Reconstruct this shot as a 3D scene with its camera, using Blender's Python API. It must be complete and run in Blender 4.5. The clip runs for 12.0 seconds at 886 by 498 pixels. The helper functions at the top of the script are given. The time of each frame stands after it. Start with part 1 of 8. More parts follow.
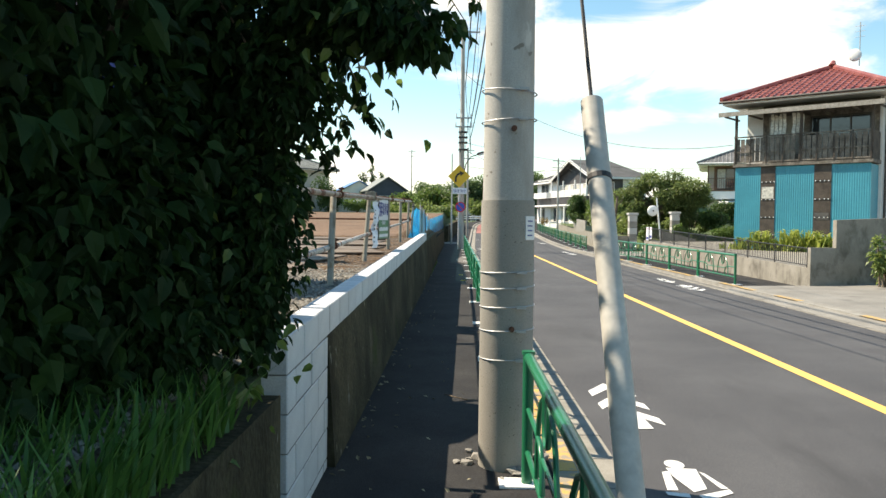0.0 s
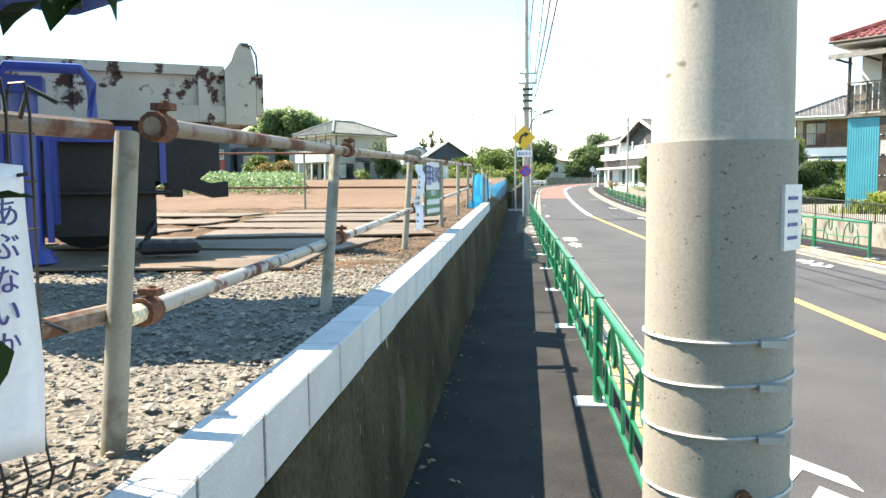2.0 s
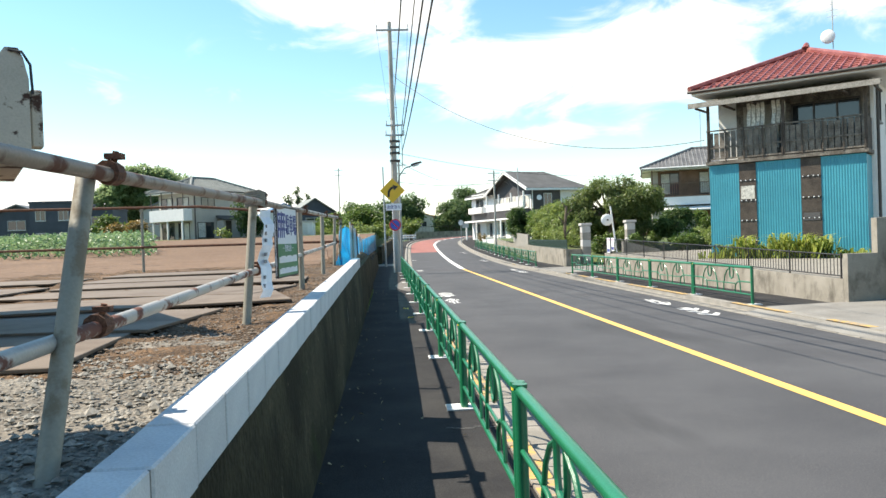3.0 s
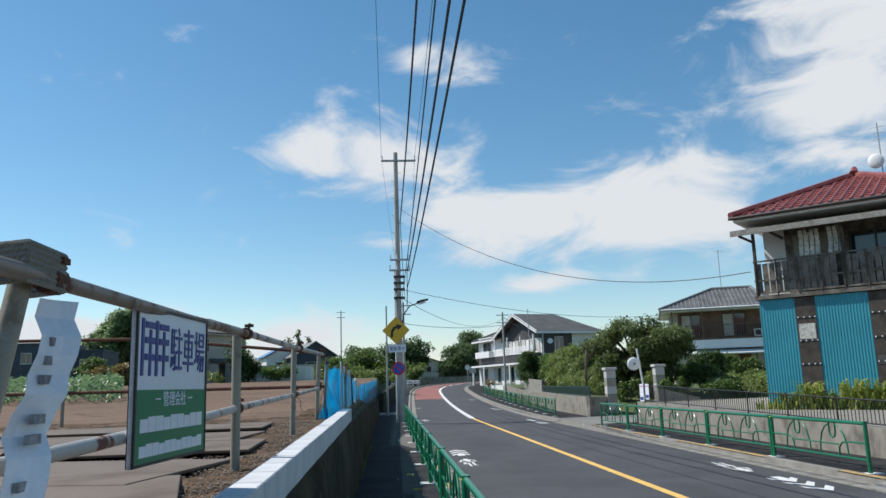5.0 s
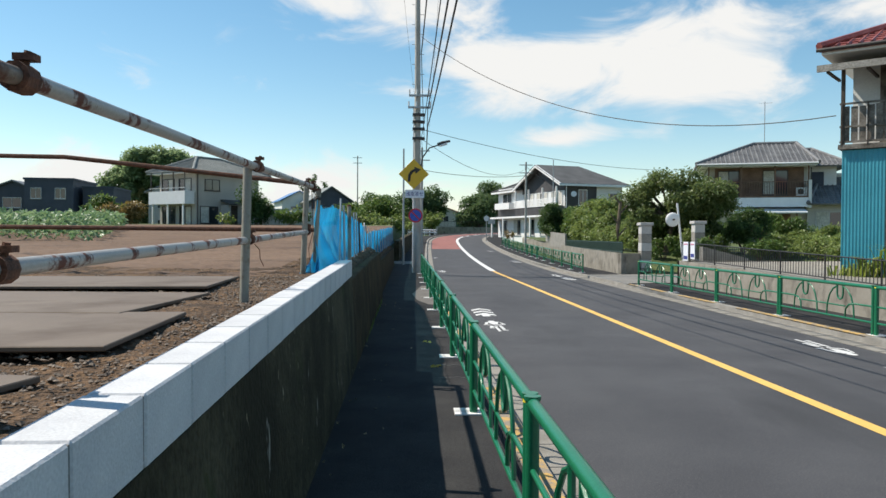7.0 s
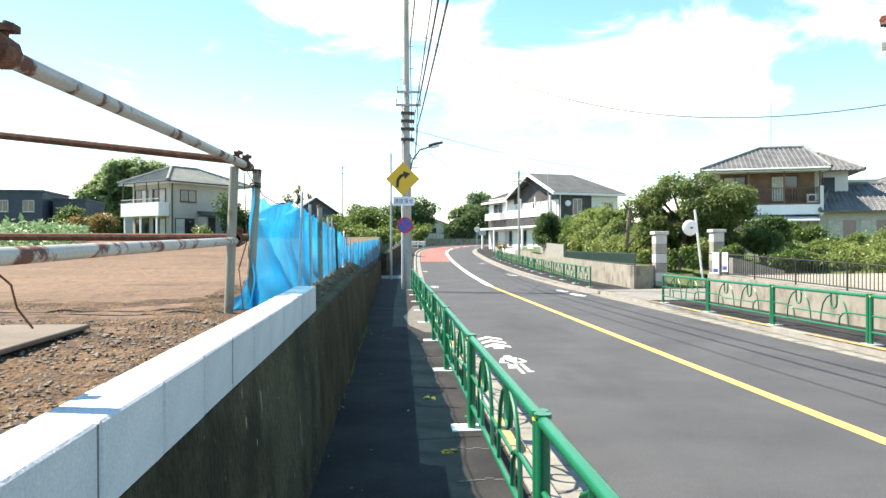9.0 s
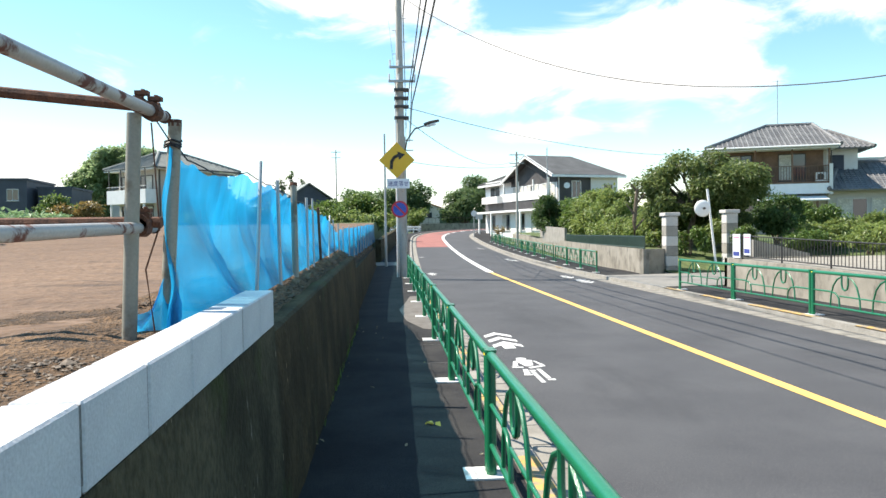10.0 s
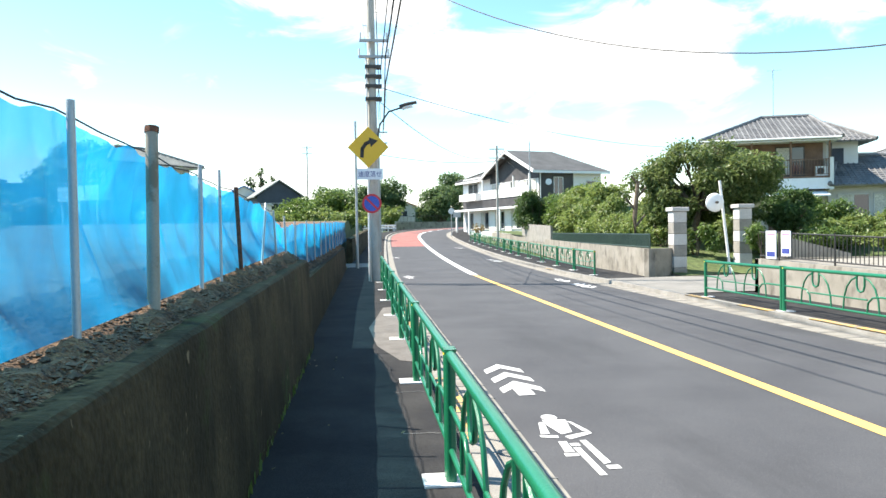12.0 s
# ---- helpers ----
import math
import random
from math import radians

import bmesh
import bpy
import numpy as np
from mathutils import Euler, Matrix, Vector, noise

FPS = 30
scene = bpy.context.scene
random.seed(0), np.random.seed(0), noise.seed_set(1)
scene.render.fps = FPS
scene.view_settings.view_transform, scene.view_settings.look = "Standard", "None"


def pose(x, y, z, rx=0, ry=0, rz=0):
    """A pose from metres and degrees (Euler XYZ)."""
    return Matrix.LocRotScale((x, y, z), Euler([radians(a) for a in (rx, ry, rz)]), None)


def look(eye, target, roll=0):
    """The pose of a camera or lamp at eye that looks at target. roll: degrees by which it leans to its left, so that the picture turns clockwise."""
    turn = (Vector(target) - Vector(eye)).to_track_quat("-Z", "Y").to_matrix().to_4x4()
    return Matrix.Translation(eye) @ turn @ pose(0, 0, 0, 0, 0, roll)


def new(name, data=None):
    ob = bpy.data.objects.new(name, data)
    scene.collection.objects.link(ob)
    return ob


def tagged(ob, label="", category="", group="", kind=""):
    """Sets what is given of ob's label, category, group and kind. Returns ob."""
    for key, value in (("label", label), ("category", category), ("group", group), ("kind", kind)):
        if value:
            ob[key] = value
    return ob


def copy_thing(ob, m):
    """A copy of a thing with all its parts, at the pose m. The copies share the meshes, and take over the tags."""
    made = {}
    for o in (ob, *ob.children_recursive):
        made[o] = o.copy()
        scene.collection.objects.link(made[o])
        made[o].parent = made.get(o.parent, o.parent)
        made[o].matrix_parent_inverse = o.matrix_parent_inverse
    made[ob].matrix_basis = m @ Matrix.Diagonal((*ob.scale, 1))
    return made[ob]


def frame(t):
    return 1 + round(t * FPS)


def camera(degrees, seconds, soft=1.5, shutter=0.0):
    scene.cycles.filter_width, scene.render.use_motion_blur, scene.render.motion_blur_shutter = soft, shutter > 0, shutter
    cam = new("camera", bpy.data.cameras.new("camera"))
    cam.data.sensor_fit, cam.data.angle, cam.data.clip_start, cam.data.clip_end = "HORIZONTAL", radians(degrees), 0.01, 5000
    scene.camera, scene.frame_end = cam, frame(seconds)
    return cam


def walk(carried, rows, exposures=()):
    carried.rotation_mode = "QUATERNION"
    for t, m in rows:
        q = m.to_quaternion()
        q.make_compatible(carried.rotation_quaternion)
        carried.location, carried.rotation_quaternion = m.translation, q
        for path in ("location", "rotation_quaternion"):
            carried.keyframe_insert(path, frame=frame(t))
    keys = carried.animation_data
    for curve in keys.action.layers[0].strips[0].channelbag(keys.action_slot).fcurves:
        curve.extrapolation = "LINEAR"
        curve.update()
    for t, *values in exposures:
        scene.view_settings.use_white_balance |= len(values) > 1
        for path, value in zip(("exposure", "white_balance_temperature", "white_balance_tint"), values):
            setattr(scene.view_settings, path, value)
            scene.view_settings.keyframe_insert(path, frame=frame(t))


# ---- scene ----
cam = camera(60.3, 12.0)
PATH = [
    (0, (0.226, -5.566, 1.581), (0.19, -3.568, 1.509), 0.6),
    (0.5, (0.209, -4.74, 1.586), (0.26, -2.742, 1.53), -0.8),
    (1, (0.182, -4.054, 1.6), (0.134, -2.07, 1.347), -0.7),
    (1.5, (0.102, -3.246, 1.618), (0.127, -1.264, 1.355), -0.1),
    (2, (0.068, -2.54, 1.621), (-0.13, -0.557, 1.459), -0.5),
    (2.5, (0.012, -1.675, 1.575), (-0.038, 0.324, 1.586), -1.3),
    (3, (-0.009, -0.832, 1.579), (0.135, 1.163, 1.555), -2.0),
    (3.5, (-0.01, 0.0, 1.625), (0.263, 1.978, 1.735), -2.8),
    (3.7, (-0.0, 0.32, 1.60), (0.316, 2.284, 1.809), -3.2),
    (5.4, (0.051, 3.382, 1.571), (0.166, 5.347, 1.927), -1.5),
    (5.5, (0.066, 3.572, 1.579), (0.19, 5.555, 1.81), -1.2),
    (6, (0.107, 4.318, 1.562), (0.312, 6.294, 1.788), -1.7),
    (6.5, (0.049, 5.18, 1.559), (0.134, 7.174, 1.682), 0.1),
    (6.7, (0.063, 5.439, 1.559), (0.162, 7.437, 1.572), 0.2),
    (8.3, (0.048, 7.96, 1.557), (0.087, 9.957, 1.468), 1.1),
    (8.5, (0.009, 8.36, 1.556), (0.101, 10.356, 1.465), 0.7),
    (9, (-0.006, 9.133, 1.548), (0.122, 11.129, 1.546), -0.1),
    (9.5, (-0.023, 10.052, 1.571), (0.093, 12.048, 1.583), -0.6),
    (10, (0.027, 10.81, 1.557), (0.166, 12.805, 1.515), -0.8),
    (10.5, (0.032, 11.723, 1.55), (0.14, 13.717, 1.451), -1.4),
    (11, (0.102, 12.464, 1.537), (0.209, 14.461, 1.496), -1.8),
    (11.5, (0.107, 13.41, 1.511), (0.222, 15.405, 1.429), -1.3),
    (12, (0.159, 14.215, 1.512), (0.363, 16.204, 1.467), -0.9),
]
EXPOSURES = [(t, e + 0.28, k, 10) for t, e, k in ((0, 0.60, 7850), (0.6, 0.95, 7950), (1.0, 1.28, 8000), (1.5, 1.5, 7900), (2.0, 1.45, 7750), (2.5, 1.2, 7650), (3.0, 0.7, 7300), (3.5, 0.26, 6900), (5.3, -0.26, 6400), (6.0, -0.12, 6500), (6.7, -0.14, 6700), (8.3, 1.12, 7700), (8.5, 1.07, 7550), (9.0, 1.1, 7400), (9.5, 0.74, 7100), (10.5, 0.88, 7000), (11.0, 1.1, 6950), (11.5, 0.98, 6800), (12, 1.08, 6950))]
walk(cam, [(t, look(eye, target, roll)) for t, eye, target, roll in PATH], EXPOSURES)

# ---- light ----
SUN_DIR = Vector((-0.585, 0.21, 0.785)).normalized()
world = bpy.data.worlds.new("world")
scene.world = world
world.use_nodes = True
wn, wl = world.node_tree.nodes, world.node_tree.links
wn.clear()
sky = wn.new("ShaderNodeTexSky")
sky.sky_type, sky.sun_disc = "NISHITA", False
sky.sun_elevation = math.asin(SUN_DIR.z)
sky.sun_rotation = math.atan2(SUN_DIR.x, SUN_DIR.y)
sky.air_density, sky.dust_density, sky.ozone_density = 1.0, 0.15, 1.2

def wmath(op, a, b=None, clamp=False):
    nd = wn.new("ShaderNodeMath")
    nd.operation, nd.use_clamp = op, clamp
    for k, v in enumerate((a, b)):
        if v is None:
            continue
        if isinstance(v, (int, float)):
            nd.inputs[k].default_value = v
        else:
            wl.new(v, nd.inputs[k])
    return nd.outputs[0]


coord = wn.new("ShaderNodeTexCoord")
axes = wn.new("ShaderNodeSeparateXYZ")
wl.new(coord.outputs["Generated"], axes.inputs[0])
azimuth = wmath("ARCTAN2", axes.outputs["X"], axes.outputs["Y"])
height = wmath("ARCSINE", axes.outputs["Z"])
angles = wn.new("ShaderNodeCombineXYZ")
wl.new(azimuth, angles.inputs[0])
wl.new(height, angles.inputs[1])
# cloud banks: azimuth, height, half width, half height, tilt, in degrees
BANKS = [(-1.5, 17.2, 9.5, 3.6, -9, 0.9), (16, 12.9, 16, 3.6, 5, 1.1), (20, 12.4, 8, 4.6, -8, 1.05), (36, 20, 11, 7, 0, 1.0), (3.6, 24.2, 5.5, 1.8, -8, 0.9), (11, 7.4, 4.2, 1.0, 3, 0.75), (-18, 3.0, 11, 3.4, 0, 1.05), (-7, 3.4, 6, 2.6, 0, 0.95), (52, 17, 12, 7, 5, 1.0)]
mask = None
for az, el, hw, hh, tilt, weight in BANKS:
    mp = wn.new("ShaderNodeMapping")
    mp.vector_type = "TEXTURE"
    mp.inputs["Location"].default_value = (radians(az), radians(el), 0)
    mp.inputs["Rotation"].default_value = (0, 0, radians(tilt))
    mp.inputs["Scale"].default_value = (radians(hw), radians(hh), 1)
    wl.new(angles.outputs[0], mp.inputs["Vector"])
    ln = wn.new("ShaderNodeVectorMath")
    ln.operation = "LENGTH"
    wl.new(mp.outputs["Vector"], ln.inputs[0])
    one = wmath("MULTIPLY", wmath("SUBTRACT", 1.35, ln.outputs["Value"], True), weight)
    mask = one if mask is None else wmath("MAXIMUM", mask, one)
low = wmath("MULTIPLY", wmath("SUBTRACT", 1.0, wmath("DIVIDE", wmath("ABSOLUTE", height), radians(6.5)), True), 0.95)
mask = wmath("MAXIMUM", mask, low)
stretch = wn.new("ShaderNodeMapping")
stretch.inputs["Scale"].default_value = (7.0, 15.0, 1.0)
stretch.inputs["Rotation"].default_value = (0, 0, radians(-12))
wl.new(angles.outputs[0], stretch.inputs["Vector"])
clouds = wn.new("ShaderNodeTexNoise")
clouds.inputs["Scale"].default_value, clouds.inputs["Detail"].default_value = 1.0, 9.0
clouds.inputs["Roughness"].default_value, clouds.inputs["Distortion"].default_value = 0.58, 0.6
wl.new(stretch.outputs["Vector"], clouds.inputs["Vector"])
puff = wmath("MULTIPLY", wmath("SUBTRACT", clouds.outputs["Fac"], 0.5), 2.5)
cover = wn.new("ShaderNodeMapRange")
cover.interpolation_type = "SMOOTHSTEP"
cover.inputs["From Min"].default_value, cover.inputs["From Max"].default_value = 0.22, 0.95
wl.new(wmath("ADD", mask, puff), cover.inputs["Value"])
mixer = wn.new("ShaderNodeMix")
mixer.data_type = "RGBA"
mixer.inputs[7].default_value = (8.6, 8.9, 9.2, 1)
deep = wn.new("ShaderNodeHueSaturation")
deep.inputs["Hue"].default_value, deep.inputs["Saturation"].default_value, deep.inputs["Value"].default_value = 0.488, 1.22, 1.45
back = wn.new("ShaderNodeBackground")
back.inputs["Strength"].default_value = 0.086
outw = wn.new("ShaderNodeOutputWorld")
wl.new(cover.outputs["Result"], mixer.inputs["Factor"])
wl.new(sky.outputs["Color"], deep.inputs["Color"])
wl.new(deep.outputs["Color"], mixer.inputs[6])
wl.new(mixer.outputs[2], back.inputs["Color"])
wl.new(back.outputs["Background"], outw.inputs["Surface"])

sun_data = bpy.data.lights.new("sun", "SUN")
sun_data.energy, sun_data.angle, sun_data.color = 5.0, radians(0.45), (1.0, 0.955, 0.88)
sun = new("sun", sun_data)
sun.matrix_world = look(tuple(SUN_DIR * 60), (0, 0, 0))


# ---- materials ----
def surface(name, a, b, rough=0.8, scale=3.0, fine=60.0, bump=0.3, metal=0.0, fine_mix=0.35, low=0.35, high=0.65, per_object=0.0, spec=0.5, dist=0.01):
    """Two colours mixed by a broad noise, with a fine grain that shifts the value and lifts the surface."""
    m = bpy.data.materials.new(name)
    m.use_nodes = True
    n, l = m.node_tree.nodes, m.node_tree.links
    bsdf = n["Principled BSDF"]
    tc = n.new("ShaderNodeTexCoord")
    big = n.new("ShaderNodeTexNoise")
    big.inputs["Scale"].default_value, big.inputs["Detail"].default_value, big.inputs["Roughness"].default_value = scale, 6, 0.6
    rm = n.new("ShaderNodeMapRange")
    rm.inputs["From Min"].default_value, rm.inputs["From Max"].default_value = low, high
    mx = n.new("ShaderNodeMix")
    mx.data_type = "RGBA"
    mx.inputs[6].default_value, mx.inputs[7].default_value = (*a, 1), (*b, 1)
    gr = n.new("ShaderNodeTexNoise")
    gr.inputs["Scale"].default_value, gr.inputs["Detail"].default_value = fine, 3
    gm = n.new("ShaderNodeMapRange")
    gm.inputs["From Min"].default_value, gm.inputs["From Max"].default_value = 0.3, 0.7
    gm.inputs["To Min"].default_value, gm.inputs["To Max"].default_value = 1 - fine_mix, 1 + fine_mix
    hsv = n.new("ShaderNodeHueSaturation")
    l.new(tc.outputs["Object"], big.inputs["Vector"])
    l.new(tc.outputs["Object"], gr.inputs["Vector"])
    l.new(big.outputs["Fac"], rm.inputs["Value"])
    l.new(rm.outputs["Result"], mx.inputs["Factor"])
    l.new(mx.outputs[2], hsv.inputs["Color"])
    l.new(gr.outputs["Fac"], gm.inputs["Value"])
    if per_object:
        oi = n.new("ShaderNodeObjectInfo")
        om = n.new("ShaderNodeMapRange")
        om.inputs["To Min"].default_value, om.inputs["To Max"].default_value = 1 - per_object, 1 + per_object
        mu = n.new("ShaderNodeMath")
        mu.operation = "MULTIPLY"
        l.new(oi.outputs["Random"], om.inputs["Value"])
        l.new(om.outputs["Result"], mu.inputs[0])
        l.new(gm.outputs["Result"], mu.inputs[1])
        l.new(mu.outputs[0], hsv.inputs["Value"])
    else:
        l.new(gm.outputs["Result"], hsv.inputs["Value"])
    l.new(hsv.outputs["Color"], bsdf.inputs["Base Color"])
    bsdf.inputs["Roughness"].default_value, bsdf.inputs["Metallic"].default_value = rough, metal
    bsdf.inputs["Specular IOR Level"].default_value = spec
    if bump:
        bp = n.new("ShaderNodeBump")
        bp.inputs["Strength"].default_value, bp.inputs["Distance"].default_value = bump, dist
        l.new(gr.outputs["Fac"], bp.inputs["Height"])
        l.new(bp.outputs["Normal"], bsdf.inputs["Normal"])
    return m


def worn(name, base, patch, scale=6.0, amount=0.6, rough=0.5, patch_rough=0.85, metal=0.0, stretch=(1, 1, 1), base_b=None, soft=0.06, fine=90, bump=0.1, fine_mix=0.08, dist=0.01, broad=2.0):
    """A coat of paint or metal with patches of rust or dirt of their own shape."""
    m = surface(name, base, base_b or tuple(c * 0.85 for c in base), rough=rough, scale=broad, fine=fine, bump=bump, metal=metal, fine_mix=fine_mix, dist=dist)
    n, l = m.node_tree.nodes, m.node_tree.links
    bsdf = n["Principled BSDF"]
    hsv = next(x for x in n if x.bl_idname == "ShaderNodeHueSaturation")
    tc = next(x for x in n if x.bl_idname == "ShaderNodeTexCoord")
    mp = n.new("ShaderNodeMapping")
    mp.inputs["Scale"].default_value = stretch
    pn = n.new("ShaderNodeTexNoise")
    pn.inputs["Scale"].default_value, pn.inputs["Detail"].default_value, pn.inputs["Roughness"].default_value = scale, 8, 0.65
    rm = n.new("ShaderNodeMapRange")
    rm.inputs["From Min"].default_value, rm.inputs["From Max"].default_value = amount, amount + soft
    mx = n.new("ShaderNodeMix")
    mx.data_type = "RGBA"
    mx.inputs[7].default_value = (*patch, 1)
    mr = n.new("ShaderNodeMapRange")
    mr.inputs["To Min"].default_value, mr.inputs["To Max"].default_value = rough, patch_rough
    l.new(tc.outputs["Object"], mp.inputs["Vector"])
    l.new(mp.outputs["Vector"], pn.inputs["Vector"])
    l.new(pn.outputs["Fac"], rm.inputs["Value"])
    l.new(rm.outputs["Result"], mx.inputs["Factor"])
    l.new(rm.outputs["Result"], mr.inputs["Value"])
    l.new(hsv.outputs["Color"], mx.inputs[6])
    l.new(mx.outputs[2], bsdf.inputs["Base Color"])
    l.new(mr.outputs["Result"], bsdf.inputs["Roughness"])
    return m


def leafy(name, a, b, trans=0.35, rough=0.45):
    """Leaves: a colour that differs from leaf to leaf, with some light let through."""
    m = bpy.data.materials.new(name)
    m.use_nodes = True
    n, l = m.node_tree.nodes, m.node_tree.links
    bsdf, out = n["Principled BSDF"], n["Material Output"]
    geo = n.new("ShaderNodeNewGeometry")
    mx = n.new("ShaderNodeMix")
    mx.data_type = "RGBA"
    mx.inputs[6].default_value, mx.inputs[7].default_value = (*a, 1), (*b, 1)
    l.new(geo.outputs["Random Per Island"], mx.inputs["Factor"])
    l.new(mx.outputs[2], bsdf.inputs["Base Color"])
    bsdf.inputs["Roughness"].default_value = rough
    tr = n.new("ShaderNodeBsdfTranslucent")
    hs = n.new("ShaderNodeHueSaturation")
    hs.inputs["Value"].default_value, hs.inputs["Hue"].default_value = 1.7, 0.485
    l.new(mx.outputs[2], hs.inputs["Color"])
    l.new(hs.outputs["Color"], tr.inputs["Color"])
    sh = n.new("ShaderNodeMixShader")
    sh.inputs["Fac"].default_value = trans
    l.new(bsdf.outputs["BSDF"], sh.inputs[1])
    l.new(tr.outputs["BSDF"], sh.inputs[2])
    l.new(sh.outputs["Shader"], out.inputs["Surface"])
    return m


def add_patches(m, colour, scale, amount, soft, stretch=(1, 1, 1), detail=8):
    """Lays one more coat of patches over the colour of a material."""
    n, l = m.node_tree.nodes, m.node_tree.links
    bsdf = n["Principled BSDF"]
    src = bsdf.inputs["Base Color"].links[0].from_socket
    tc = n.new("ShaderNodeTexCoord")
    mp = n.new("ShaderNodeMapping")
    mp.inputs["Scale"].default_value = stretch
    pn = n.new("ShaderNodeTexNoise")
    pn.inputs["Scale"].default_value, pn.inputs["Detail"].default_value, pn.inputs["Roughness"].default_value = scale, detail, 0.62
    rm = n.new("ShaderNodeMapRange")
    rm.inputs["From Min"].default_value, rm.inputs["From Max"].default_value = amount, amount + soft
    mx = n.new("ShaderNodeMix")
    mx.data_type = "RGBA"
    mx.inputs[7].default_value = (*colour, 1)
    l.new(tc.outputs["Object"], mp.inputs["Vector"])
    l.new(mp.outputs["Vector"], pn.inputs["Vector"])
    l.new(pn.outputs["Fac"], rm.inputs["Value"])
    l.new(rm.outputs["Result"], mx.inputs["Factor"])
    l.new(src, mx.inputs[6])
    l.new(mx.outputs[2], bsdf.inputs["Base Color"])
    return m


def speckled(name, a, b, pit, scale=3.0, pits=0.635):
    """Concrete with vertical stains, pale smears and small dark pits."""
    m = worn(name, a, b, scale=scale, amount=0.5, rough=0.85, base_b=tuple(c * 1.15 for c in a), stretch=(1.6, 1.6, 0.4), soft=0.2, fine=130, bump=0.03, fine_mix=0.12)
    add_patches(m, tuple(c * 1.3 for c in a), 3.0, 0.62, 0.05, (1.5, 1.5, 0.5))
    add_patches(m, pit, 55.0 if pits else 9.0, pits or 0.68, 0.04, (1, 1, 1.4), 2)
    return m


def stained(name, a, dark, pale):
    """Old board-marked concrete, blackened and mossy, with pale runs and chips."""
    m = worn(name, a, pale, scale=1.8, amount=0.60, rough=0.95, patch_rough=0.95, stretch=(1, 1, 0.6), base_b=dark, soft=0.2, fine=30, bump=0.7, fine_mix=0.28, dist=0.02, broad=1.1)
    m.node_tree.nodes["Principled BSDF"].inputs["Specular IOR Level"].default_value = 0.15
    add_patches(m, dark, 2.3, 0.50, 0.14, (1, 1, 0.75))
    add_patches(m, (0.045, 0.055, 0.018), 1.5, 0.60, 0.12)
    add_patches(m, tuple(c * 1.7 for c in pale), 13.0, 0.685, 0.03, (1, 1, 0.4), 4)
    return m


ASPHALT = surface("asphalt", (0.052, 0.052, 0.057), (0.075, 0.075, 0.08), spec=0.35, rough=0.8, scale=0.6, fine=140, bump=0.5, fine_mix=0.35, dist=0.006)
add_patches(ASPHALT, (0.135, 0.132, 0.126), 90.0, 0.61, 0.04, detail=2)
add_patches(ASPHALT, (0.03, 0.03, 0.033), 70.0, 0.64, 0.05, detail=2)
add_patches(ASPHALT, (0.047, 0.047, 0.05), 0.5, 0.55, 0.12, (1, 0.25, 1))
PAVING = surface("pavement_asphalt", (0.020, 0.020, 0.022), (0.041, 0.040, 0.039), spec=0.2, rough=0.9, scale=1.2, fine=120, bump=0.6, fine_mix=0.5, dist=0.008)
PATCH = surface("pale_asphalt", (0.11, 0.10, 0.09), (0.16, 0.148, 0.135), rough=0.9, scale=3, fine=120, bump=0.5, fine_mix=0.35)
CONCRETE = surface("concrete", (0.20, 0.187, 0.165), (0.29, 0.275, 0.248), rough=0.85, scale=2.5, fine=70, bump=0.25, fine_mix=0.18)
YARD = surface("yard_concrete", (0.165, 0.156, 0.14), (0.225, 0.215, 0.195), rough=0.9, scale=0.9, fine=60, bump=0.3, fine_mix=0.2)
add_patches(YARD, (0.11, 0.102, 0.09), 1.1, 0.58, 0.12)
GUTTER = surface("gutter_concrete", (0.19, 0.175, 0.15), (0.28, 0.26, 0.225), rough=0.85, scale=3.5, fine=90, bump=0.3, fine_mix=0.2)
BLOCK = surface("new_block", (0.50, 0.51, 0.53), (0.58, 0.59, 0.60), rough=0.85, scale=5, fine=110, bump=0.25, fine_mix=0.1, per_object=0.05)
JOINT = surface("joint_mortar", (0.13, 0.13, 0.13), (0.2, 0.2, 0.19), rough=0.95, scale=6, fine=120, bump=0.3)
OLDWALL_DARK = stained("brown_concrete", (0.072, 0.051, 0.027), (0.031, 0.023, 0.012), (0.125, 0.094, 0.058))
OLDWALL = stained("mossy_concrete", (0.078, 0.068, 0.042), (0.028, 0.025, 0.015), (0.17, 0.15, 0.105))
add_patches(OLDWALL, (0.30, 0.29, 0.25), 5.0, 0.66, 0.05, (1, 1, 0.4), 6)
SOIL = surface("soil", (0.115, 0.066, 0.038), (0.165, 0.10, 0.06), rough=0.95, scale=0.35, fine=9, bump=0.8, fine_mix=0.2, dist=0.06)
add_patches(SOIL, (0.075, 0.045, 0.028), 1.6, 0.56, 0.10, (0.22, 1.3, 1))
add_patches(SOIL, (0.20, 0.13, 0.085), 2.2, 0.60, 0.10, (0.3, 1.6, 1))
DARKSOIL = surface("damp_soil", (0.055, 0.030, 0.013), (0.155, 0.088, 0.042), rough=0.95, scale=4, fine=45, bump=1.0, fine_mix=0.5, dist=0.04)
GRAVELBED = surface("gravel_bed", (0.12, 0.107, 0.09), (0.21, 0.19, 0.16), rough=0.95, scale=2.2, fine=40, bump=0.9, fine_mix=0.5, dist=0.03)
PEBBLE = surface("pebble", (0.15, 0.14, 0.12), (0.31, 0.29, 0.255), rough=0.9, scale=8, fine=80, bump=0.2, fine_mix=0.25)
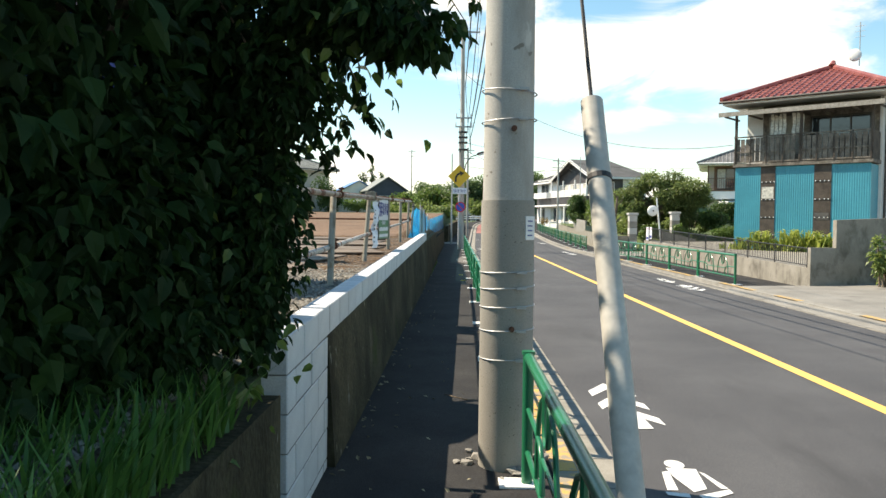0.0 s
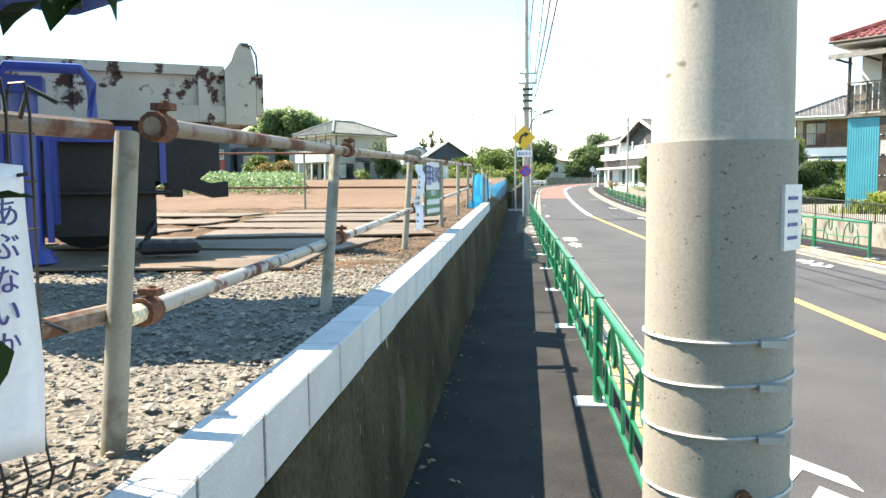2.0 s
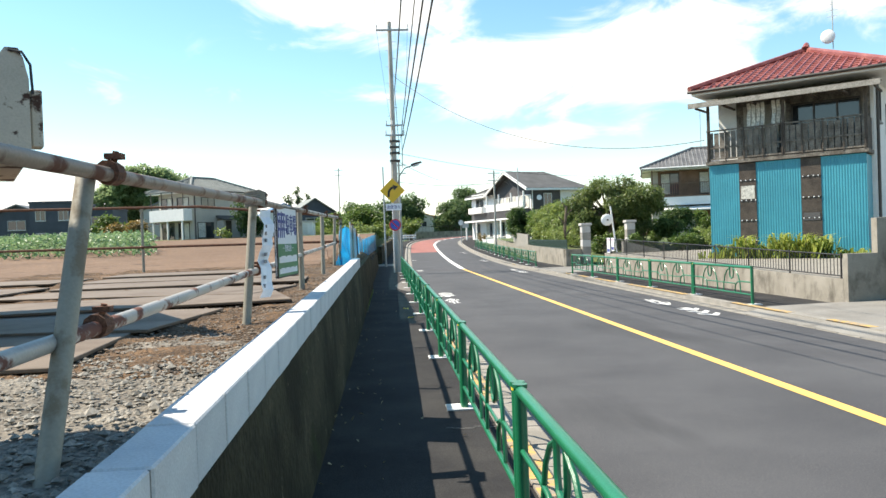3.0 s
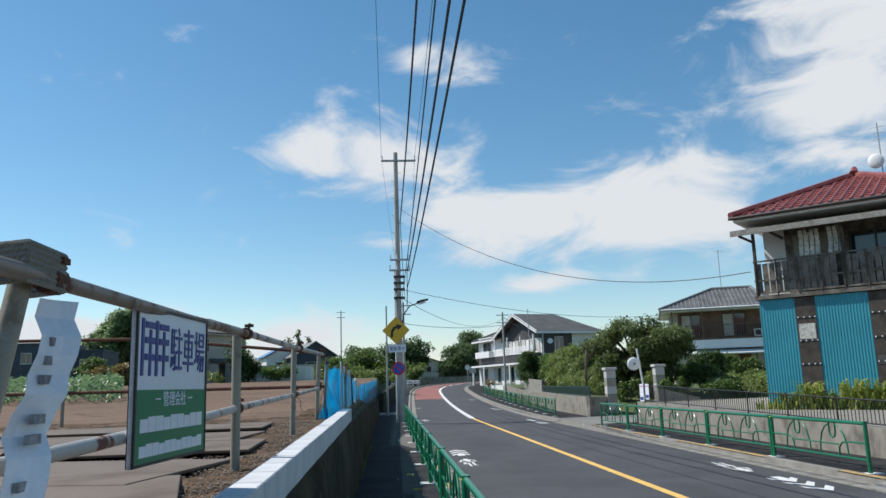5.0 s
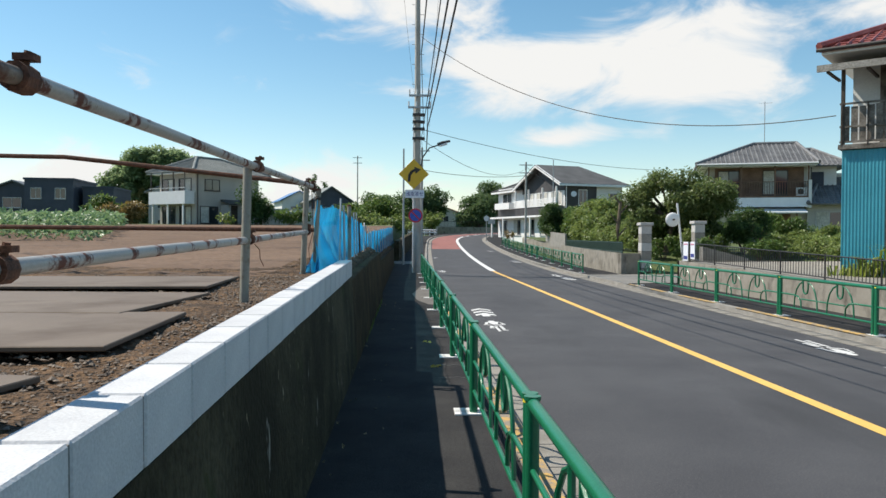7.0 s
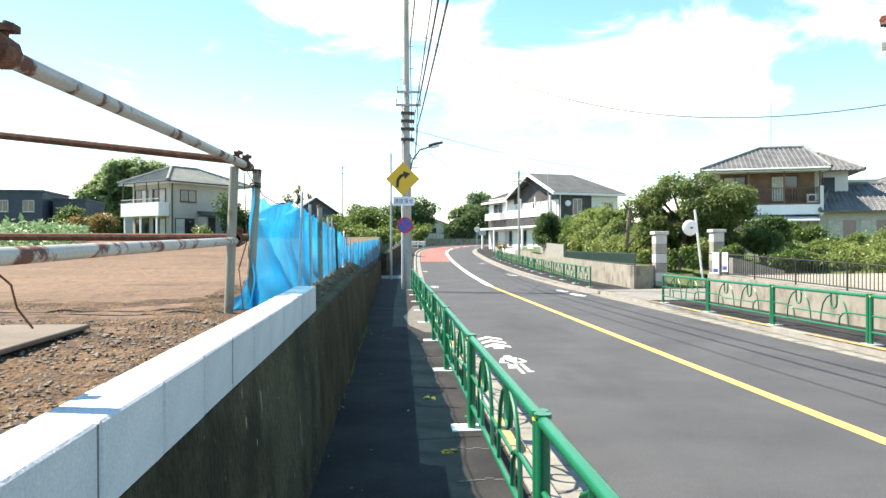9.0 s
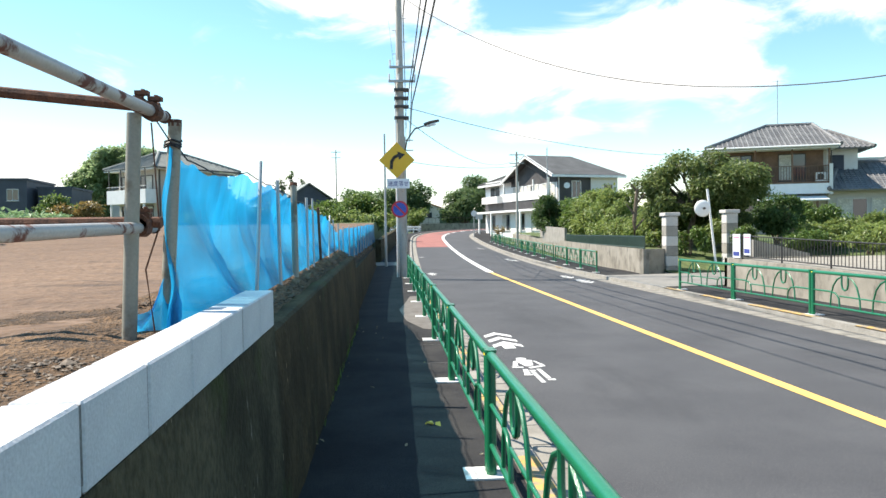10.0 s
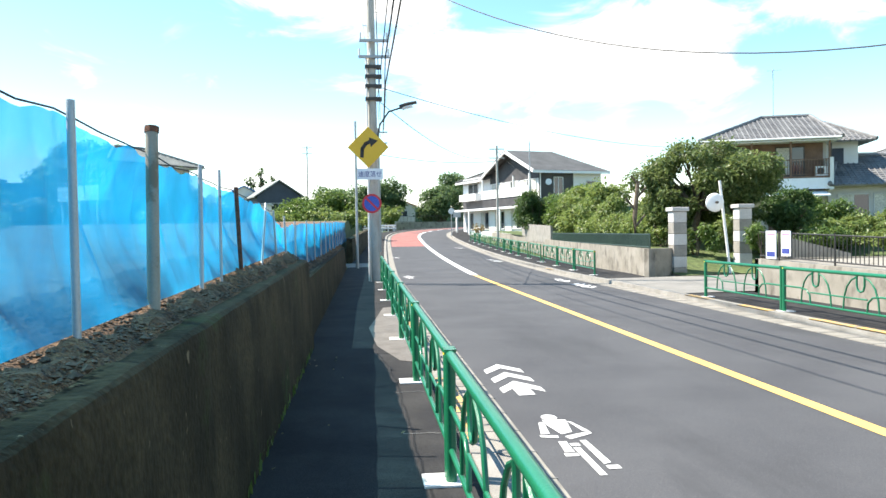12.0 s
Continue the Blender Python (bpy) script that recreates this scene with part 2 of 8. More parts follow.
GRASSY = surface("rough_grass", (0.05, 0.085, 0.022), (0.10, 0.12, 0.04), rough=0.95, scale=0.25, fine=5, bump=0.6, fine_mix=0.4, dist=0.1)
WHITE_PAINT = worn("road_white", (0.72, 0.72, 0.70), (0.22, 0.22, 0.22), scale=22, amount=0.60, rough=0.7)
YELLOW_PAINT = worn("road_yellow", (0.82, 0.50, 0.13), (0.25, 0.2, 0.1), scale=20, amount=0.66, rough=0.7)
KERB_YELLOW = worn("kerb_yellow", (0.55, 0.34, 0.10), (0.26, 0.22, 0.17), scale=7, amount=0.45, rough=0.8, soft=0.1)
RED_ROAD = surface("red_road", (0.24, 0.09, 0.075), (0.31, 0.125, 0.105), rough=0.85, scale=0.8, fine=60, bump=0.3, fine_mix=0.25)
GREEN = worn("green_enamel", (0.010, 0.155, 0.075), (0.03, 0.12, 0.07), scale=12, amount=0.68, rough=0.28)
PLATE = surface("white_plate", (0.70, 0.70, 0.69), (0.78, 0.78, 0.77), rough=0.6, scale=9, fine=80, bump=0.05, fine_mix=0.08)
POLE = speckled("pole_concrete", (0.385, 0.37, 0.338), (0.275, 0.258, 0.228), (0.20, 0.18, 0.15), scale=1.6, pits=0.0)
LEAF_GRASS = leafy("leaf_grass", (0.03, 0.10, 0.02), (0.07, 0.19, 0.04), 0.35)
STEEL = worn("galvanised", (0.42, 0.43, 0.43), (0.20, 0.10, 0.06), scale=9, amount=0.66, rough=0.5, metal=0.35)
PIPE = worn("scaffold_pipe", (0.255, 0.205, 0.165), (0.13, 0.055, 0.035), scale=5, amount=0.485, rough=0.5, metal=0.3, soft=0.12)
PIPE_GREY = worn("grey_pipe", (0.42, 0.405, 0.38), (0.15, 0.062, 0.045), scale=6, amount=0.53, rough=0.5, metal=0.3, soft=0.06)
PIPE_POST = worn("pipe_post", (0.29, 0.272, 0.222), (0.20, 0.165, 0.12), scale=4, amount=0.56, rough=0.6, metal=0.15)
RUST = surface("rusty_iron", (0.07, 0.032, 0.02), (0.17, 0.07, 0.04), rough=0.9, scale=20, fine=120, bump=0.4)
CABLE = surface("black_cable", (0.02, 0.02, 0.022), (0.03, 0.03, 0.03), rough=0.6, scale=5, fine=50, bump=0)
BLACK_IRON = surface("black_iron", (0.018, 0.016, 0.015), (0.035, 0.03, 0.028), rough=0.5, scale=8, fine=60, bump=0.05)
BARK = surface("bark", (0.10, 0.075, 0.05), (0.18, 0.14, 0.10), rough=0.95, scale=5, fine=40, bump=0.9, fine_mix=0.4, dist=0.02)
# Nearly black green: the shade inside the near tree is put into the colour.
LEAF_SHADED = leafy("leaf_shaded", (0.006, 0.021, 0.006), (0.018, 0.05, 0.011), 0.18, 0.7)
LEAF_SHADED.node_tree.nodes["Principled BSDF"].inputs["Specular IOR Level"].default_value = 0.2
LEAF_MID = leafy("leaf_mid", (0.05, 0.105, 0.02), (0.125, 0.19, 0.045), 0.35)
LEAF_GARDEN = leafy("leaf_garden", (0.06, 0.10, 0.03), (0.155, 0.20, 0.068), 0.42)
LEAF_BORDER = leafy("leaf_border", (0.14, 0.20, 0.035), (0.32, 0.36, 0.10), 0.45)
LEAF_LIGHT = leafy("leaf_light", (0.09, 0.145, 0.035), (0.205, 0.26, 0.08), 0.4)
LEAF_CROP = leafy("leaf_crop", (0.08, 0.17, 0.07), (0.2, 0.3, 0.15), 0.3)
# Distant foliage: haze is mixed into both greens, most strongly on the hill.
LEAF_FAR = leafy("leaf_far", (0.05, 0.10, 0.038), (0.12, 0.18, 0.07), 0.4, 0.7)
LEAF_HAZY = leafy("leaf_hazy", (0.12, 0.185, 0.09), (0.22, 0.295, 0.15), 0.5, 0.8)
LEAF_PINE = leafy("leaf_pine", (0.03, 0.07, 0.02), (0.075, 0.135, 0.035), 0.35, 0.6)
LEAF_DRY = leafy("leaf_dry", (0.12, 0.10, 0.03), (0.26, 0.19, 0.06), 0.3)


# ---- building blocks ----
def world_of(ob):
    return world_of(ob.parent) @ ob.matrix_parent_inverse @ ob.matrix_basis if ob.parent else ob.matrix_basis


def mesh_of(name, bm, material, smooth=False):
    me = bpy.data.meshes.new(name)
    bm.normal_update()
    if smooth:
        for e in bm.edges:
            if len(e.link_faces) == 2 and e.calc_face_angle(0) > 0.8:
                e.smooth = False
    bm.to_mesh(me)
    bm.free()
    me.materials.append(material)
    if smooth:
        for p in me.polygons:
            p.use_smooth = True
    return me


def part(name, bm, material, parent, label="", smooth=False):
    ob = new(name, mesh_of(name, bm, material, smooth))
    ob.parent = parent
    ob.matrix_parent_inverse = world_of(parent).inverted()
    if label:
        ob["label"] = label
    return ob


def thing(name, at, label, category, group="", kind="", rz=0.0):
    ob = new(name)
    ob.empty_display_size = 0.1
    ob.matrix_basis = pose(*at, 0, 0, rz)
    return tagged(ob, label, category, group, kind)


def whole(name, bm, material, label, category, group="", kind="", smooth=False):
    return tagged(new(name, mesh_of(name, bm, material, smooth)), label, category, group, kind)


def hexa(bm, pts):
    """A solid from four bottom and four top corners, both anticlockwise from above."""
    v = [bm.verts.new(p) for p in pts]
    for f in ((3, 2, 1, 0), (4, 5, 6, 7), (0, 1, 5, 4), (1, 2, 6, 5), (2, 3, 7, 6), (3, 0, 4, 7)):
        bm.faces.new([v[i] for i in f])


def box(bm, x0, x1, y0, y1, z0, z1):
    hexa(bm, [(x0, y0, z0), (x1, y0, z0), (x1, y1, z0), (x0, y1, z0), (x0, y0, z1), (x1, y0, z1), (x1, y1, z1), (x0, y1, z1)])


def slab(bm, a, b, thick, z0, z1, z0b=None, z1b=None):
    """An upright slab along the ground line a-b, thick to its left."""
    a, b = Vector((*a, 0)), Vector((*b, 0))
    n = Vector((-(b - a).y, (b - a).x, 0)).normalized() * thick
    z0b, z1b = z0 if z0b is None else z0b, z1 if z1b is None else z1b
    up = lambda p, z: (p.x, p.y, z)
    hexa(bm, [up(a, z0), up(b, z0b), up(b + n, z0b), up(a + n, z0), up(a, z1), up(b, z1b), up(b + n, z1b), up(a + n, z1)])


def tube(bm, pts, r, n=8, r1=None, cap=True):
    """A round rod through the points."""
    pts = [Vector(p) for p in pts]
    rings = []
    for i, p in enumerate(pts):
        d = (pts[min(i + 1, len(pts) - 1)] - pts[max(i - 1, 0)]).normalized()
        side = d.cross(Vector((0, 0, 1)))
        side = Vector((1, 0, 0)) if side.length < 1e-3 else side.normalized()
        up = side.cross(d)
        rr = r if r1 is None else r + (r1 - r) * i / (len(pts) - 1)
        rings.append([bm.verts.new(p + rr * (math.cos(2 * math.pi * k / n) * side + math.sin(2 * math.pi * k / n) * up)) for k in range(n)])
    for a, b in zip(rings, rings[1:]):
        for k in range(n):
            bm.faces.new((a[k], a[(k + 1) % n], b[(k + 1) % n], b[k]))
    if cap:
        bm.faces.new(rings[0][::-1])
        bm.faces.new(rings[-1])


def rod(pts, r, n=8, r1=None):
    bm = bmesh.new()
    tube(bm, pts, r, n, r1)
    return bm


def boxed(*a, bevel=0.0):
    bm = bmesh.new()
    box(bm, *a)
    if bevel:
        bmesh.ops.bevel(bm, geom=bm.edges[:], offset=bevel, segments=1, affect="EDGES")
    return bm


def strip(bm, left, right, z, thick=0.0):
    """A ribbon between two lines of (x, y) points at heights z."""
    a = [bm.verts.new((x, y, h)) for (x, y), h in zip(left, z)]
    b = [bm.verts.new((x, y, h)) for (x, y), h in zip(right, z)]
    for i in range(len(a) - 1):
        bm.faces.new((a[i], b[i], b[i + 1], a[i + 1]))


def leaf_cloud(bm, centre, radii, count, size, rng, shell=0.55, one=None):
    """Many small folded leaves through a lumpy volume, denser near its skin."""
    c = Vector(centre)
    for _ in range(count):
        d = Vector((rng.gauss(0, 1), rng.gauss(0, 1), rng.gauss(0, 1))).normalized()
        lump = 0.82 + 0.35 * noise.noise(d * 2.3 + c)
        r = (shell + (1 - shell) * rng.random()) * lump
        p = c + Vector((d.x * radii[0], d.y * radii[1], d.z * radii[2])) * r
        (one or leaf)(bm, p, size * rng.uniform(0.6, 1.35), rng, d)


def broad_leaf(bm, p, s, rng, out):
    """One oval leaf with a point, folded along its rib."""
    ax = (Vector((rng.gauss(0, 0.7), rng.gauss(0, 0.7), rng.gauss(-0.8, 0.5))) + out * 0.5).normalized()
    sd = ax.cross(Vector((rng.gauss(0, 0.6), rng.gauss(0, 0.6), 1))).normalized()
    nn = sd.cross(ax)
    rib = [bm.verts.new(p + ax * s * u - nn * s * 0.14 * u * u) for u in (0.0, 0.4, 0.75, 1.05)]
    for sg in (-1, 1):
        a, b = [bm.verts.new(p + ax * s * u + sd * sg * s * w + nn * s * 0.07) for u, w in ((0.22, 0.30), (0.62, 0.25))]
        for q in ((rib[0], a, rib[1]), (a, b, rib[2], rib[1]), (b, rib[3], rib[2])):
            bm.faces.new(q if sg > 0 else q[::-1])


def leaf(bm, p, s, rng, out):
    """One pointed leaf of two halves, drooping a little."""
    ax = (Vector((rng.gauss(0, 1), rng.gauss(0, 1), rng.gauss(-0.5, 0.7))) + out * 0.5).normalized()
    sd = ax.cross(Vector((rng.gauss(0, 0.4), rng.gauss(0, 0.4), 1))).normalized()
    nn = sd.cross(ax)
    b, t = bm.verts.new(p), bm.verts.new(p + ax * s - nn * s * 0.12)
    l = bm.verts.new(p + ax * s * 0.45 + sd * s * 0.27 + nn * s * 0.07)
    r = bm.verts.new(p + ax * s * 0.45 - sd * s * 0.27 + nn * s * 0.07)
    bm.faces.new((b, r, t))
    bm.faces.new((b, t, l))


# ---- the lie of the land ----
def field_z(y):
    return 0.965 + 0.0115 * y if y < 18 else 1.172 + 0.0235 * (min(y, 78) - 18)


def road_z(y):
    return -0.10 + (0.00042 * (min(y, 110) - 38) ** 2 if y > 38 else 0.0)


def walk_z(y):
    return road_z(y) + 0.10


CENTRE = [(-60, 4.15), (42, 4.15), (56, 4.5), (73, 4.95), (84, 5.3), (92, 5.7), (99, 6.8), (104, 9.0), (108, 12.8), (111, 18.5), (112.5, 28.0), (113, 45.0)]


def centre_line():
    """Points along the middle of the road and the way to its right at each."""
    pts = [Vector((x, y)) for y, x in CENTRE]
    out = []
    for i in range(len(pts) - 1):
        p0, p1, p2, p3 = pts[max(i - 1, 0)], pts[i], pts[i + 1], pts[min(i + 2, len(pts) - 1)]
        steps = max(2, int((p2 - p1).length / 3))
        for k in range(steps):
            u = k / steps
            if i < 2:
                p = p1.lerp(p2, u)
            else:
                p = 0.5 * (2 * p1 + (p2 - p0) * u + (2 * p0 - 5 * p1 + 4 * p2 - p3) * u * u + (3 * p1 - p0 - 3 * p2 + p3) * u ** 3)
            out.append(p)
    out.append(pts[-1])
    res = []
    for i, p in enumerate(out):
        d = (out[min(i + 1, len(out) - 1)] - out[max(i - 1, 0)]).normalized()
        res.append((p, Vector((d.y, -d.x))))
    return res


LINE = centre_line()


def band(bm, off0, off1, lift=0.0, y0=-60, y1=200):
    pts = [(p, r) for p, r in LINE if y0 <= p.y <= y1]
    strip(bm, [tuple(p + r * off0) for p, r in pts], [tuple(p + r * off1) for p, r in pts], [road_z(p.y) + lift for p, r in pts])


def curb(bm, off0, off1, top, y0=-60, y1=200, bottom=-0.25):
    """A raised band along the road with its two sides."""
    pts = [(p, r) for p, r in LINE if y0 <= p.y <= y1]
    sec = [(off0, bottom), (off0, top), (off1, top), (off1, bottom)]
    rows = [[bm.verts.new((*(p + r * o), road_z(p.y) + h)) for o, h in sec] for p, r in pts]
    for a, b in zip(rows, rows[1:]):
        for k in range(3):
            bm.faces.new((a[k], a[k + 1], b[k + 1], b[k]))
    bm.faces.new(rows[0])
    bm.faces.new(rows[-1][::-1])


# ---- ground, road, pavements ----
def ground_z(x, y):
    if x < -1.15 or (x < -0.68 and y < 14.5):
        return (field_z(y) if y > -40 else field_z(-40)) - (0.12 if -8 < y < 70 and x > -46 else 0.0)
    if x > 9.3:
        return max(road_z(y) - 0.15, road_z(min(y, 110)) - 0.15)
    return road_z(y) - 0.3


bm = bmesh.new()
xs = [-2500, -900, -300, -120, -60, -40, -25, -15, -8, -4, -2, -1.2, -0.72, -0.66, 0.5, 3, 6, 9.28, 9.32, 12, 20, 40, 80, 200, 600, 2500]
ys = [-2500, -600, -150, -60, -30, -15, -8, -4] + list(range(0, 112, 4)) + [125, 160, 260, 600, 1200, 2500]
grid = [[bm.verts.new((x, y, ground_z(x, y))) for x in xs] for y in ys]
for j in range(len(ys) - 1):
    for i in range(len(xs) - 1):
        bm.faces.new((grid[j][i], grid[j][i + 1], grid[j + 1][i + 1], grid[j + 1][i]))
whole("ground", bm, GRASSY, "rough grassy ground that reaches the horizon", "ground", kind="structure")

bm = bmesh.new()
band(bm, -2.79, 2.79)
whole("road", bm, ASPHALT, "dark grey asphalt two-lane road that bends right", "road", kind="structure")
bm = bmesh.new()
curb(bm, -4.85, -3.30, 0.098, y1=200)
whole("pavement_left", bm, PAVING, "narrow dark asphalt pavement along the retaining wall", "pavement", kind="structure")
bm = bmesh.new()
curb(bm, 3.30, 5.00, 0.098, y0=-60, y1=200)
whole("pavement_right", bm, PAVING, "asphalt pavement beyond the road", "pavement", kind="structure")
for side, label in ((-1, "concrete gutter along the pavement"), (1, "pale concrete gutter along the far kerb")):
    bm = bmesh.new()
    a, b = sorted((side * 2.79, side * 3.14))
    curb(bm, a, b, 0.012)
    whole("gutter", bm, GUTTER, label, "gutter", kind="structure")
    bm = bmesh.new()
    a, b = sorted((side * 3.14, side * 3.30))
    curb(bm, a, b, 0.115)
    whole("kerb", bm, CONCRETE, "concrete kerb stones with worn yellow paint", "kerb", kind="structure")
bm = bmesh.new()
band(bm, -0.075, 0.075, 0.004, y1=42.5)
whole("centre_line", bm, YELLOW_PAINT, "painted yellow centre line on the asphalt", "road marking", kind="structure")
bm = bmesh.new()
band(bm, -0.14, 0.14, 0.006, y0=41)
whole("centre_line", bm, WHITE_PAINT, "wide white centre line through the bend", "road marking", kind="structure")
bm = bmesh.new()
band(bm, -2.72, -0.16, 0.004, y0=70)
whole("red_surfacing", bm, RED_ROAD, "red anti-skid surfacing before the bend", "road marking", kind="structure")


# ---- retaining wall ----
def top_z(y):
    return 1.045 + 0.015 * y


FACE = -0.59


def leaning_wall(y0, y1, z0, z1, thick, face=FACE, label="", batter=0.065, material=OLDWALL):
    """A retaining wall whose face leans back from its foot to its top."""
    bm = bmesh.new()
    f0, f1, b = face + batter, face, face - thick
    hexa(bm, [(b, y0, -0.2), (f0, y0, -0.2), (f0, y1, -0.2), (b, y1, -0.2), (b, y0, z0), (f1, y0, z0), (f1, y1, z1), (b, y1, z1)])
    bmesh.ops.recalc_face_normals(bm, faces=bm.faces[:])
    return whole("wall_left", bm, material, label, "wall", kind="structure")


leaning_wall(-0.74, 14.9, top_z(-0.74) - 0.19, top_z(14.9) - 0.19, 0.16, label="old mossy concrete retaining wall beside the pavement")


def crumbling_wall(y0, y1, z0, z1, thick, label, batter=0.065):
    """A leaning wall with an uneven face and a worn, rounded top edge."""
    bm = bmesh.new()
    n = int((y1 - y0) / 0.08)
    rows = []
    for j in range(n + 1):
        y = y0 + (y1 - y0) * j / n
        top = z0 + (z1 - z0) * j / n
        worn_by = 0.028 + 0.02 * noise.noise(Vector((y * 1.3, 0, 9)))
        prof = [(FACE + batter, -0.2)] + [(FACE + batter * (1 - k / 8), -0.2 + (top + 0.2) * k / 8) for k in range(1, 8)]
        prof += [(FACE, top - 2 * worn_by), (FACE - 0.3 * worn_by, top - 0.7 * worn_by), (FACE - worn_by, top - 0.15 * worn_by), (FACE - 2.2 * worn_by, top), (FACE - 0.15, top), (FACE - 0.22, top), (FACE - thick, top), (FACE - thick, -0.2)]
        row = []
        for i, (x, z) in enumerate(prof):
            d = 0.010 * noise.noise(Vector((y * 2.2, z * 2.2, i * 0.05))) + 0.006 * noise.noise(Vector((y * 7, x * 7, z * 7)))
            row.append(bm.verts.new((x + (d if i < 10 else 0), y, z + (d if 7 < i < 14 else 0))))
        rows.append(row)
    for a, b in zip(rows, rows[1:]):
        for k in range(len(a) - 1):
            bm.faces.new((a[k], b[k], b[k + 1], a[k + 1]))
    bm.faces.new(rows[0])
    bm.faces.new(rows[-1][::-1])
    bmesh.ops.recalc_face_normals(bm, faces=bm.faces[:])
    return whole("wall_left", bm, OLDWALL_DARK, label, "wall", kind="structure")


crumbling_wall(14.9, 24.5, 1.056, 1.17, 0.3, "old brown concrete retaining wall under the net")
leaning_wall(24.5, 46, 0.85, 0.93, 0.3, FACE - 0.08, "weathered brown concrete retaining wall", material=OLDWALL_DARK)
bm = bmesh.new()
slab(bm, (FACE + 0.15, 52), (FACE + 1.6, 90), 0.3, -0.1, 1.25, z0b=0.8, z1b=2.1)
whole("wall_left", bm, OLDWALL, "dark weathered concrete wall further along", "wall", kind="structure")
bm = bmesh.new()
slab(bm, (FACE, -20), (FACE, -2.04), 0.16, -0.2, 0.76)
whole("wall_left", bm, OLDWALL, "low stained concrete wall under the tree", "wall", kind="structure")


def block_wall():
    """New concrete blocks: a capping course along the old wall and a taller stack at its near end."""
    L, H, T = 0.42, 0.19, 0.15
    bm = bmesh.new()
    box(bm, -T, 0, 0.007, L - 0.007, 0.0, H)
    bmesh.ops.bevel(bm, geom=bm.edges[:], offset=0.006, segments=1, affect="EDGES")
    me = mesh_of("concrete_block", bm, BLOCK)
    bed = bmesh.new()
    slab(bed, (FACE - 0.004, -1.88), (FACE - 0.004, 14.88), T - 0.008, top_z(-2.0) - 0.17, top_z(-2.0) - 0.006, top_z(14.88) - 0.17, top_z(14.88) - 0.006)
    slab(bed, (FACE - 0.004, -1.88), (FACE - 0.004, -0.70), T - 0.008, -0.1, top_z(-2.0) - 0.1, -0.1, top_z(-0.75) - 0.1)
    core = whole("block_wall", bed, JOINT, "new pale grey concrete block course on the old wall", "wall", kind="structure")
    rng = random.Random(4)

    def lay(y, z, which=me):
        ob = new("concrete_block", which)
        ob.parent = core
        ob.matrix_basis = pose(FACE + rng.uniform(-0.002, 0.003), y, z, math.degrees(math.atan(0.015)), 0, rng.uniform(-0.15, 0.15))
    for k in range(40):
        y = 14.47 - L * k
        lay(y, top_z(y) - H)
    bm = bmesh.new()
    box(bm, -T, 0, 0.007, L / 2 - 0.007, 0.0, H)
    bmesh.ops.bevel(bm, geom=bm.edges[:], offset=0.006, segments=1, affect="EDGES")
    half = mesh_of("concrete_block", bm, BLOCK)
    for c in range(1, 6):
        for k in range(3):
            y = -1.9 + L * k + (L / 2 if c % 2 else 0.0)
            lay(y, top_z(y) - H * (c + 1) - 0.006 * c, half if c % 2 and k == 2 else me)
        if c % 2:
            lay(-1.9, top_z(-1.9) - H * (c + 1) - 0.006 * c, half)


block_wall()

# ---- the lot behind the wall ----
def patch(name, pts, material, label, lift, category="ground"):
    bm = bmesh.new()
    vs = []
    for x, y in pts:
        vs.append(bm.verts.new((x, y, field_z(y) + lift)))
    bm.faces.new(vs)
    bmesh.ops.triangulate(bm, faces=bm.faces[:])
    return whole(name, bm, material, label, category, kind="structure")


def sheet(name, x0, x1, y0, y1, nx, ny, material, label, lift, rough_h, seed):
    """An uneven piece of ground on a fine grid."""
    bm = bmesh.new()
    rows = []
    for j in range(ny + 1):
        y = y0 + (y1 - y0) * j / ny
        row = []
        for i in range(nx + 1):
            x = x0 + (x1 - x0) * (i / nx)
            h = rough_h * (noise.noise(Vector((x * 2.1, y * 2.1, seed))) + 0.6 * noise.noise(Vector((x * 7, y * 7, seed))) + 0.4 * noise.noise(Vector((x * 17, y * 17, seed))))
            edge = min(i, nx - i, j, ny - j) / 2
            row.append(bm.verts.new((x, y, field_z(y) + lift + h * min(1, edge) - (0.03 if edge == 0 else 0))))
        rows.append(row)
    for j in range(ny):
        for i in range(nx):
            bm.faces.new((rows[j][i], rows[j][i + 1], rows[j + 1][i + 1], rows[j + 1][i]))
    return whole(name, bm, material, label, "ground", kind="structure", smooth=True)


sheet("soil_field", -45, -1.12, 12.6, 68, 150, 180, SOIL, "bare brown ploughed field beyond the fence", 0.02, 0.03, 3.0)
sheet("gravel_ground", -7, -0.74, -7, 4.2, 110, 190, GRAVELBED, "pale crushed-stone ground behind the wall", 0.02, 0.02, 7.0)
sheet("earth_strip", -7, -0.74, 2.6, 15.1, 120, 210, DARKSOIL, "loose dark earth and rubble beside the wall", 0.025, 0.03, 9.0)


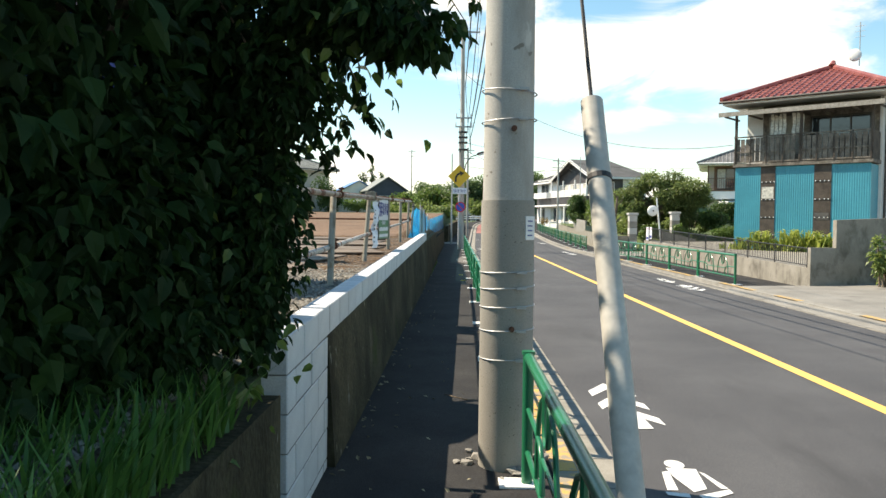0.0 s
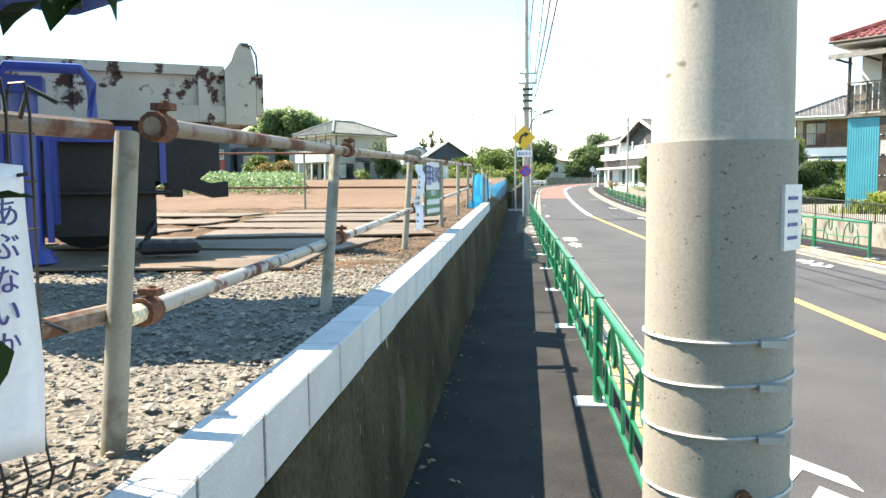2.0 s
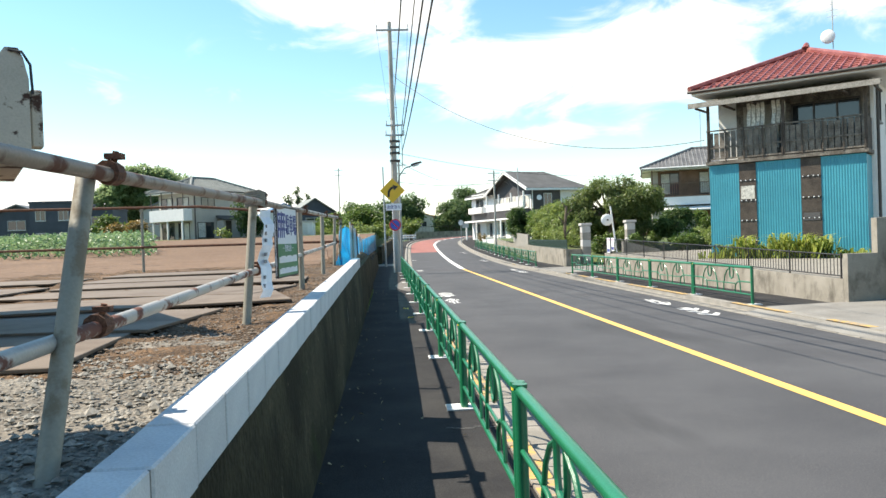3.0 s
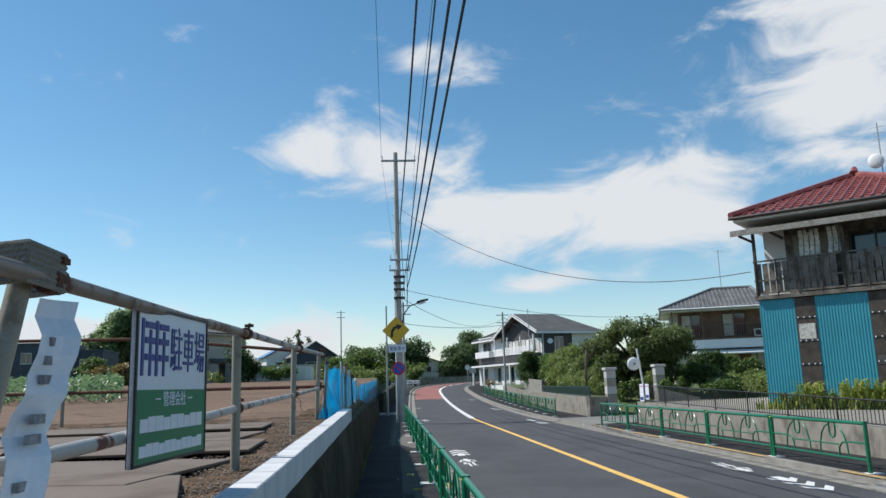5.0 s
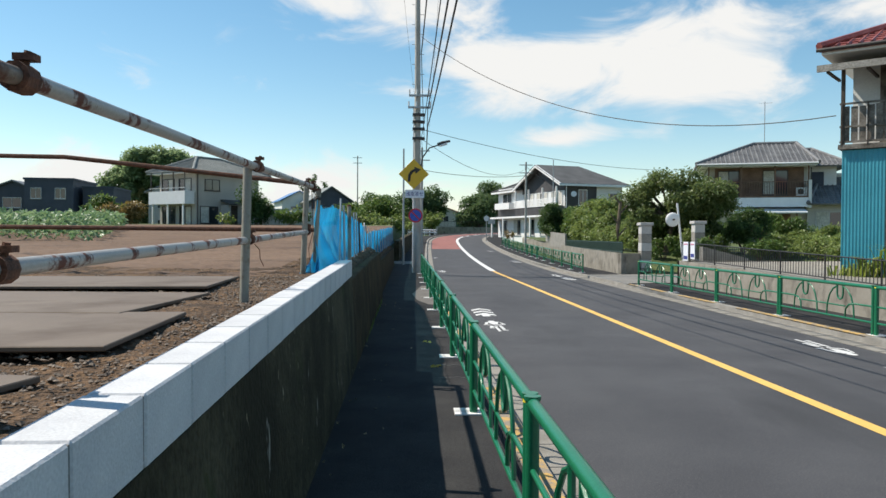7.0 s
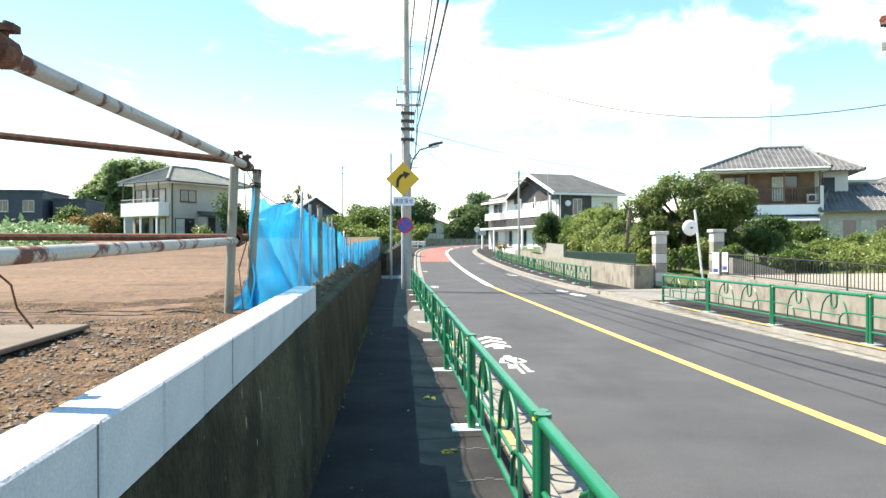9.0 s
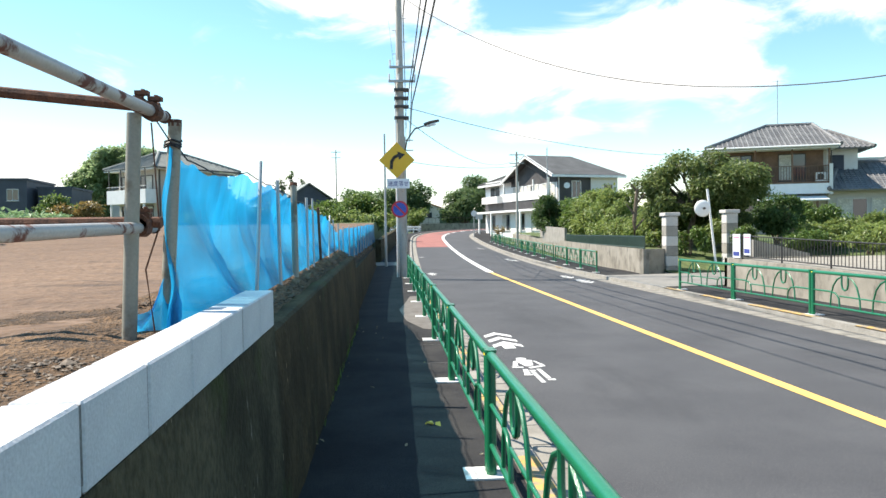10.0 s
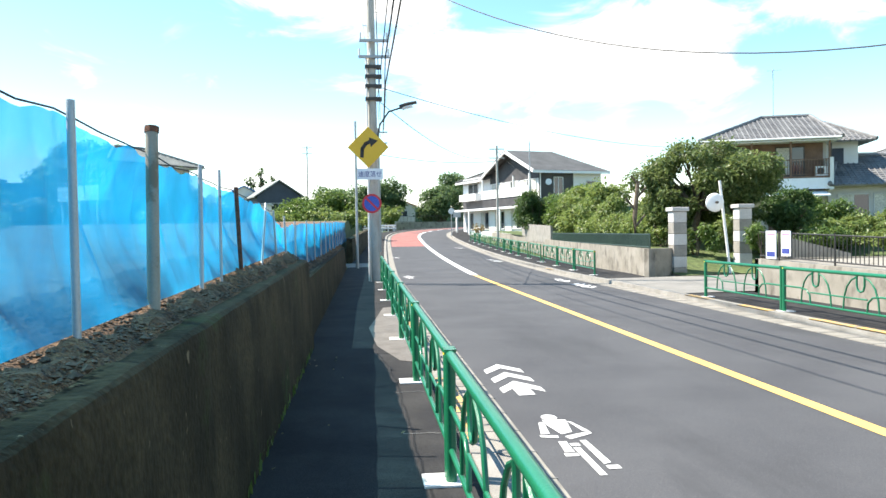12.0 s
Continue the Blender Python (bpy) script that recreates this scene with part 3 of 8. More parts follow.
def soil_bank():
    """Crumbly soil from the old wall's edge up to the foot of the net."""
    bm = bmesh.new()
    rows = []
    for j in range(0, 420):
        y = 14.95 + j * 0.076
        wt = 1.056 + 0.0119 * (y - 14.9) if y < 24.5 else 0.85 + 0.0037 * (y - 24.5)
        x0 = (-0.70 if y < 24.5 else -0.75) - 0.06 * noise.noise(Vector((y * 1.7, 3, 0)))
        row = []
        for k in range(12):
            u = k / 11
            x = x0 - 0.75 * u
            z = wt + 0.004 + (field_z(min(y, 30)) + 0.03 - wt if y < 24.5 else 0.10 + 0.4 * u) * min(1, u * 2.2)
            h = 0.02 + 0.05 * noise.noise(Vector((x * 5, y * 5, 1))) + 0.03 * noise.noise(Vector((x * 13, y * 13, 4))) + 0.02 * noise.noise(Vector((x * 31, y * 31, 4)))
            row.append(bm.verts.new((x, y, z + (h if k else -0.01))))
        rows.append(row)
    for a, b in zip(rows, rows[1:]):
        for k in range(11):
            bm.faces.new((a[k + 1], a[k], b[k], b[k + 1]))
    whole("soil_bank", bm, DARKSOIL, "crumbly dark soil along the foot of the net", "ground", kind="structure")


soil_bank()


def bank_z(x, y):
    """Height of the soil between the old wall and the net."""
    wt = 1.056 + 0.0119 * (y - 14.9) if y < 24.5 else 0.85 + 0.0037 * (y - 24.5)
    u = max(0.0, (-0.70 if y < 24.5 else -0.75) - x) / 0.75
    return wt + 0.02 + (field_z(min(y, 30)) + 0.03 - wt if y < 24.5 else 0.10 + 0.4 * u) * min(1, u * 2.2)


def stones(name, x0, x1, y0, y1, count, size, material, label, seed, near=None, height=None):
    rng = random.Random(seed)
    verts, faces = [], []
    for _ in range(count):
        x, y = x0 + (x1 - x0) * rng.random() ** (near or 1), rng.uniform(y0, y1)
        s = size * rng.uniform(0.4, 1.5) * (1.8 if rng.random() < 0.03 else 1)
        z = (height(x, y) if height else field_z(y) + 0.03) + s * 0.1
        b = len(verts)
        a = rng.uniform(0, 6.28)
        ring = [(math.cos(a + k * 1.5708) * s * rng.uniform(0.7, 1.3), math.sin(a + k * 1.5708) * s * rng.uniform(0.7, 1.3)) for k in range(4)]
        verts += [(x + u, y + v, z + rng.uniform(-0.1, 0.3) * s) for u, v in ring]
        verts += [(x + rng.uniform(-0.2, 0.2) * s, y + rng.uniform(-0.2, 0.2) * s, z + s * rng.uniform(0.4, 0.8)), (x, y, z - s * 0.5)]
        for k in range(4):
            faces += [(b + k, b + (k + 1) % 4, b + 4), (b + (k + 1) % 4, b + k, b + 5)]
    me = bpy.data.meshes.new(name)
    me.from_pydata(verts, [], faces)
    me.materials.append(material)
    return tagged(new(name, me), label, "stones", kind="stuff")


stones("gravel", -0.75, -5.5, -4.5, 3.2, 15000, 0.0125, PEBBLE, "pale grey crushed stone scattered on the ground", 1, 1.6)
stones("rubble", -0.75, -3.0, 2.6, 13.5, 13000, 0.0095, surface("earth_clod", (0.09, 0.066, 0.05), (0.23, 0.18, 0.135), scale=9, fine=70, bump=0.3), "small stones and clods in the loose earth", 2, 1.6)
stones("clods", -0.70, -1.35, 15.0, 40.0, 20000, 0.0105, surface("dark_clod", (0.045, 0.027, 0.015), (0.125, 0.078, 0.046), scale=9, fine=70, bump=0.3), "crumbled dark clods of soil along the wall", 3, height=bank_z)

PLATE_STEEL = worn("ground_plate", (0.135, 0.10, 0.073), (0.082, 0.055, 0.038), scale=1.2, amount=0.5, rough=0.7, metal=0.1, base_b=(0.165, 0.125, 0.092), soft=0.25)


def ground_plate(cx, cy, w, l, rz, lift):
    t = thing("ground_plate", (cx, cy, field_z(cy) + 0.035 + lift), "flat brown rusty steel plate lying on the earth", "steel plate", "steel plates on the lot", rz=rz)
    m = t.matrix_basis.copy()
    t.matrix_basis = Matrix()
    bm = boxed(-w / 2, w / 2, -l / 2, l / 2, 0, 0.022, bevel=0.004)
    bmesh.ops.subdivide_edges(bm, edges=[e for e in bm.edges if e.calc_length() > 0.5], cuts=2)
    part("plate", bm, PLATE_STEEL, t)
    t.matrix_basis = m


for cx, cy, w, l, rz, lift in ((-3.1, 3.4, 3.0, 1.5, 4, 0), (-2.95, 5.0, 3.0, 1.5, -6, 0.0), (-2.3, 6.35, 2.6, 1.4, 14, 0.012), (-2.7, 7.9, 3.0, 1.4, -12, 0.0), (-2.6, 9.3, 3.0, 1.3, 3, 0.012), (-2.9, 10.75, 3.0, 1.45, -4, 0.0), (-3.0, 12.25, 3.05, 1.4, 3, 0.012),
                               (-6.2, 4.2, 3.0, 1.5, 2, 0.0), (-5.8, 6.6, 3.0, 1.5, -3, 0.0), (-6.0, 8.9, 3.0, 1.5, 2, 0.0), (-6.3, 11.2, 3.0, 1.5, -2, 0.0)):
    ground_plate(cx, cy, w, l, rz, lift)


# ---- pipe fence on the lot's edge ----
def clamp(parent, p, r=0.040):
    """A rusty swivel clamp: two collars, a bolt and its nut."""
    x, y, z = p
    c = part("clamp", rod([(x, y - 0.035, z), (x, y + 0.035, z)], r, 10), RUST, parent, "rusty iron pipe clamp")
    part("bolt", rod([(x + 0.01, y, z + r * 0.6), (x + 0.02, y, z + r + 0.03)], 0.010, 6), RUST, c)
    part("nut", boxed(x - 0.012, x + 0.042, y - 0.02, y + 0.02, z + r + 0.004, z + r + 0.022), RUST, c)


def pipe_fence():
    f = thing("pipe_fence", (-0.9, 7.5, field_z(7.5)), "scaffold pipe fence with two rails, rust spots and clamps", "fence")
    posts = [(-0.92, -0.83, -0.66), (-0.89, 1.10, 1.63), (-1.0, 4.45, 4.72), (-0.975, 7.74, 7.76), (-1.0, 10.83, 10.95), (-1.055, 14.03, 14.05)]
    rail_z = lambda y: 1.768 + 0.0205 * y
    rail_x = lambda y: -0.888 - 0.006 * y
    for x, y, yt in posts:
        part("post", rod([(x, y, field_z(y) - 0.1), (rail_x(yt) - 0.045, yt, rail_z(yt) + 0.012)], 0.030, 12), PIPE_POST, f, smooth=True)
    ends = [-0.63, 4.6, 7.9, 14.3]
    for k, (a, b) in enumerate(zip(ends, ends[1:])):
        for dz, dx, mt in ((0.03, 0.006, PIPE_GREY if k == 2 else PIPE), (-0.46, -0.05, PIPE_GREY)):
            mid = (a + b) / 2
            part("rail", rod([(rail_x(a) + dx, a, rail_z(a) + dz), (rail_x(mid) + dx, mid, rail_z(mid) + dz - 0.008), (rail_x(b) + dx, b, rail_z(b) + dz)], 0.0245, 12), mt, f, "weathered grey pipe rail" if mt == PIPE_GREY else "brown pipe rail streaked with rust", smooth=True)
    for x, y, yt in posts:
        for dz, dx in ((0.03, 0.006), (-0.46, -0.05)):
            clamp(f, (rail_x(yt) + dx, yt + 0.07, rail_z(yt) + dz))
    for dz, dx in ((0.03, 0.006), (-0.46, -0.05)):
        part("end_cap", rod([(rail_x(14.3) + dx, 14.29, rail_z(14.3) + dz), (rail_x(14.3) + dx, 14.312, rail_z(14.3) + dz)], 0.029, 12), RUST, f, "dark open pipe end")
    part("end_cap", rod([(-0.934, -0.70, rail_z(-0.63) - 0.461), (-0.934, -0.625, rail_z(-0.63) - 0.46)], 0.026, 10), surface("cream_plastic", (0.62, 0.55, 0.38), (0.68, 0.6, 0.45), rough=0.5, bump=0), f, "cream plastic end cap")
    # older run towards the camera's starting side
    for z in (1.80, 1.34):
        part("rail", rod([(-0.96, -0.70, z - 0.03), (-1.35, -2.6, z - 0.05), (-2.1, -5.2, z - 0.07)], 0.0245, 10), PIPE, f)
    part("post", rod([(-1.5, -3.2, 0.9), (-1.5, -3.2, 1.84)], 0.03, 10), PIPE_POST, f)
    for z in (0.03, -0.46):
        part("cable_tie", rod([(-0.9, -1.0, rail_z(-1.1) + z + 0.03), (-0.95, -1.02, rail_z(-1.1) + z + 0.06), (-1.0, -0.98, rail_z(-1.1) + z)], 0.006, 5), CABLE, f, "black wire tie")
    part("tie_wire", rod([(-0.97, 11.03, 1.50), (-0.94, 11.06, 1.46), (-0.945, 11.10, 1.40), (-0.93, 11.15, 1.345)], 0.003, 5), RUST, f, "loose end of rusty wire")
    part("tie_wire", rod([(-0.97, 14.12, 2.04), (-0.96, 14.17, 1.6), (-1.0, 14.1, 1.42), (-0.98, 14.14, 1.15)], 0.004, 5), RUST, f, "loose end of rusty wire")


pipe_fence()


def cross_fence():
    f = thing("pipe_fence", (-6, 14.2, field_z(14)), "rusty pipe fence that crosses the lot before the field", "fence")
    zt = lambda x: 2.07 + 0.105 * min(-x - 0.95, 2.6) + 0.01 * max(0, -x - 3.6)
    for x in (-4.7, -8.2, -11.7, -15.2):
        part("post", rod([(x, 14.2, field_z(14.2) - 0.1), (x, 14.2, zt(x) + 0.02)], 0.026, 8), PIPE_POST, f)
    for dz in (0.0, -0.56):
        pts = [(x, 14.17, (zt(x) + 0.04 if dz == 0.0 else 1.62 - 0.004 * (x + 1))) for x in (-0.95, -2.2, -3.6, -7, -11, -16)]
        part("rail", rod(pts, 0.0243, 8), RUST, f, "brown rusted pipe rail")
    for dz in (0.0, -0.56):
        clamp(f, (-1.02, 14.12, zt(-1) + 0.04 if dz == 0.0 else 1.62), 0.036)


cross_fence()

# ---- notices on the fence ----
def letters(text, size, m, material, parent, name="lettering", label="", depth=0.0015, sx=1.0):
    cu = bpy.data.curves.new(name, "FONT")
    cu.body, cu.size, cu.extrude = text, size, depth
    cu.align_x, cu.align_y = "CENTER", "CENTER"
    tmp = new(name, cu)
    me = bpy.data.meshes.new_from_object(tmp.evaluated_get(bpy.context.evaluated_depsgraph_get()))
    bpy.data.objects.remove(tmp)
    me.materials.clear()
    me.materials.append(material)
    ob = new(name, me)
    ob.parent = parent
    ob.matrix_parent_inverse = world_of(parent).inverted()
    ob.matrix_basis = m @ Matrix.Diagonal((sx, 1, 1, 1))
    if label:
        ob["label"] = label
    return ob


INK = surface("blue_ink", (0.035, 0.05, 0.22), (0.045, 0.06, 0.26), rough=0.5, bump=0, fine_mix=0.05)
SIGN_WHITE = surface("sign_white", (0.72, 0.74, 0.80), (0.78, 0.79, 0.83), rough=0.35, scale=3, fine=60, bump=0, fine_mix=0.04)
SIGN_GREEN = surface("sign_green", (0.012, 0.17, 0.075), (0.016, 0.20, 0.09), rough=0.35, scale=3, fine=60, bump=0, fine_mix=0.05)


def parking_sign():
    """A board 1.1 m long that faces the pavement at a slight turn towards the walk's start."""
    t = thing("parking_sign", (-0.888, 5.97, 1.305), "white and green parking sign board hung on the pipe rail", "sign", rz=85)
    m = t.matrix_basis.copy()
    t.matrix_basis = Matrix()
    w, h = 0.405, 0.61
    part("board", boxed(-w, w, 0.0, 0.02, 0, h, bevel=0.002), SIGN_WHITE, t)
    part("green_field", boxed(-w + 0.012, w - 0.012, -0.003, 0.001, 0.012, h * 0.47), SIGN_GREEN, t)
    fr = bmesh.new()
    for a in ((-w, w, h - 0.012, h), (-w, w, 0, 0.012), (-w, -w + 0.012, 0, h), (w - 0.012, w, 0, h)):
        box(fr, a[0], a[1], -0.006, 0.022, a[2], a[3])
    part("frame", fr, BLACK_IRON, t, "thin dark metal edge")
    up = pose(0, 0, 0, 90)
    for k in range(2):
        x = -0.295 + 0.14 * k
        for a in ((-0.07, -0.045, -0.11, 0.11), (-0.03, 0.08, 0.075, 0.1), (-0.03, 0.08, 0.015, 0.04), (-0.03, 0.08, -0.05, -0.025), (0.015, 0.035, -0.11, 0.07)):
            part("bar", boxed(x + 0.9 * a[0], x + 0.9 * a[1], -0.0045 - 0.0005 * (a[0] > 0), 0.0, 0.45 + a[2], 0.45 + a[3]), INK, t, "dark blue bar of a name")
    letters("駐車場", 0.20, pose(0.155, -0.003, 0.44) @ up, INK, t, sx=0.73)
    letters("ー 管理会社 ー", 0.066, pose(0.0, -0.005, 0.245) @ up, SIGN_WHITE, t)
    for z, hh, n in ((0.155, 0.07, 9), (0.058, 0.058, 11)):
        for k in range(n):
            x = -0.35 + 0.70 * (k + 0.5) / n
            part("bar", boxed(x - 0.36 / n, x + 0.30 / n, -0.006, -0.001, z - hh * 0.42, z + hh * (0.42 if k % 3 else 0.3)), SIGN_WHITE, t, "white bar of small print")
    t.matrix_basis = m


parking_sign()


def paper_notice():
    t = thing("paper_notice", (-0.90, 4.55, 1.1), "long curling white paper notice tied to a fence post", "notice")
    bm = bmesh.new()
    rows = []
    for k in range(13):
        z = 1.22 + 0.62 * k / 12
        dx = 0.03 * math.sin(k * 0.9) + 0.02 * math.sin(k * 2.1)
        rows.append([bm.verts.new((-0.90 + 0.5 * dx + 0.006 * j * j, 4.50 + 0.24 * k / 12 + 0.12 * j / 3, z)) for j in range(4)])
    for a, b in zip(rows, rows[1:]):
        for j in range(3):
            bm.faces.new((a[j], a[j + 1], b[j + 1], b[j]))
    sh = part("sheet", bm, SIGN_WHITE, t)
    mod = sh.modifiers.new("thick", "SOLIDIFY")
    mod.thickness = 0.002
    grey = surface("grey_ink", (0.2, 0.2, 0.22), (0.3, 0.3, 0.3), bump=0)
    for z in (1.30, 1.36, 1.47, 1.52, 1.62, 1.67, 1.72):
        part("bar", boxed(-0.885, -0.872, 4.535 + 0.39 * (z - 1.22), 4.60 + 0.39 * (z - 1.22), z - 0.012, z + 0.012), grey, t, "grey bar of small print")
    rope = bmesh.new()
    for k in range(7):
        tube(rope, [(-1.0, 4.60, 1.86 + 0.016 * k), (-0.90, 4.62, 1.875 + 0.016 * k), (-0.88, 4.80, 1.865 + 0.016 * k), (-0.99, 4.84, 1.86 + 0.016 * k)], 0.009, 5)
    part("rope", rope, surface("grey_rope", (0.2, 0.19, 0.16), (0.3, 0.28, 0.24), rough=0.95, fine=200, bump=0.5), t, "coil of grey rope round the post top")


paper_notice()


def wire_panel():
    """A white notice tied to a black wire mesh that hangs over the old rail under the tree."""
    t = thing("wire_panel", (-0.985, -1.05, 0.98), "black wire mesh with a white plastic notice hung on the rail", "notice", rz=73.7)
    m = t.matrix_basis.copy()
    t.matrix_basis = Matrix()
    for k in range(9):
        x = 0.03 - 0.055 * k
        part("wire", rod([(x, 0.04, 0.80), (x, 0.02, 0.865), (x, -0.025, 0.865), (x, -0.035, 0.80), (x, -0.03, 0.10), (x, -0.05, 0.03), (x, -0.10, 0.03), (x, -0.12, 0.08)], 0.0035, 5), BLACK_IRON, t)
    for k in range(8):
        part("wire", rod([(0.04, -0.034, 0.06 + 0.10 * k), (-0.43, -0.034, 0.06 + 0.10 * k)], 0.003, 5), BLACK_IRON, t)
    for y, z in ((-0.06, 0.03), (-0.10, 0.035), (-0.12, 0.075)):
        part("wire", rod([(0.04, y, z), (-0.43, y, z)], 0.003, 5), BLACK_IRON, t)
    bm = bmesh.new()
    rows = []
    for k in range(13):
        u = k / 12
        rows.append([bm.verts.new((-0.28 + 0.28 * v - 0.05 * max(0, 0.25 - u) * v, -0.052 - 0.03 * (1 - u) ** 2 + 0.008 * math.sin(5 * u + 3 * v), 0.10 + 0.585 * u + 0.012 * math.sin(2.5 * v) - 0.05 * max(0, 0.12 - u) * v)) for v in [q / 6 for q in range(7)]])
    for a, b in zip(rows, rows[1:]):
        for k in range(6):
            bm.faces.new((a[k], a[k + 1], b[k + 1], b[k]))
    sh = part("notice_board", bm, SIGN_WHITE, t, "white plastic notice with black brush letters", smooth=True)
    sh.modifiers.new("thick", "SOLIDIFY").thickness = 0.002
    for k, c in enumerate("あぶないから"):
        letters(c, 0.062, pose(-0.075, -0.082 + 0.003 * k, 0.595 - 0.066 * k, 90), INK, t)
    for x, z in ((-0.02, 0.67), (-0.02, 0.38)):
        part("tie", rod([(x, -0.03, z), (x + 0.015, -0.065, z + 0.005)], 0.004, 5), CABLE, t)
    t.matrix_basis = m


wire_panel()

# ---- blue net ----
NET = bpy.data.materials.new("blue_net")
NET.use_nodes = True
n_, l_ = NET.node_tree.nodes, NET.node_tree.links
nb, no = n_["Principled BSDF"], n_["Material Output"]
nb.inputs["Base Color"].default_value, nb.inputs["Roughness"].default_value = (0.003, 0.22, 0.60, 1), 0.55
ntc, nno, nmr = n_.new("ShaderNodeTexCoord"), n_.new("ShaderNodeTexNoise"), n_.new("ShaderNodeMapRange")
nmp = n_.new("ShaderNodeMapping")
nmp.inputs["Scale"].default_value = (1, 1.6, 0.5)
nno.inputs["Scale"].default_value, nno.inputs["Detail"].default_value = 3.0, 5
nmr.inputs["From Min"].default_value, nmr.inputs["From Max"].default_value = 0.35, 0.7
nmr.inputs["To Min"].default_value, nmr.inputs["To Max"].default_value = 0.38, 0.13
ntl, nts, nm1, nm2 = n_.new("ShaderNodeBsdfTranslucent"), n_.new("ShaderNodeBsdfTransparent"), n_.new("ShaderNodeMixShader"), n_.new("ShaderNodeMixShader")
ntl.inputs["Color"].default_value, nm1.inputs["Fac"].default_value = (0.004, 0.34, 0.95, 1), 0.55
nts.inputs["Color"].default_value = (0.38, 0.81, 1.0, 1)
l_.new(ntc.outputs["Object"], nmp.inputs["Vector"])
l_.new(nmp.outputs["Vector"], nno.inputs["Vector"])
l_.new(nno.outputs["Fac"], nmr.inputs["Value"])
l_.new(nb.outputs["BSDF"], nm1.inputs[1])
l_.new(ntl.outputs["BSDF"], nm1.inputs[2])
l_.new(nmr.outputs["Result"], nm2.inputs["Fac"])
l_.new(nm1.outputs["Shader"], nm2.inputs[1])
l_.new(nts.outputs["BSDF"], nm2.inputs[2])
l_.new(nm2.outputs["Shader"], no.inputs["Surface"])
ncl = n_.new("ShaderNodeMix")
ncl.data_type = "RGBA"
ncl.inputs[6].default_value, ncl.inputs[7].default_value = (0.002, 0.19, 0.42, 1), (0.004, 0.40, 0.76, 1)
nn2, nr2 = n_.new("ShaderNodeTexNoise"), n_.new("ShaderNodeMapRange")
nn2.inputs["Scale"].default_value, nn2.inputs["Detail"].default_value = 1.1, 6
nr2.inputs["From Min"].default_value, nr2.inputs["From Max"].default_value = 0.35, 0.65
l_.new(ntc.outputs["Object"], nn2.inputs["Vector"])
l_.new(nn2.outputs["Fac"], nr2.inputs["Value"])
l_.new(nr2.outputs["Result"], ncl.inputs["Factor"])
l_.new(ncl.outputs[2], nb.inputs["Base Color"])
l_.new(ncl.outputs[2], ntl.inputs["Color"])


def net_top(y):
    if y < 24.2:
        keys = [(14.2, 1.95), (14.6, 1.91), (15.1, 1.89), (15.9, 1.975), (16.5, 1.95), (17.05, 1.96), (18.1, 1.925), (19.1, 1.90), (20.6, 1.87), (22.3, 1.83), (23.2, 1.77), (24.2, 1.62)]
    else:
        keys = [(24.2, 1.60), (26, 1.66), (27.7, 1.70), (36, 1.83), (45, 1.98), (60, 2.15)]
    for (a, za), (b, zb) in zip(keys, keys[1:]):
        if a <= y <= b:
            u = (y - a) / (b - a)
            return za + (zb - za) * u - 0.02 * math.sin(math.pi * u)
    return keys[-1][1]


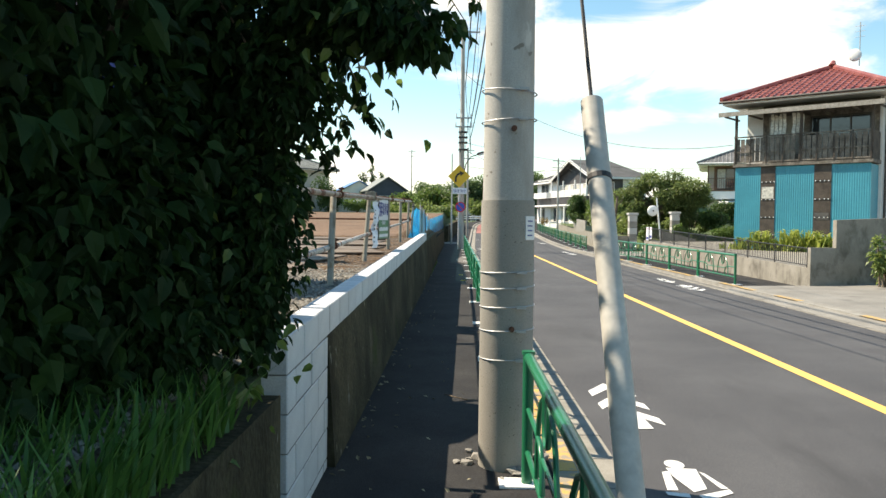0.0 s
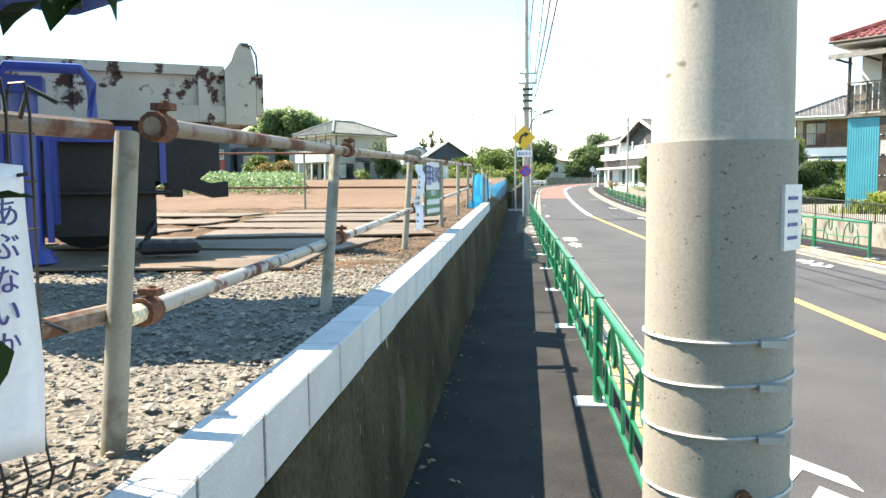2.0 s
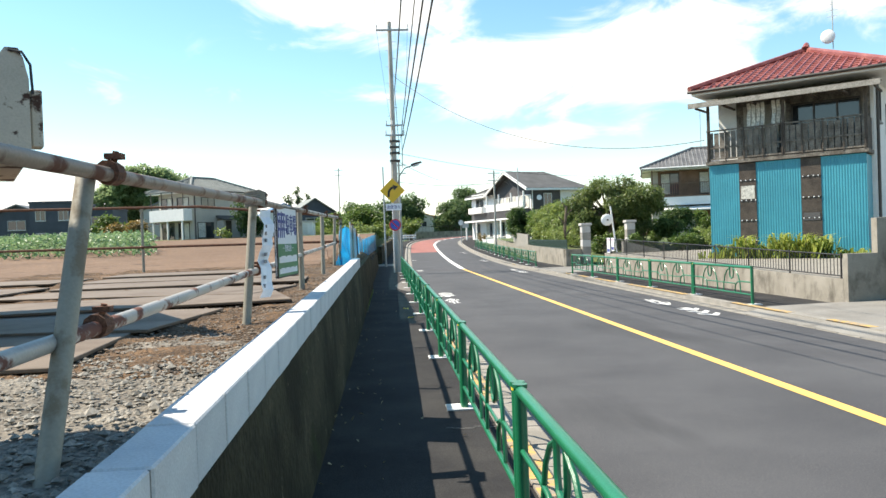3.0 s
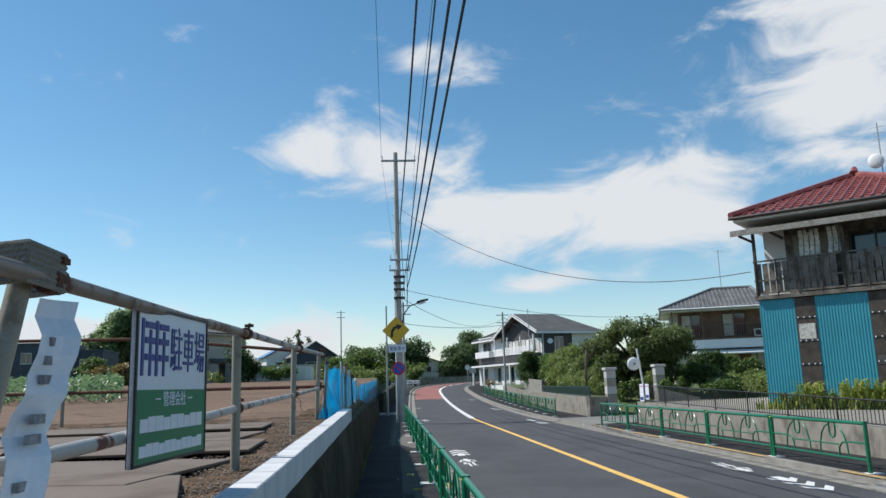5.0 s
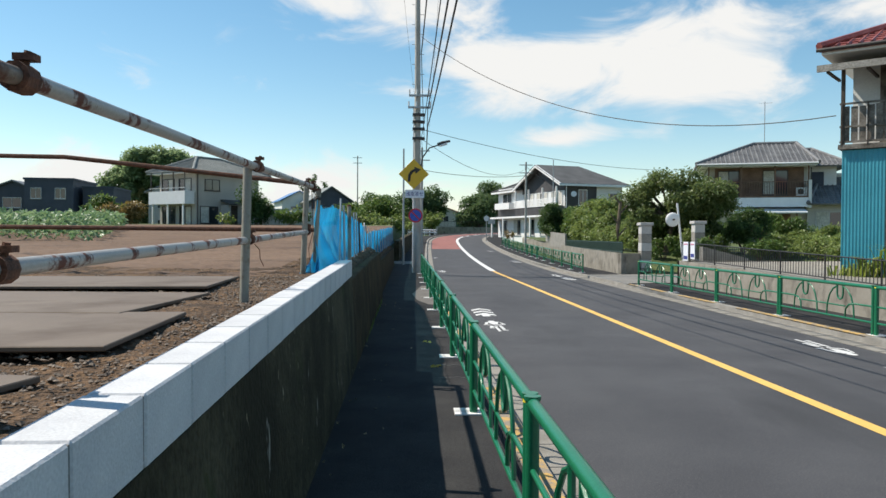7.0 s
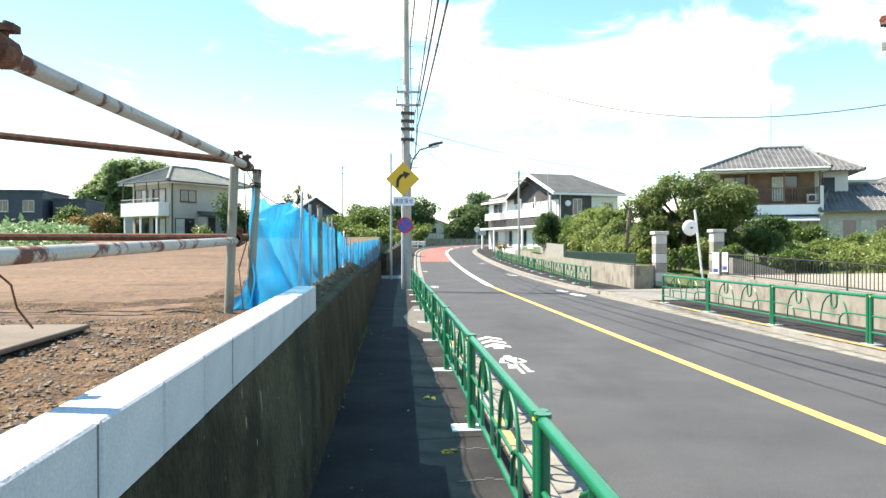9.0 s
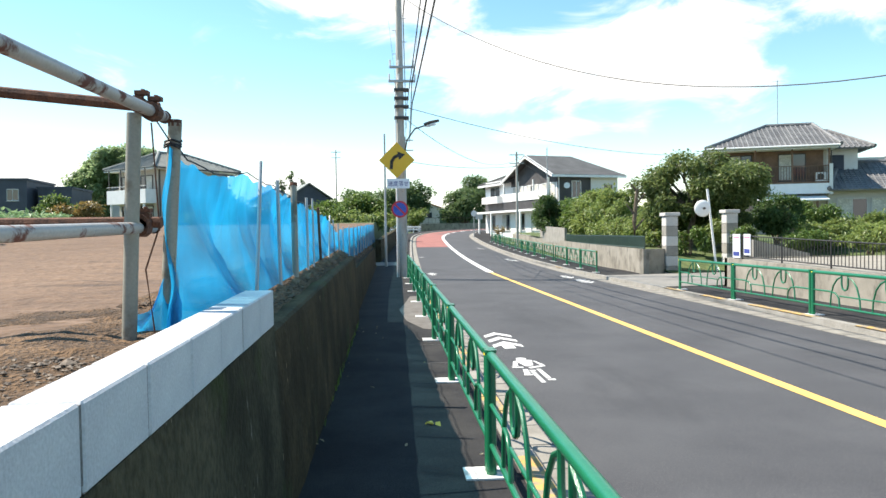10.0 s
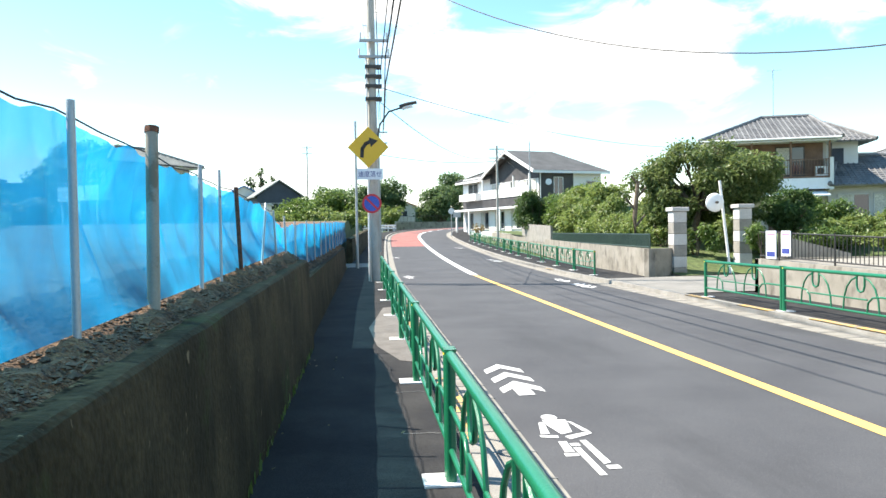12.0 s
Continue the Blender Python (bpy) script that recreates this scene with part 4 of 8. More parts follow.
def blue_net():
    t = thing("safety_net", (-0.95, 14.2, field_z(14.2)), "bright blue woven plastic net hung along the wall on posts", "net")
    for y0, y1, name in ((14.2, 24.3, "net"), (24.3, 58, "net")):
        bm = bmesh.new()
        ny, nz = int((y1 - y0) * (18 if y0 < 20 else 6)), 22
        rows = []
        for i in range(ny + 1):
            y = y0 + (y1 - y0) * i / ny
            zt = net_top(min(y, y1))
            zb = (1.11 + 0.125 * min(1.0, (y - 14.2) / 0.45) if y < 15.0 else 1.16 + 0.018 * (y - 16.4)) if y < 24.3 else 0.88 + 0.006 * (y - 24.3)
            row = []
            for k in range(nz + 1):
                u = k / nz
                fold = 0.07 * noise.noise(Vector((y * 1.8 + u * 1.2, u * 1.1, 1))) + 0.05 * noise.noise(Vector((y * 6.0 + u * 2.0, u * 1.6, 4))) + 0.012 * noise.noise(Vector((y * 17.0, u * 5, 4)))
                belly = 0.10 * math.sin(math.pi * u) * (0.6 + noise.noise(Vector((y * 0.7, 0, 8))))
                wave = 0.03 * noise.noise(Vector((y * 5, 3, 3))) * u
                flare = 0.17 * (1 - u) ** 2.5 * (1 if y < 15.2 else 0.4) * (1 + 0.3 * noise.noise(Vector((y * 2.1, 5, 2)))) * min(1.0, (y - 14.2) / 0.45)
                x = -0.925 - 0.03 * (1 - u) * max(0.0, 14.7 - y) * 2 + fold * min(1.0, 0.25 + 2.0 * u * (1 - u) * 2) - belly * 0.7 + flare
                if y0 > 20:
                    x -= 0.02
                row.append(bm.verts.new((min(x, -0.752 if y < 15.0 else -0.835 if y < 15.3 else -0.865), y, zb + (zt - zb) * u + wave)))
            rows.append(row)
        for a, b in zip(rows, rows[1:]):
            for k in range(nz):
                bm.faces.new((a[k], a[k + 1], b[k + 1], b[k]))
        part(name, bm, NET, t, smooth=True)
    for yy, zz in ((14.27, 1.955), (14.27, 1.965), (14.28, 1.98)):
        part("tie", rod([(-0.925 + 0.036 * math.cos(q), yy + 0.036 * math.sin(q), zz + 0.006 * math.sin(3 * q)) for q in [2 * math.pi * k / 12 for k in range(13)]], 0.005, 5), CABLE, t, "black cord knotted round the post")
    part("guy_cord", rod([(-0.96, 14.14, 2.06), (-0.93, 14.27, 1.97)], 0.0035, 5), CABLE, t)
    # loose hem at the start, turned round the first post
    bm = bmesh.new()
    rows = []
    for i in range(13):
        u = i / 12
        rows.append([bm.verts.new((-0.92 - 0.16 * u + 0.02 * math.sin(5 * u + k), 14.28 - 0.2 * u + 0.02 * k * u, field_z(14.2) + 0.01 + (0.30 - 0.24 * u) * k / 5 + (0.03 * math.sin(7 * u) if k else 0))) for k in range(6)])
    for a, b in zip(rows, rows[1:]):
        for k in range(5):
            bm.faces.new((a[k], b[k], b[k + 1], a[k + 1]))
    part("hem", bm, NET, t, "loose bunched end of the net", smooth=True)
    bm = bmesh.new()
    pts = [(-0.9 + 0.01 * math.sin(y * 9), y, net_top(y) + 0.008) for y in [14.2 + 0.25 * k for k in range(41)]]
    tube(bm, pts, 0.004, 5)
    part("edge_rope", bm, CABLE, t, "black rope threaded through the top edge")
    rng = random.Random(2)
    stakes = [(14.27, 14.28, 2.06, 0.030, PIPE_POST), (17.0, 17.05, 2.0, 0.015, STEEL), (17.98, 18.09, 2.03, 0.030, PIPE_POST), (19.06, 19.19, 1.96, 0.014, STEEL), (19.72, 19.83, 1.98, 0.011, STEEL), (20.61, 20.53, 1.90, 0.018, RUST), (21.82, 22.41, 1.84, 0.013, STEEL), (23.12, 23.06, 1.79, 0.012, STEEL), (24.2, 24.22, 1.75, 0.014, STEEL)]
    for y, yt, z, r, mt in stakes:
        x = -0.915 if y < 15 else -0.85
        part("stake", rod([(x - (0.06 if y < 15 else 0.0), y, field_z(y) - 0.08), (x - (0.0 if y < 15 else 0.02), yt, z)], r, 10), mt, t, smooth=True)
    part("stake", rod([(-0.80, 15.58, 1.02), (-0.805, 15.64, 1.25), (-0.815, 15.93, 2.045)], 0.012, 8), STEEL, t, "leaning grey stake")
    for k in range(14):
        y = 26 + 2.3 * k
        part("stake", rod([(-0.89, y, 0.8 + 0.008 * (y - 24)), (-0.90, y + rng.uniform(-0.08, 0.08), net_top(y) + 0.05)], 0.014, 6), STEEL, t)
    part("post_cap", rod([(-0.87, 18.09, 2.02), (-0.87, 18.095, 2.05)], 0.036, 8), RUST, t)
    part("post_cap", rod([(-0.916, 14.28, 2.045), (-0.916, 14.28, 2.075)], 0.031, 8), RUST, t)


blue_net()


# ---- guard fences ----
PITCH = 3.125


def guard_fence():
    """One bay of pipe fence, from its first post along +y, with plant-like ornaments of bent pipe."""
    t = thing("guard_fence", (0, 0, 0), "green enamelled pedestrian fence bay with bent-pipe ornament", "fence", "green fence along the road")
    L = PITCH - 0.075
    for y in (0.0, L):
        p = part("post", rod([(0, y, -0.05), (0, y, 0.795)], 0.034, 12), GREEN, t, smooth=True)
        part("cap", rod([(0, y, 0.79), (0, y, 0.81)], 0.041, 12), GREEN, p)
        part("base_plate", boxed(-0.17, 0.09, y - 0.085, y + 0.085, 0.0, 0.012), PLATE, p, "white base plate")
    part("tape", rod([(0, 0, 0.765), (0, 0, 0.782)], 0.0352, 12), surface("yellow_tape", (0.7, 0.55, 0.03), (0.75, 0.6, 0.05), bump=0) if not bpy.data.materials.get("yellow_tape") else bpy.data.materials["yellow_tape"], t, "yellow band round the post")
    part("top_rail", rod([(0, 0.0, 0.775), (0, L, 0.775)], 0.030, 12), GREEN, t, smooth=True)
    part("middle_rail", rod([(0, 0.0, 0.46), (0, 0.50, 0.46), (0, 0.68, 0.44), (0, 0.78, 0.36), (0, 0.80, 0.22)], 0.015, 8), GREEN, t, smooth=True)
    part("middle_rail", rod([(0, L, 0.46), (0, L - 0.50, 0.46), (0, L - 0.68, 0.44), (0, L - 0.78, 0.36), (0, L - 0.80, 0.22)], 0.015, 8), GREEN, t, smooth=True)
    part("middle_rail", rod([(0, 0.80, 0.40), (0, L - 0.80, 0.40)], 0.012, 8), GREEN, t, smooth=True)
    part("lower_rail", rod([(0, 0.0, 0.20), (0, L, 0.20)], 0.018, 8), GREEN, t, smooth=True)
    for c in (0.95, L - 0.95):
        for s in (-1, 1):
            arch = [(0, c + s * 0.42, 0.22), (0, c + s * 0.40, 0.40), (0, c + s * 0.33, 0.57), (0, c + s * 0.22, 0.68), (0, c + s * 0.12, 0.72), (0, c + s * 0.07, 0.755)]
            part("ornament", rod(arch, 0.014, 7), GREEN, t, smooth=True)
        hook = [(0, c - 0.09, 0.76), (0, c - 0.09, 0.60), (0, c - 0.065, 0.53), (0, c, 0.505), (0, c + 0.065, 0.53), (0, c + 0.09, 0.60), (0, c + 0.09, 0.76)]
        part("ornament", rod(hook, 0.016, 7), GREEN, t, smooth=True)
    return t


bay = guard_fence()
bay.matrix_basis = pose(0.655, 0.075, 0.0)
for k in range(1, 12):
    copy_thing(bay, pose(0.655, 0.075 + PITCH * k, 0.0))
for y in (-1.0 - PITCH, -1.0 - 2 * PITCH, -1.0 - 3 * PITCH):
    copy_thing(bay, pose(0.665, y + 0.07, 0.0))
for k in range(5):
    copy_thing(bay, pose(7.56, 14.52 + PITCH * 1.003 * (k + 1), 0.0, 0, 0, 180))
run = [(7.75, 38.9), (8.15, 45.5), (8.55, 53), (8.8, 61), (9.0, 70), (9.1, 78)]
done, px = 0.0, Vector(run[0])
for a, b in zip(run, run[1:]):
    a, b = Vector(a), Vector(b)
    n = max(1, round((b - a).length / PITCH))
    d = (b - a) / n
    for k in range(n):
        p = a + d * k
        copy_thing(bay, pose(p.x, p.y, walk_z(p.y), math.degrees(math.atan2(walk_z(p.y + 3) - walk_z(p.y), 3)), 0, -math.degrees(math.atan2(d.x, d.y))))

# worn yellow paint on the kerbs and joints between the kerb stones
def kerb_marks():
    rng = random.Random(6)
    for side, x0, x1 in ((-1, 1.005, -0.3), (1, 7.292, 0.3)):
        for k in range(46):
            y = -8 + 1.2 * k + (0 if side < 0 else 0.3)
            if 30.6 < y < 36.8 and side > 0:
                continue
            if rng.random() < (0.8 if side < 0 else 0.5):
                bm = boxed(x0 - 0.152, x0 + 0.0, y + 0.01, y + 1.17, 0.0, 0.019) if side < 0 else boxed(x0 - 0.002, x0 + 0.15, y + 0.01, y + 1.17, 0.0, 0.019)
                whole("kerb_paint", bm, KERB_YELLOW, "worn yellow paint on a kerb stone", "road marking", kind="structure")
    bm = bmesh.new()
    for k in range(90):
        y = -8 + 0.6 * k
        box(bm, 0.99, 1.37, y - 0.005, y + 0.005, -0.1, -0.084)
        box(bm, 6.93, 7.31, y - 0.005, y + 0.005, -0.1, -0.084)
    whole("gutter_joints", bm, JOINT, "dark joints across the gutter", "joint", kind="structure")


kerb_marks()

# patches and cracks on the near pavement
def pavement_marks():
    bm = bmesh.new()
    vs = [bm.verts.new(p) for p in ((0.30, 24.4, 0.003), (0.55, 23.2, 0.003), (0.82, 23.0, 0.003), (0.83, 29.8, 0.003), (0.5, 29.6, 0.003), (0.36, 28.0, 0.003), (0.20, 26.4, 0.003))]
    bm.faces.new(vs)
    whole("pavement_patch", bm, PATCH, "pale worn asphalt patch by the fence", "pavement", kind="structure")
    bm = bmesh.new()
    vs = [bm.verts.new(p) for p in ((-0.60, 47.0, 0.05), (1.0, 47.0, 0.05), (1.05, 50.5, 0.08), (-0.8, 50.5, 0.08))]
    bm.faces.new(vs)
    whole("pavement_patch", bm, GUTTER, "pale concrete crossing in the pavement", "pavement", kind="structure")
    rng = random.Random(8)
    bm = bmesh.new()
    for y in (15.0, 19.9, 14.2, 21.4, 5.5):
        a = 0.42
        while a < 0.86:
            b = a + 0.06
            yy = y + rng.uniform(-0.03, 0.03)
            box(bm, a, b, yy, yy + 0.012, 0.0, 0.0025)
            a = b
    whole("pavement_cracks", bm, JOINT, "thin dark cracks across the pavement", "crack", kind="structure")


pavement_marks()

# ---- road markings ----
def flat_poly(bm, pts, ox, oy, z, s=1.0, flip=1):
    vs = [bm.verts.new((ox + flip * u * s, oy + v * s, z)) for u, v in pts]
    f = bm.faces.new(vs)
    f.normal_update()
    if f.normal.z < 0:
        f.normal_flip()


def cycle_mark(x, y, way=1, mirror=1):
    """White chevrons and a bicycle outline painted for cyclists; way 1 points along +y."""
    t = thing("cycle_marking", (x, y, road_z(y)), "white painted cycle symbol and chevrons on the asphalt", "road marking", "cycle markings")
    z = road_z(y) + 0.005
    for k in range(3):
        bm = bmesh.new()
        v = 2.23 + 0.52 * k
        for s in (-1, 1):
            flat_poly(bm, [(0, way * v), (0.215 * s, way * (v - 0.36)), (0.215 * s, way * (v - 0.59)), (0, way * (v - 0.26))], x, y, z)
        if k == 0:
            flat_poly(bm, [(-0.085, way * (v - 0.30)), (-0.085, way * (v - 0.72)), (0.085, way * (v - 0.70)), (0.085, way * (v - 0.28))], x, y, z + 0.001)
        part("chevron", bm, WHITE_PAINT, t)
    bm = bmesh.new()
    flat_poly(bm, [(-0.01 + 0.068 * math.cos(a), way * (0.61 + 0.095 * math.sin(a))) for a in [math.pi * k / 7 for k in range(14)]], x, y, z)
    part("disc", bm, WHITE_PAINT, t)
    bars = [[(-0.09, 0.53), (0.11, 0.51), (0.06, 0.12), (-0.04, 0.06), (-0.09, 0.36)], [(-0.14, 0.44), (-0.09, 0.46), (-0.13, 0.09), (-0.20, 0.09)], [(-0.22, 0.06), (-0.08, 0.03), (-0.09, -0.04), (-0.22, 0.0)],
            [(0.11, 0.46), (0.14, 0.42), (0.20, 0.13), (0.15, 0.13)], [(-0.03, 0.0), (0.20, 0.12), (0.20, 0.05), (-0.01, -0.09)], [(-0.12, -0.14), (-0.06, -0.14), (-0.07, -0.42), (-0.14, -0.42)],
            [(-0.16, -0.45), (-0.06, -0.45), (-0.06, -0.52), (-0.16, -0.52)], [(-0.05, -0.20), (0.02, -0.20), (0.02, -0.27), (-0.05, -0.27)], [(-0.05, -0.31), (0.0, -0.31), (0.0, -0.96), (-0.05, -0.96)],
            [(0.05, -0.13), (0.10, -0.13), (0.11, -0.70), (0.05, -0.73)], [(0.05, -0.76), (0.14, -0.76), (0.14, -0.84), (0.05, -0.84)]]
    for poly in bars:
        bm = bmesh.new()
        flat_poly(bm, [(u, v * way) for u, v in poly], x, y, z)
        part("bar", bm, WHITE_PAINT, t)


for y in (-0.88, 20.0, 41.5, 58, 74):
    cycle_mark((1.77 if y < 0 else 1.715) + (0.25 if y > 50 else 0.0), y)
for y in (17.0, 38.0, 54.0, 70):
    cycle_mark(6.42 + 0.012 * max(0, y - 40) + (0.1 if y > 50 else 0), y, -1)


# ---- concrete pole beside the pavement, with its stay ----
def near_pole():
    x, y, r = 0.555, -0.62, 0.172
    t = thing("utility_pole", (x, y, 0), "round grey concrete utility pole with wire bands", "utility pole")
    part("shaft", rod([(x, y, -0.1), (x, y, 11.5)], r, 32, 0.115), POLE, t, smooth=True)
    part("sleeve", rod([(x, y, 0.0), (x, y, 1.72)], r + 0.003, 32, r), speckled("pole_skim", (0.265, 0.247, 0.215), (0.33, 0.31, 0.27), (0.11, 0.095, 0.075), pits=0.675), t, "brown-grey pitted concrete skim round the foot", smooth=True)
    rng = random.Random(5)
    for z in (0.71, 0.895, 1.045, 1.165, 1.265, 2.226, 2.41):
        tilt = rng.uniform(-0.012, 0.012)
        pts = [(x + (r + 0.004) * math.cos(a), y + (r + 0.004) * math.sin(a), z + tilt * math.cos(a)) for a in [2 * math.pi * k / 24 for k in range(25)]]
        b = part("band", rod(pts, 0.0045, 5), STEEL, t, "thin steel wire band")
        part("buckle", boxed(x + 0.05, x + 0.11, y - r - 0.012, y - r + 0.015, z - 0.008, z + 0.008), STEEL, b)
    for z in (0.91, 2.165):
        part("bolt", rod([(x + 0.02, y - r + 0.01, z), (x + 0.02, y - r - 0.02, z)], 0.018, 10), RUST, t, "iron bolt")
    pb = bmesh.new()
    hexa(pb, [(x + 0.105, y - 0.146, 1.47), (x + 0.165, y - 0.078, 1.47), (x + 0.158, y - 0.072, 1.47), (x + 0.098, y - 0.140, 1.47), (x + 0.105, y - 0.146, 1.62), (x + 0.165, y - 0.078, 1.62), (x + 0.158, y - 0.072, 1.62), (x + 0.098, y - 0.140, 1.62)])
    tag = part("number_plate", pb, PLATE, t, "small white plate with grey bars")
    for k in range(4):
        bars = bmesh.new()
        hexa(bars, [(x + 0.118, y - 0.1345, 1.495 + 0.03 * k), (x + 0.150, y - 0.0982, 1.495 + 0.03 * k), (x + 0.148, y - 0.0965, 1.495 + 0.03 * k), (x + 0.116, y - 0.133, 1.495 + 0.03 * k), (x + 0.118, y - 0.1345, 1.503 + 0.03 * k), (x + 0.150, y - 0.0982, 1.503 + 0.03 * k), (x + 0.148, y - 0.0965, 1.503 + 0.03 * k), (x + 0.116, y - 0.133, 1.503 + 0.03 * k)])
        part("bar", bars, INK, tag)
    for k in range(20):
        rng = random.Random(k + 70)
        a, rr = rng.uniform(0, 6.28), rng.uniform(0.17, 0.34)
        bm = bmesh.new()
        bmesh.ops.create_icosphere(bm, subdivisions=1, radius=rng.uniform(0.02, 0.055), matrix=Matrix.Translation((x + rr * math.cos(a), y + rr * math.sin(a), 0.008)) @ Matrix.Diagonal((1.2, 1, 0.6, 1)))
        for v in bm.verts:
            v.co += Vector((rng.uniform(-1, 1), rng.uniform(-1, 1), rng.uniform(-1, 1))) * 0.008
        part("rubble_stone", bm, CONCRETE, t, "broken pale mortar")
    s = thing("stay_wire", (0.655, -4.30, 0), "slanting stay wire in a grey plastic guard", "stay wire")
    a, b = Vector((0.655, -4.30, 0)), Vector((0.632, -3.22, 1.95))
    d = (b - a)
    part("guard", rod([tuple(a), tuple(b)], 0.034, 16), surface("grey_plastic", (0.36, 0.345, 0.31), (0.45, 0.43, 0.39), rough=0.6, scale=4, fine=40, bump=0.05, fine_mix=0.1), s, "dull grey plastic tube", smooth=True)
    part("wire", rod([tuple(b - d * 0.02), (0.59, -0.75, 6.4)], 0.006, 6), CABLE, s)
    part("strap", rod([tuple(a + d * 0.872), tuple(a + d * 0.879)], 0.037, 16), CABLE, s, "black strap round the guard")


near_pole()


# ---- tree over the wall ----
def near_tree():
    rng = random.Random(11)
    t = thing("vine_covered_tree", (-1.35, -3.2, 0.95), "dense dark green tree with hanging leafy shoots over the wall", "tree")
    tr = bmesh.new()
    for k in range(7):
        x, y = -1.5 + rng.uniform(-0.5, 0.4), -3.4 + rng.uniform(-0.7, 0.8)
        tube(tr, [(x, y, 0.7), (x + rng.uniform(-0.15, 0.15), y + rng.uniform(-0.2, 0.2), 1.7), (x + rng.uniform(-0.3, 0.4), y + rng.uniform(-0.3, 0.5), 2.7), (x + rng.uniform(-0.5, 0.8), y + rng.uniform(-0.5, 0.9), 3.7)], 0.05, 7, 0.012)
    part("trunk", tr, BARK, t)
    bm = bmesh.new()
    for c, r, n, s in (((-1.55, -3.1, 1.9), (0.75, 1.15, 1.1), 3300, 0.10), ((-1.45, -3.3, 3.0), (0.95, 1.2, 0.9), 3000, 0.10), ((-1.05, -2.75, 2.75), (0.42, 0.62, 0.6), 1300, 0.095), ((-2.4, -3.0, 2.2), (0.9, 1.2, 1.5), 2200, 0.11),
                       ((-1.15, -3.3, 1.35), (0.45, 0.8, 0.55), 1400, 0.09), ((-1.0, -2.3, 1.75), (0.42, 0.55, 0.85), 2600, 0.085), ((-1.0, -2.9, 1.6), (0.5, 0.8, 0.9), 3000, 0.09), ((-1.3, -3.4, 2.4), (0.8, 0.9, 1.1), 3500, 0.10), ((-0.85, -2.5, 2.5), (0.42, 0.5, 0.6), 1700, 0.09), ((-0.78, -2.45, 1.75), (0.30, 0.45, 0.75), 1500, 0.085), ((-0.72, -2.7, 2.9), (0.38, 0.5, 0.45), 1000, 0.09), ((-1.0, -1.78, 1.95), (0.30, 0.40, 0.62), 1300, 0.085), ((-0.95, -1.6, 2.25), (0.25, 0.35, 0.35), 450, 0.085), ((-0.54, -2.52, 1.62), (0.20, 0.34, 0.60), 1500, 0.06), ((-0.64, -2.5, 1.22), (0.22, 0.36, 0.34), 1000, 0.06), ((-0.47, -2.55, 2.15), (0.24, 0.36, 0.36), 1200, 0.065), ((-0.20, -2.65, 2.45), (0.36, 0.40, 0.24), 1500, 0.075), ((0.0, -2.75, 2.28), (0.26, 0.35, 0.14), 520, 0.07), ((-0.64, -2.05, 1.75), (0.17, 0.34, 0.32), 850, 0.062), ((-0.82, -2.9, 1.2), (0.28, 0.36, 0.36), 900, 0.06), ((-1.9, -4.9, 2.4), (0.9, 0.8, 1.4), 1600, 0.11), ((-1.1, -3.9, 3.4), (0.8, 0.9, 0.5), 1300, 0.10), ((-0.80, -1.70, 2.15), (0.17, 0.25, 0.42), 520, 0.055), ((-0.90, -1.62, 1.72), (0.16, 0.2, 0.38), 380, 0.055), ((-0.82, -1.9, 1.32), (0.13, 0.2, 0.25), 280, 0.05)):
        leaf_cloud(bm, c, r, n, s * 0.86, rng, shell=0.25, one=broad_leaf)
    part("crown", bm, LEAF_SHADED, t)
    lv = bmesh.new()
    tips = [((-0.7, -2.9, 3.2), (0.25, -2.6, 2.35)), ((-0.6, -2.6, 3.3), (0.30, -2.2, 2.55)), ((-0.6, -3.0, 3.1), (0.12, -2.8, 2.25)), ((-0.75, -2.6, 3.1), (0.10, -2.2, 2.35)), ((-0.8, -2.4, 3.2), (0.02, -1.9, 2.5)), ((-0.9, -2.7, 3.0), (-0.2, -2.2, 2.15)), ((-0.85, -2.2, 2.9), (-0.35, -1.7, 2.2)), ((-0.9, -2.9, 2.6), (-0.45, -2.5, 1.9)), ((-0.9, -2.5, 2.2), (-0.55, -2.1, 1.55)), ((-1.0, -2.3, 1.9), (-0.62, -1.95, 1.25)), ((-0.7, -3.2, 3.2), (0.05, -2.9, 2.6)), ((-1.1, -2.0, 2.6), (-0.8, -1.5, 1.95)), ((-1.0, -2.6, 1.6), (-0.6, -2.3, 1.05))]
    tips += [((-0.8, -2.0, 2.5), (-0.42, -1.74, 1.86)), ((-0.7, -2.0, 2.5), (-0.28, -1.80, 1.93)), ((-0.9, -1.9, 2.3), (-0.60, -1.72, 1.50)), ((-0.6, -2.4, 2.6), (-0.16, -2.0, 2.0))]
    for a, b in tips:
        a, b = Vector(a), Vector(b)
        mid = a.lerp(b, 0.5) + Vector((0.05, 0.05, 0.22))
        pts = [a * (1 - u) ** 2 + mid * 2 * u * (1 - u) + b * u * u for u in [k / 9 for k in range(10)]]
        sh = bmesh.new()
        tube(sh, [tuple(p) for p in pts], 0.008, 5, 0.002)
        part("shoot", sh, BARK, t)
        for k in range(85):
            u = rng.uniform(0.1, 1.02)
            p = a * (1 - u) ** 2 + mid * 2 * u * (1 - u) + b * u * u
            broad_leaf(lv, p + Vector((rng.gauss(0, 0.03), rng.gauss(0, 0.03), rng.gauss(-0.02, 0.03))), rng.uniform(0.045, 0.085), rng, Vector((rng.gauss(0, 1), rng.gauss(0, 1), -0.8)).normalized())
    part("hanging_leaves", lv, LEAF_SHADED, t)
